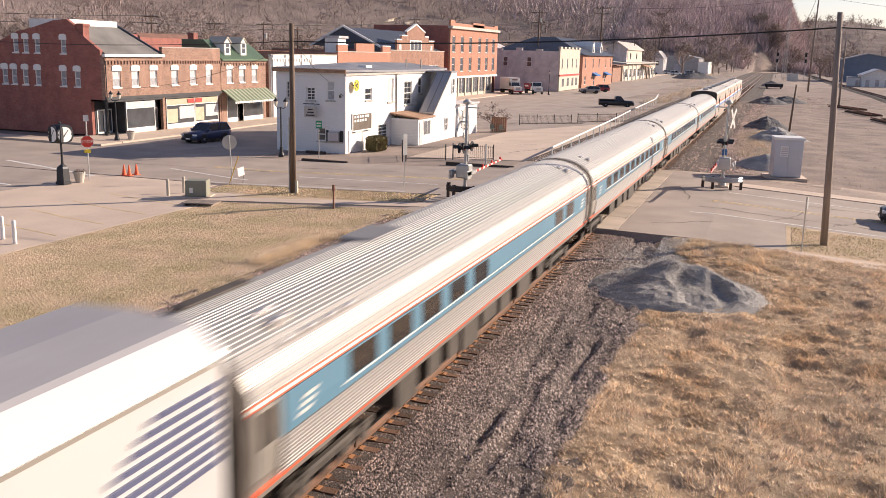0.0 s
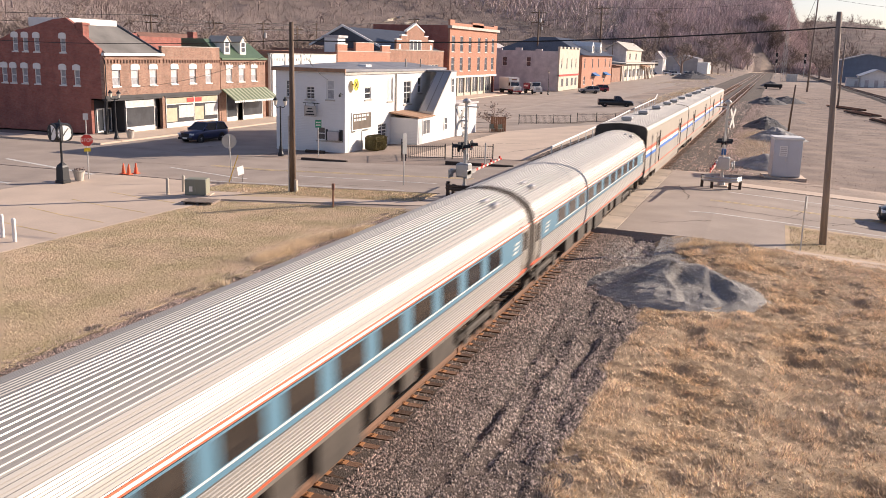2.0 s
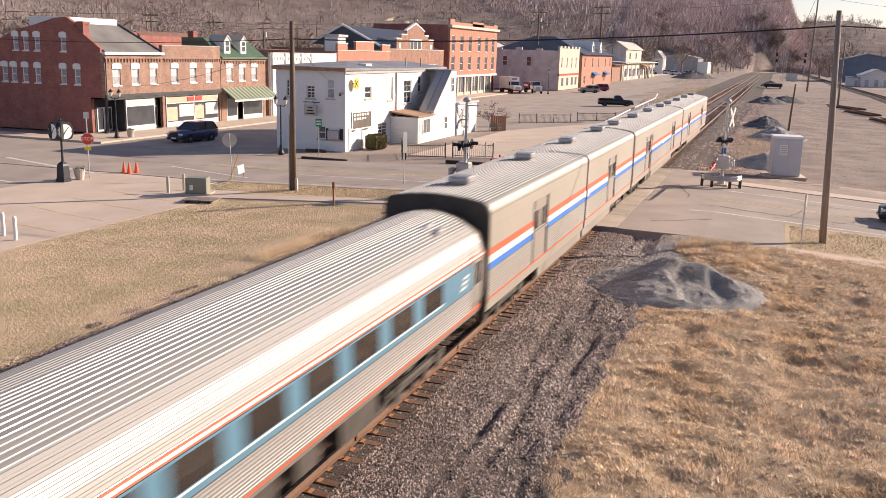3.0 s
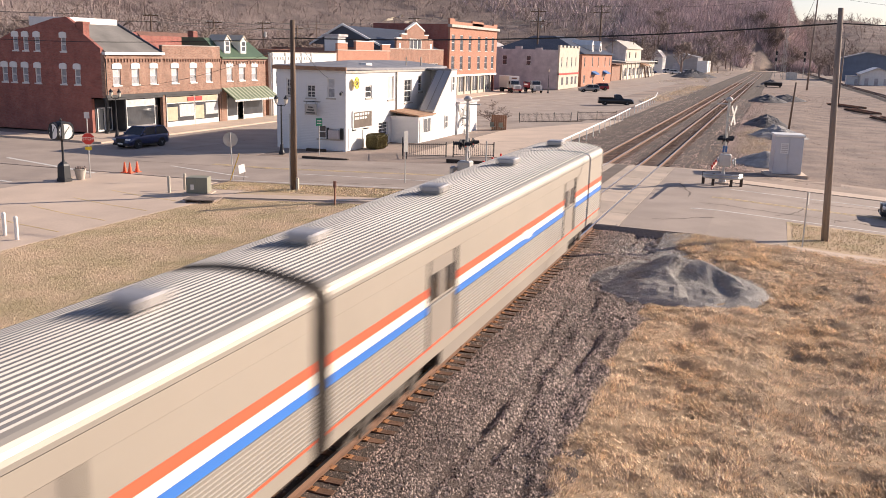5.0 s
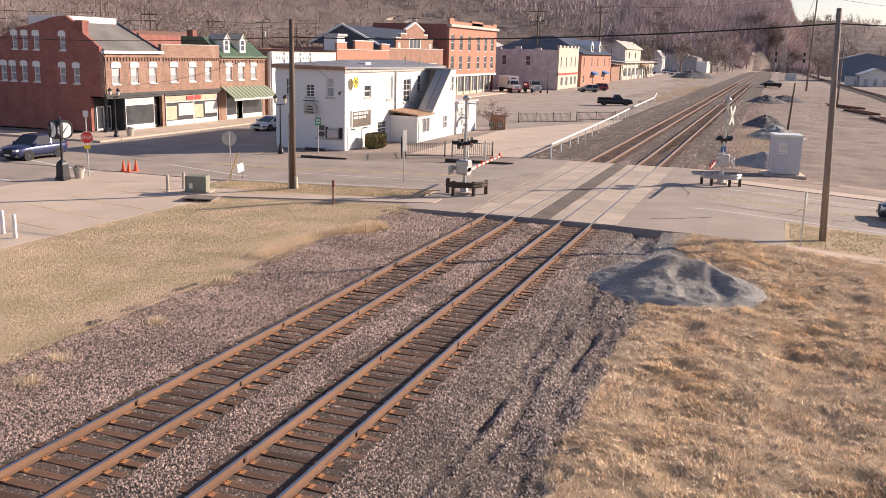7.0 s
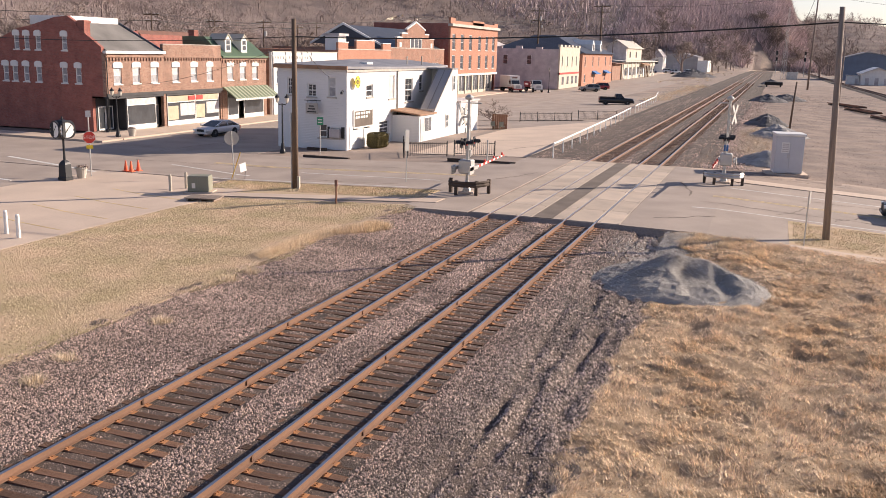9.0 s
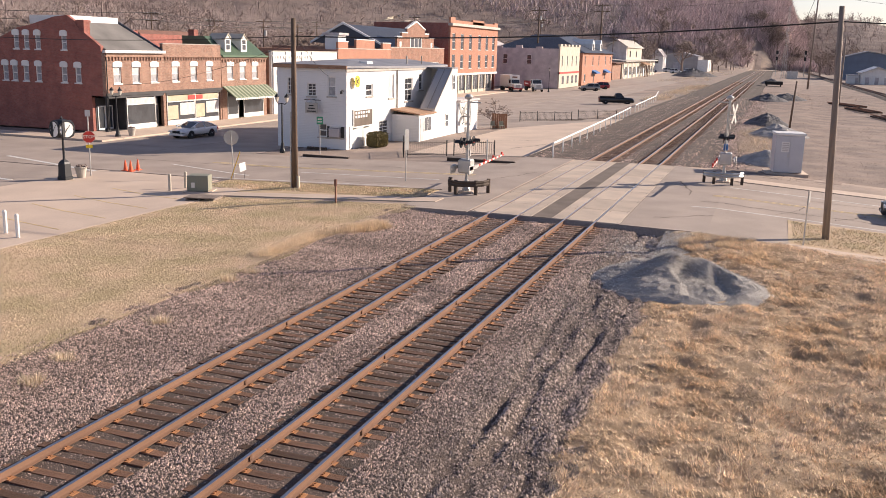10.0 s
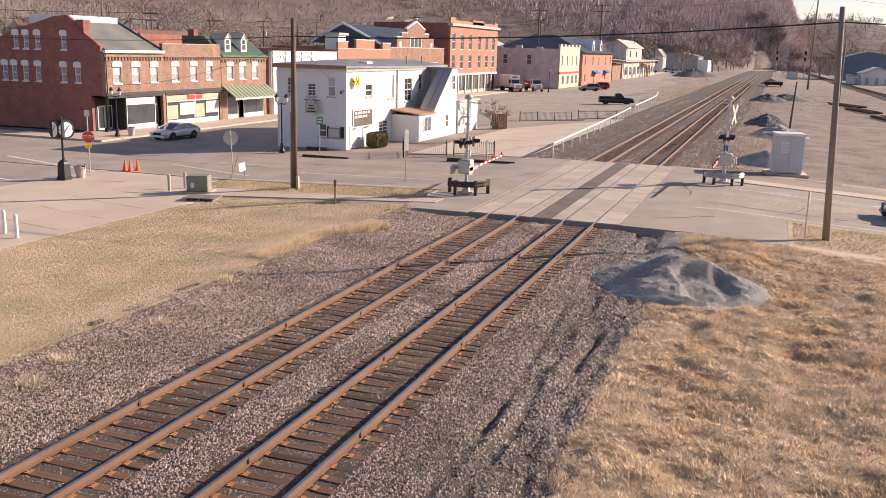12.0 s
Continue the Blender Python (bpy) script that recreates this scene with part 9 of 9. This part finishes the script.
    for sx in (-half, half):
        for s in (-1, 1):
            part("wheel_arch", Mesh().disc((sx, s * (h - 0.10), r), (0, 1, 0), r * 1.16, 0.23, 20), M_DARK, v)
            wh = part("wheel", ty, [], v, m=pose(sx, s * (h - 0.10), r))
            part("rim", rim, [], wh)
    return v


SUV_ST = [(0, 0.84, 1.0), (0.02, 0.93, 1.08), (0.08, 0.98, 1.12), (0.3, 1.0, 1.12), (0.66, 1.0, 1.10), (0.82, 0.99, 1.05), (0.93, 0.95, 0.98), (0.985, 0.87, 0.88), (1.0, 0.78, 0.74)]
SEDAN_ST = [(0, 0.78, 0.90), (0.025, 0.90, 1.0), (0.08, 0.97, 1.03), (0.25, 1.0, 1.01), (0.5, 1.0, 0.99), (0.72, 1.0, 0.95), (0.86, 0.97, 0.88), (0.94, 0.92, 0.79), (0.985, 0.82, 0.69), (1.0, 0.72, 0.58)]


def suv(color, label, group=""):
    return vehicle("suv", label, "car", color, 4.85, 1.95, 0.98, 1.05, 1.75, SUV_ST, (0.02, 0.10, 0.55, 0.72), group=group)


def sedan(color, label):
    return vehicle("sedan", label, "car", color, 4.9, 1.86, 0.85, 0.95, 1.46, SEDAN_ST, (0.06, 0.30, 0.52, 0.78), r=0.34)


def pickup(color):
    v = vehicle("pickup_truck", "black pickup truck parked on the street", "car", color, 5.9, 1.98, 1.02, 1.05, 1.82, [(0, 0.95, 1.12), (0.02, 1.0, 1.15), (0.6, 1.0, 1.15), (0.66, 1.0, 1.12), (0.92, 0.98, 1.05), (0.985, 0.92, 0.95), (1.0, 0.85, 0.85)], (0.46, 0.48, 0.62, 0.72), r=0.38, wb=1.85)
    part("cargo_bed", Mesh().box(-2.8, -0.3, -0.8, 0.8, 1.165, 1.18), M_DARK, v, "dark cargo bed")
    for s in (-1, 1):
        part("bed_rail", Mesh().box(-2.9, -0.3, s * 0.92 - 0.06, s * 0.92 + 0.06, 1.14, 1.26), color, v)
    part("tailgate", Mesh().box(-2.93, -2.85, -0.9, 0.9, 0.7, 1.26), color, v)
    part("chrome_bumper", Mesh().box(2.88, 3.02, -0.9, 0.9, 0.4, 0.6, bevel=0.04), M_RIM, v, "chrome front bumper")
    return v


def truck(name, label, cab_color, box):
    v = thing(name, label, "truck")
    part("chassis", Mesh().box(-4.2, 3.2, -0.5, 0.5, 0.6, 0.9), M_DARK, v)
    part("cab", Mesh().loft([[(0.9, -1.1, 0.8), (0.9, 1.1, 0.8), (0.9, 1.1, 2.6), (0.9, -1.1, 2.6)], [(2.2, -1.1, 0.8), (2.2, 1.1, 0.8), (2.0, 1.05, 2.6), (2.0, -1.05, 2.6)]]), cab_color, v, "white cab")
    part("hood", Mesh().box(2.2, 3.6, -0.95, 0.95, 0.7, 1.65, bevel=0.12), cab_color, v)
    part("windscreen", Mesh().add([(2.23, -0.95, 1.75), (2.23, 0.95, 1.75), (2.06, 0.9, 2.5), (2.06, -0.9, 2.5)], [(0, 1, 2, 3)]), M_CARGLASS, v)
    for s in (-1, 1):
        part("side_window", Mesh().box(1.1, 1.95, s * 1.1 - 0.012, s * 1.1 + 0.012, 1.75, 2.45), M_CARGLASS, v)
        part("headlight", Mesh().box(3.55, 3.62, s * 0.75 - 0.15, s * 0.75 + 0.15, 1.0, 1.25), M_HEADLAMP, v)
    part("grille", Mesh().box(3.58, 3.63, -0.5, 0.5, 0.9, 1.5), M_RIM, v)
    part("bumper", Mesh().box(3.55, 3.75, -1.05, 1.05, 0.5, 0.78, bevel=0.04), P_RED if box == "van" else M_RIM, v)
    if box == "van":
        part("cargo_box", Mesh().box(-4.3, 0.8, -1.22, 1.22, 0.95, 3.5, bevel=0.05), P_WHITE, v, "white cargo box")
        part("box_over_cab", Mesh().box(0.8, 1.6, -1.2, 1.2, 2.65, 3.5, bevel=0.05), P_WHITE, v)
        part("sign_panel", Mesh().box(1.6, 1.62, -0.6, 0.6, 2.9, 3.2), M_REDROOF, v, "plain sign panel")
        part("side_stripe", Mesh().box(0.9, 3.4, -1.12, 1.12, 0.75, 1.0), P_RED, v)
    else:
        part("dump_bed", Mesh().loft([[(-4.3, -1.2, 1.0), (0.7, -1.2, 1.0), (0.7, 1.2, 1.0), (-4.3, 1.2, 1.0)], [(-4.4, -1.22, 2.2), (0.7, -1.22, 2.2), (0.7, 1.22, 2.2), (-4.4, 1.22, 2.2)]]), P_RED, v, "red dump bed")
        for k in range(6):
            part("bed_rib", Mesh().box(-4.1 + k * 0.85, -3.95 + k * 0.85, -1.27, 1.27, 1.0, 2.2), P_RED, v)
        part("sign_bar", Mesh().box(-3.4, -0.4, -1.29, -1.27, 1.5, 1.8), P_WHITE, v)
        part("load", Mesh().box(-4.2, 0.6, -1.1, 1.1, 2.0, 2.3, bevel=0.1), M_DARKPILE, v)
    ty, rim = wheel_meshes(0.5, 0.3)
    for x in (2.7, -2.4, -3.5):
        for s in (-1, 1):
            w = part("wheel", ty, [], v, m=pose(x, s * 1.0, 0.5))
            part("rim", rim, [], w)
    return v


SUV = suv(P_NAVY, "dark blue suv driving along the main street")
SEDAN = sedan(P_SILVER, "white sedan driving up the main street")
_v = pickup(P_BLACK)
_v.matrix_basis = pose(-17.2, 156.3, hump(-17.2), 0, 0, 16)
_v = suv(P_TAN, "silver-tan suv parked at the kerb", "parked cars")
_v.matrix_basis = pose(-32.9, 213.0, -0.5, 0, 0, 205)
_v = suv(P_RED, "dark red suv parked at the kerb", "parked cars")
_v.matrix_basis = pose(-33.0, 226.0, -0.5, 0, 0, 205)
_v = suv(P_GREY, "dark suv waiting at the crossing", "parked cars")
_v.matrix_basis = pose(17.0, 54.9, hump(17.0), 0, 0, 180)
_v = truck("box_truck", "white box truck with red trim parked", P_WHITE, "van")
_v.matrix_basis = pose(-46.6, 194.5, -0.45, 0, 0, -52)
_v = truck("dump_truck", "white truck with red dump bed parked", P_WHITE, "dump")
_v.matrix_basis = pose(-42.4, 198.0, -0.45, 0, 0, -60)
for _x, _y in ((-40, 470), (-46, 492), (-34, 480), (-60, 500), (-52, 470)):
    _v = suv(P_WHITE if _x != -52 else P_NAVY, "white van parked by the far shed", "far parked vans")
    _v.matrix_basis = pose(_x, _y, -0.5, 0, 0, 30) @ Matrix.Diagonal((1.2, 1.15, 1.35, 1))


def drive(car, rows, radius):
    """Key a car along rows of (t, x, y) on the street, heading along its way, and roll its wheels."""
    T = [r[0] for r in rows]
    P = [Vector((r[1], r[2])) for r in rows]
    poses, dist, s, h = [], [], 0.0, rows[0][3]
    for i, p in enumerate(P):
        if i:
            s += (p - P[i - 1]).length
        h = rows[i][3]
        poses.append((T[i], pose(p.x, p.y, -0.505, 0, 0, h)))
        dist.append(s)
    walk(car, poses)
    step = math.pi * radius * 2 * 75 / 360
    times = {0.0, 12.0}
    for k in range(int(s / step) + 1):
        times.add(round(float(np.interp(k * step, dist, T)), 2))
    times = sorted(times)
    keep = [times[0]]
    for t in times[1:]:
        if frame(t) > frame(keep[-1]):
            keep.append(t)
    for w in car.children:
        if w.name.split(".")[0] == "wheel":
            at = w.matrix_basis.translation.copy()
            walk(w, [(t, Matrix.Translation(at) @ Matrix.Rotation(float(np.interp(t, T, dist)) / radius, 4, "Y")) for t in keep])


def motions():
    for car, y in TRAIN:
        walk(car, [(0.0, pose(0, y, 0)), (12.0, pose(0, y - TRAIN_SPEED * 12.0, 0))])
    drive(SUV, [(0.0, -40.9, 71.3, -97), (1.5, -40.9, 71.2, -97), (2.5, -41.0, 70.4, -97), (3.0, -41.1, 69.5, -97), (4.0, -41.5, 67.0, -96), (4.8, -41.8, 64.2, -95), (5.5, -42.0, 60.4, -93),
                (6.2, -42.2, 56.4, -92), (7.0, -42.5, 52.0, -92), (8.0, -42.8, 45.5, -91), (10.0, -43.0, 31.0, -90), (12.0, -43.0, 15.0, -90)], 0.36)
    drive(SEDAN, [(0.0, -38.6, 118.0, -92), (4.0, -38.9, 99.0, -92), (6.2, -39.9, 86.2, -95), (7.0, -40.6, 82.6, -97), (8.0, -41.3, 78.3, -97), (8.8, -41.7, 75.0, -96), (9.5, -42.0, 72.4, -95),
                  (10.0, -42.3, 71.2, -95), (10.5, -42.5, 70.3, -94), (11.0, -42.6, 69.7, -94), (12.0, -42.7, 69.0, -94)], 0.34)


motions()
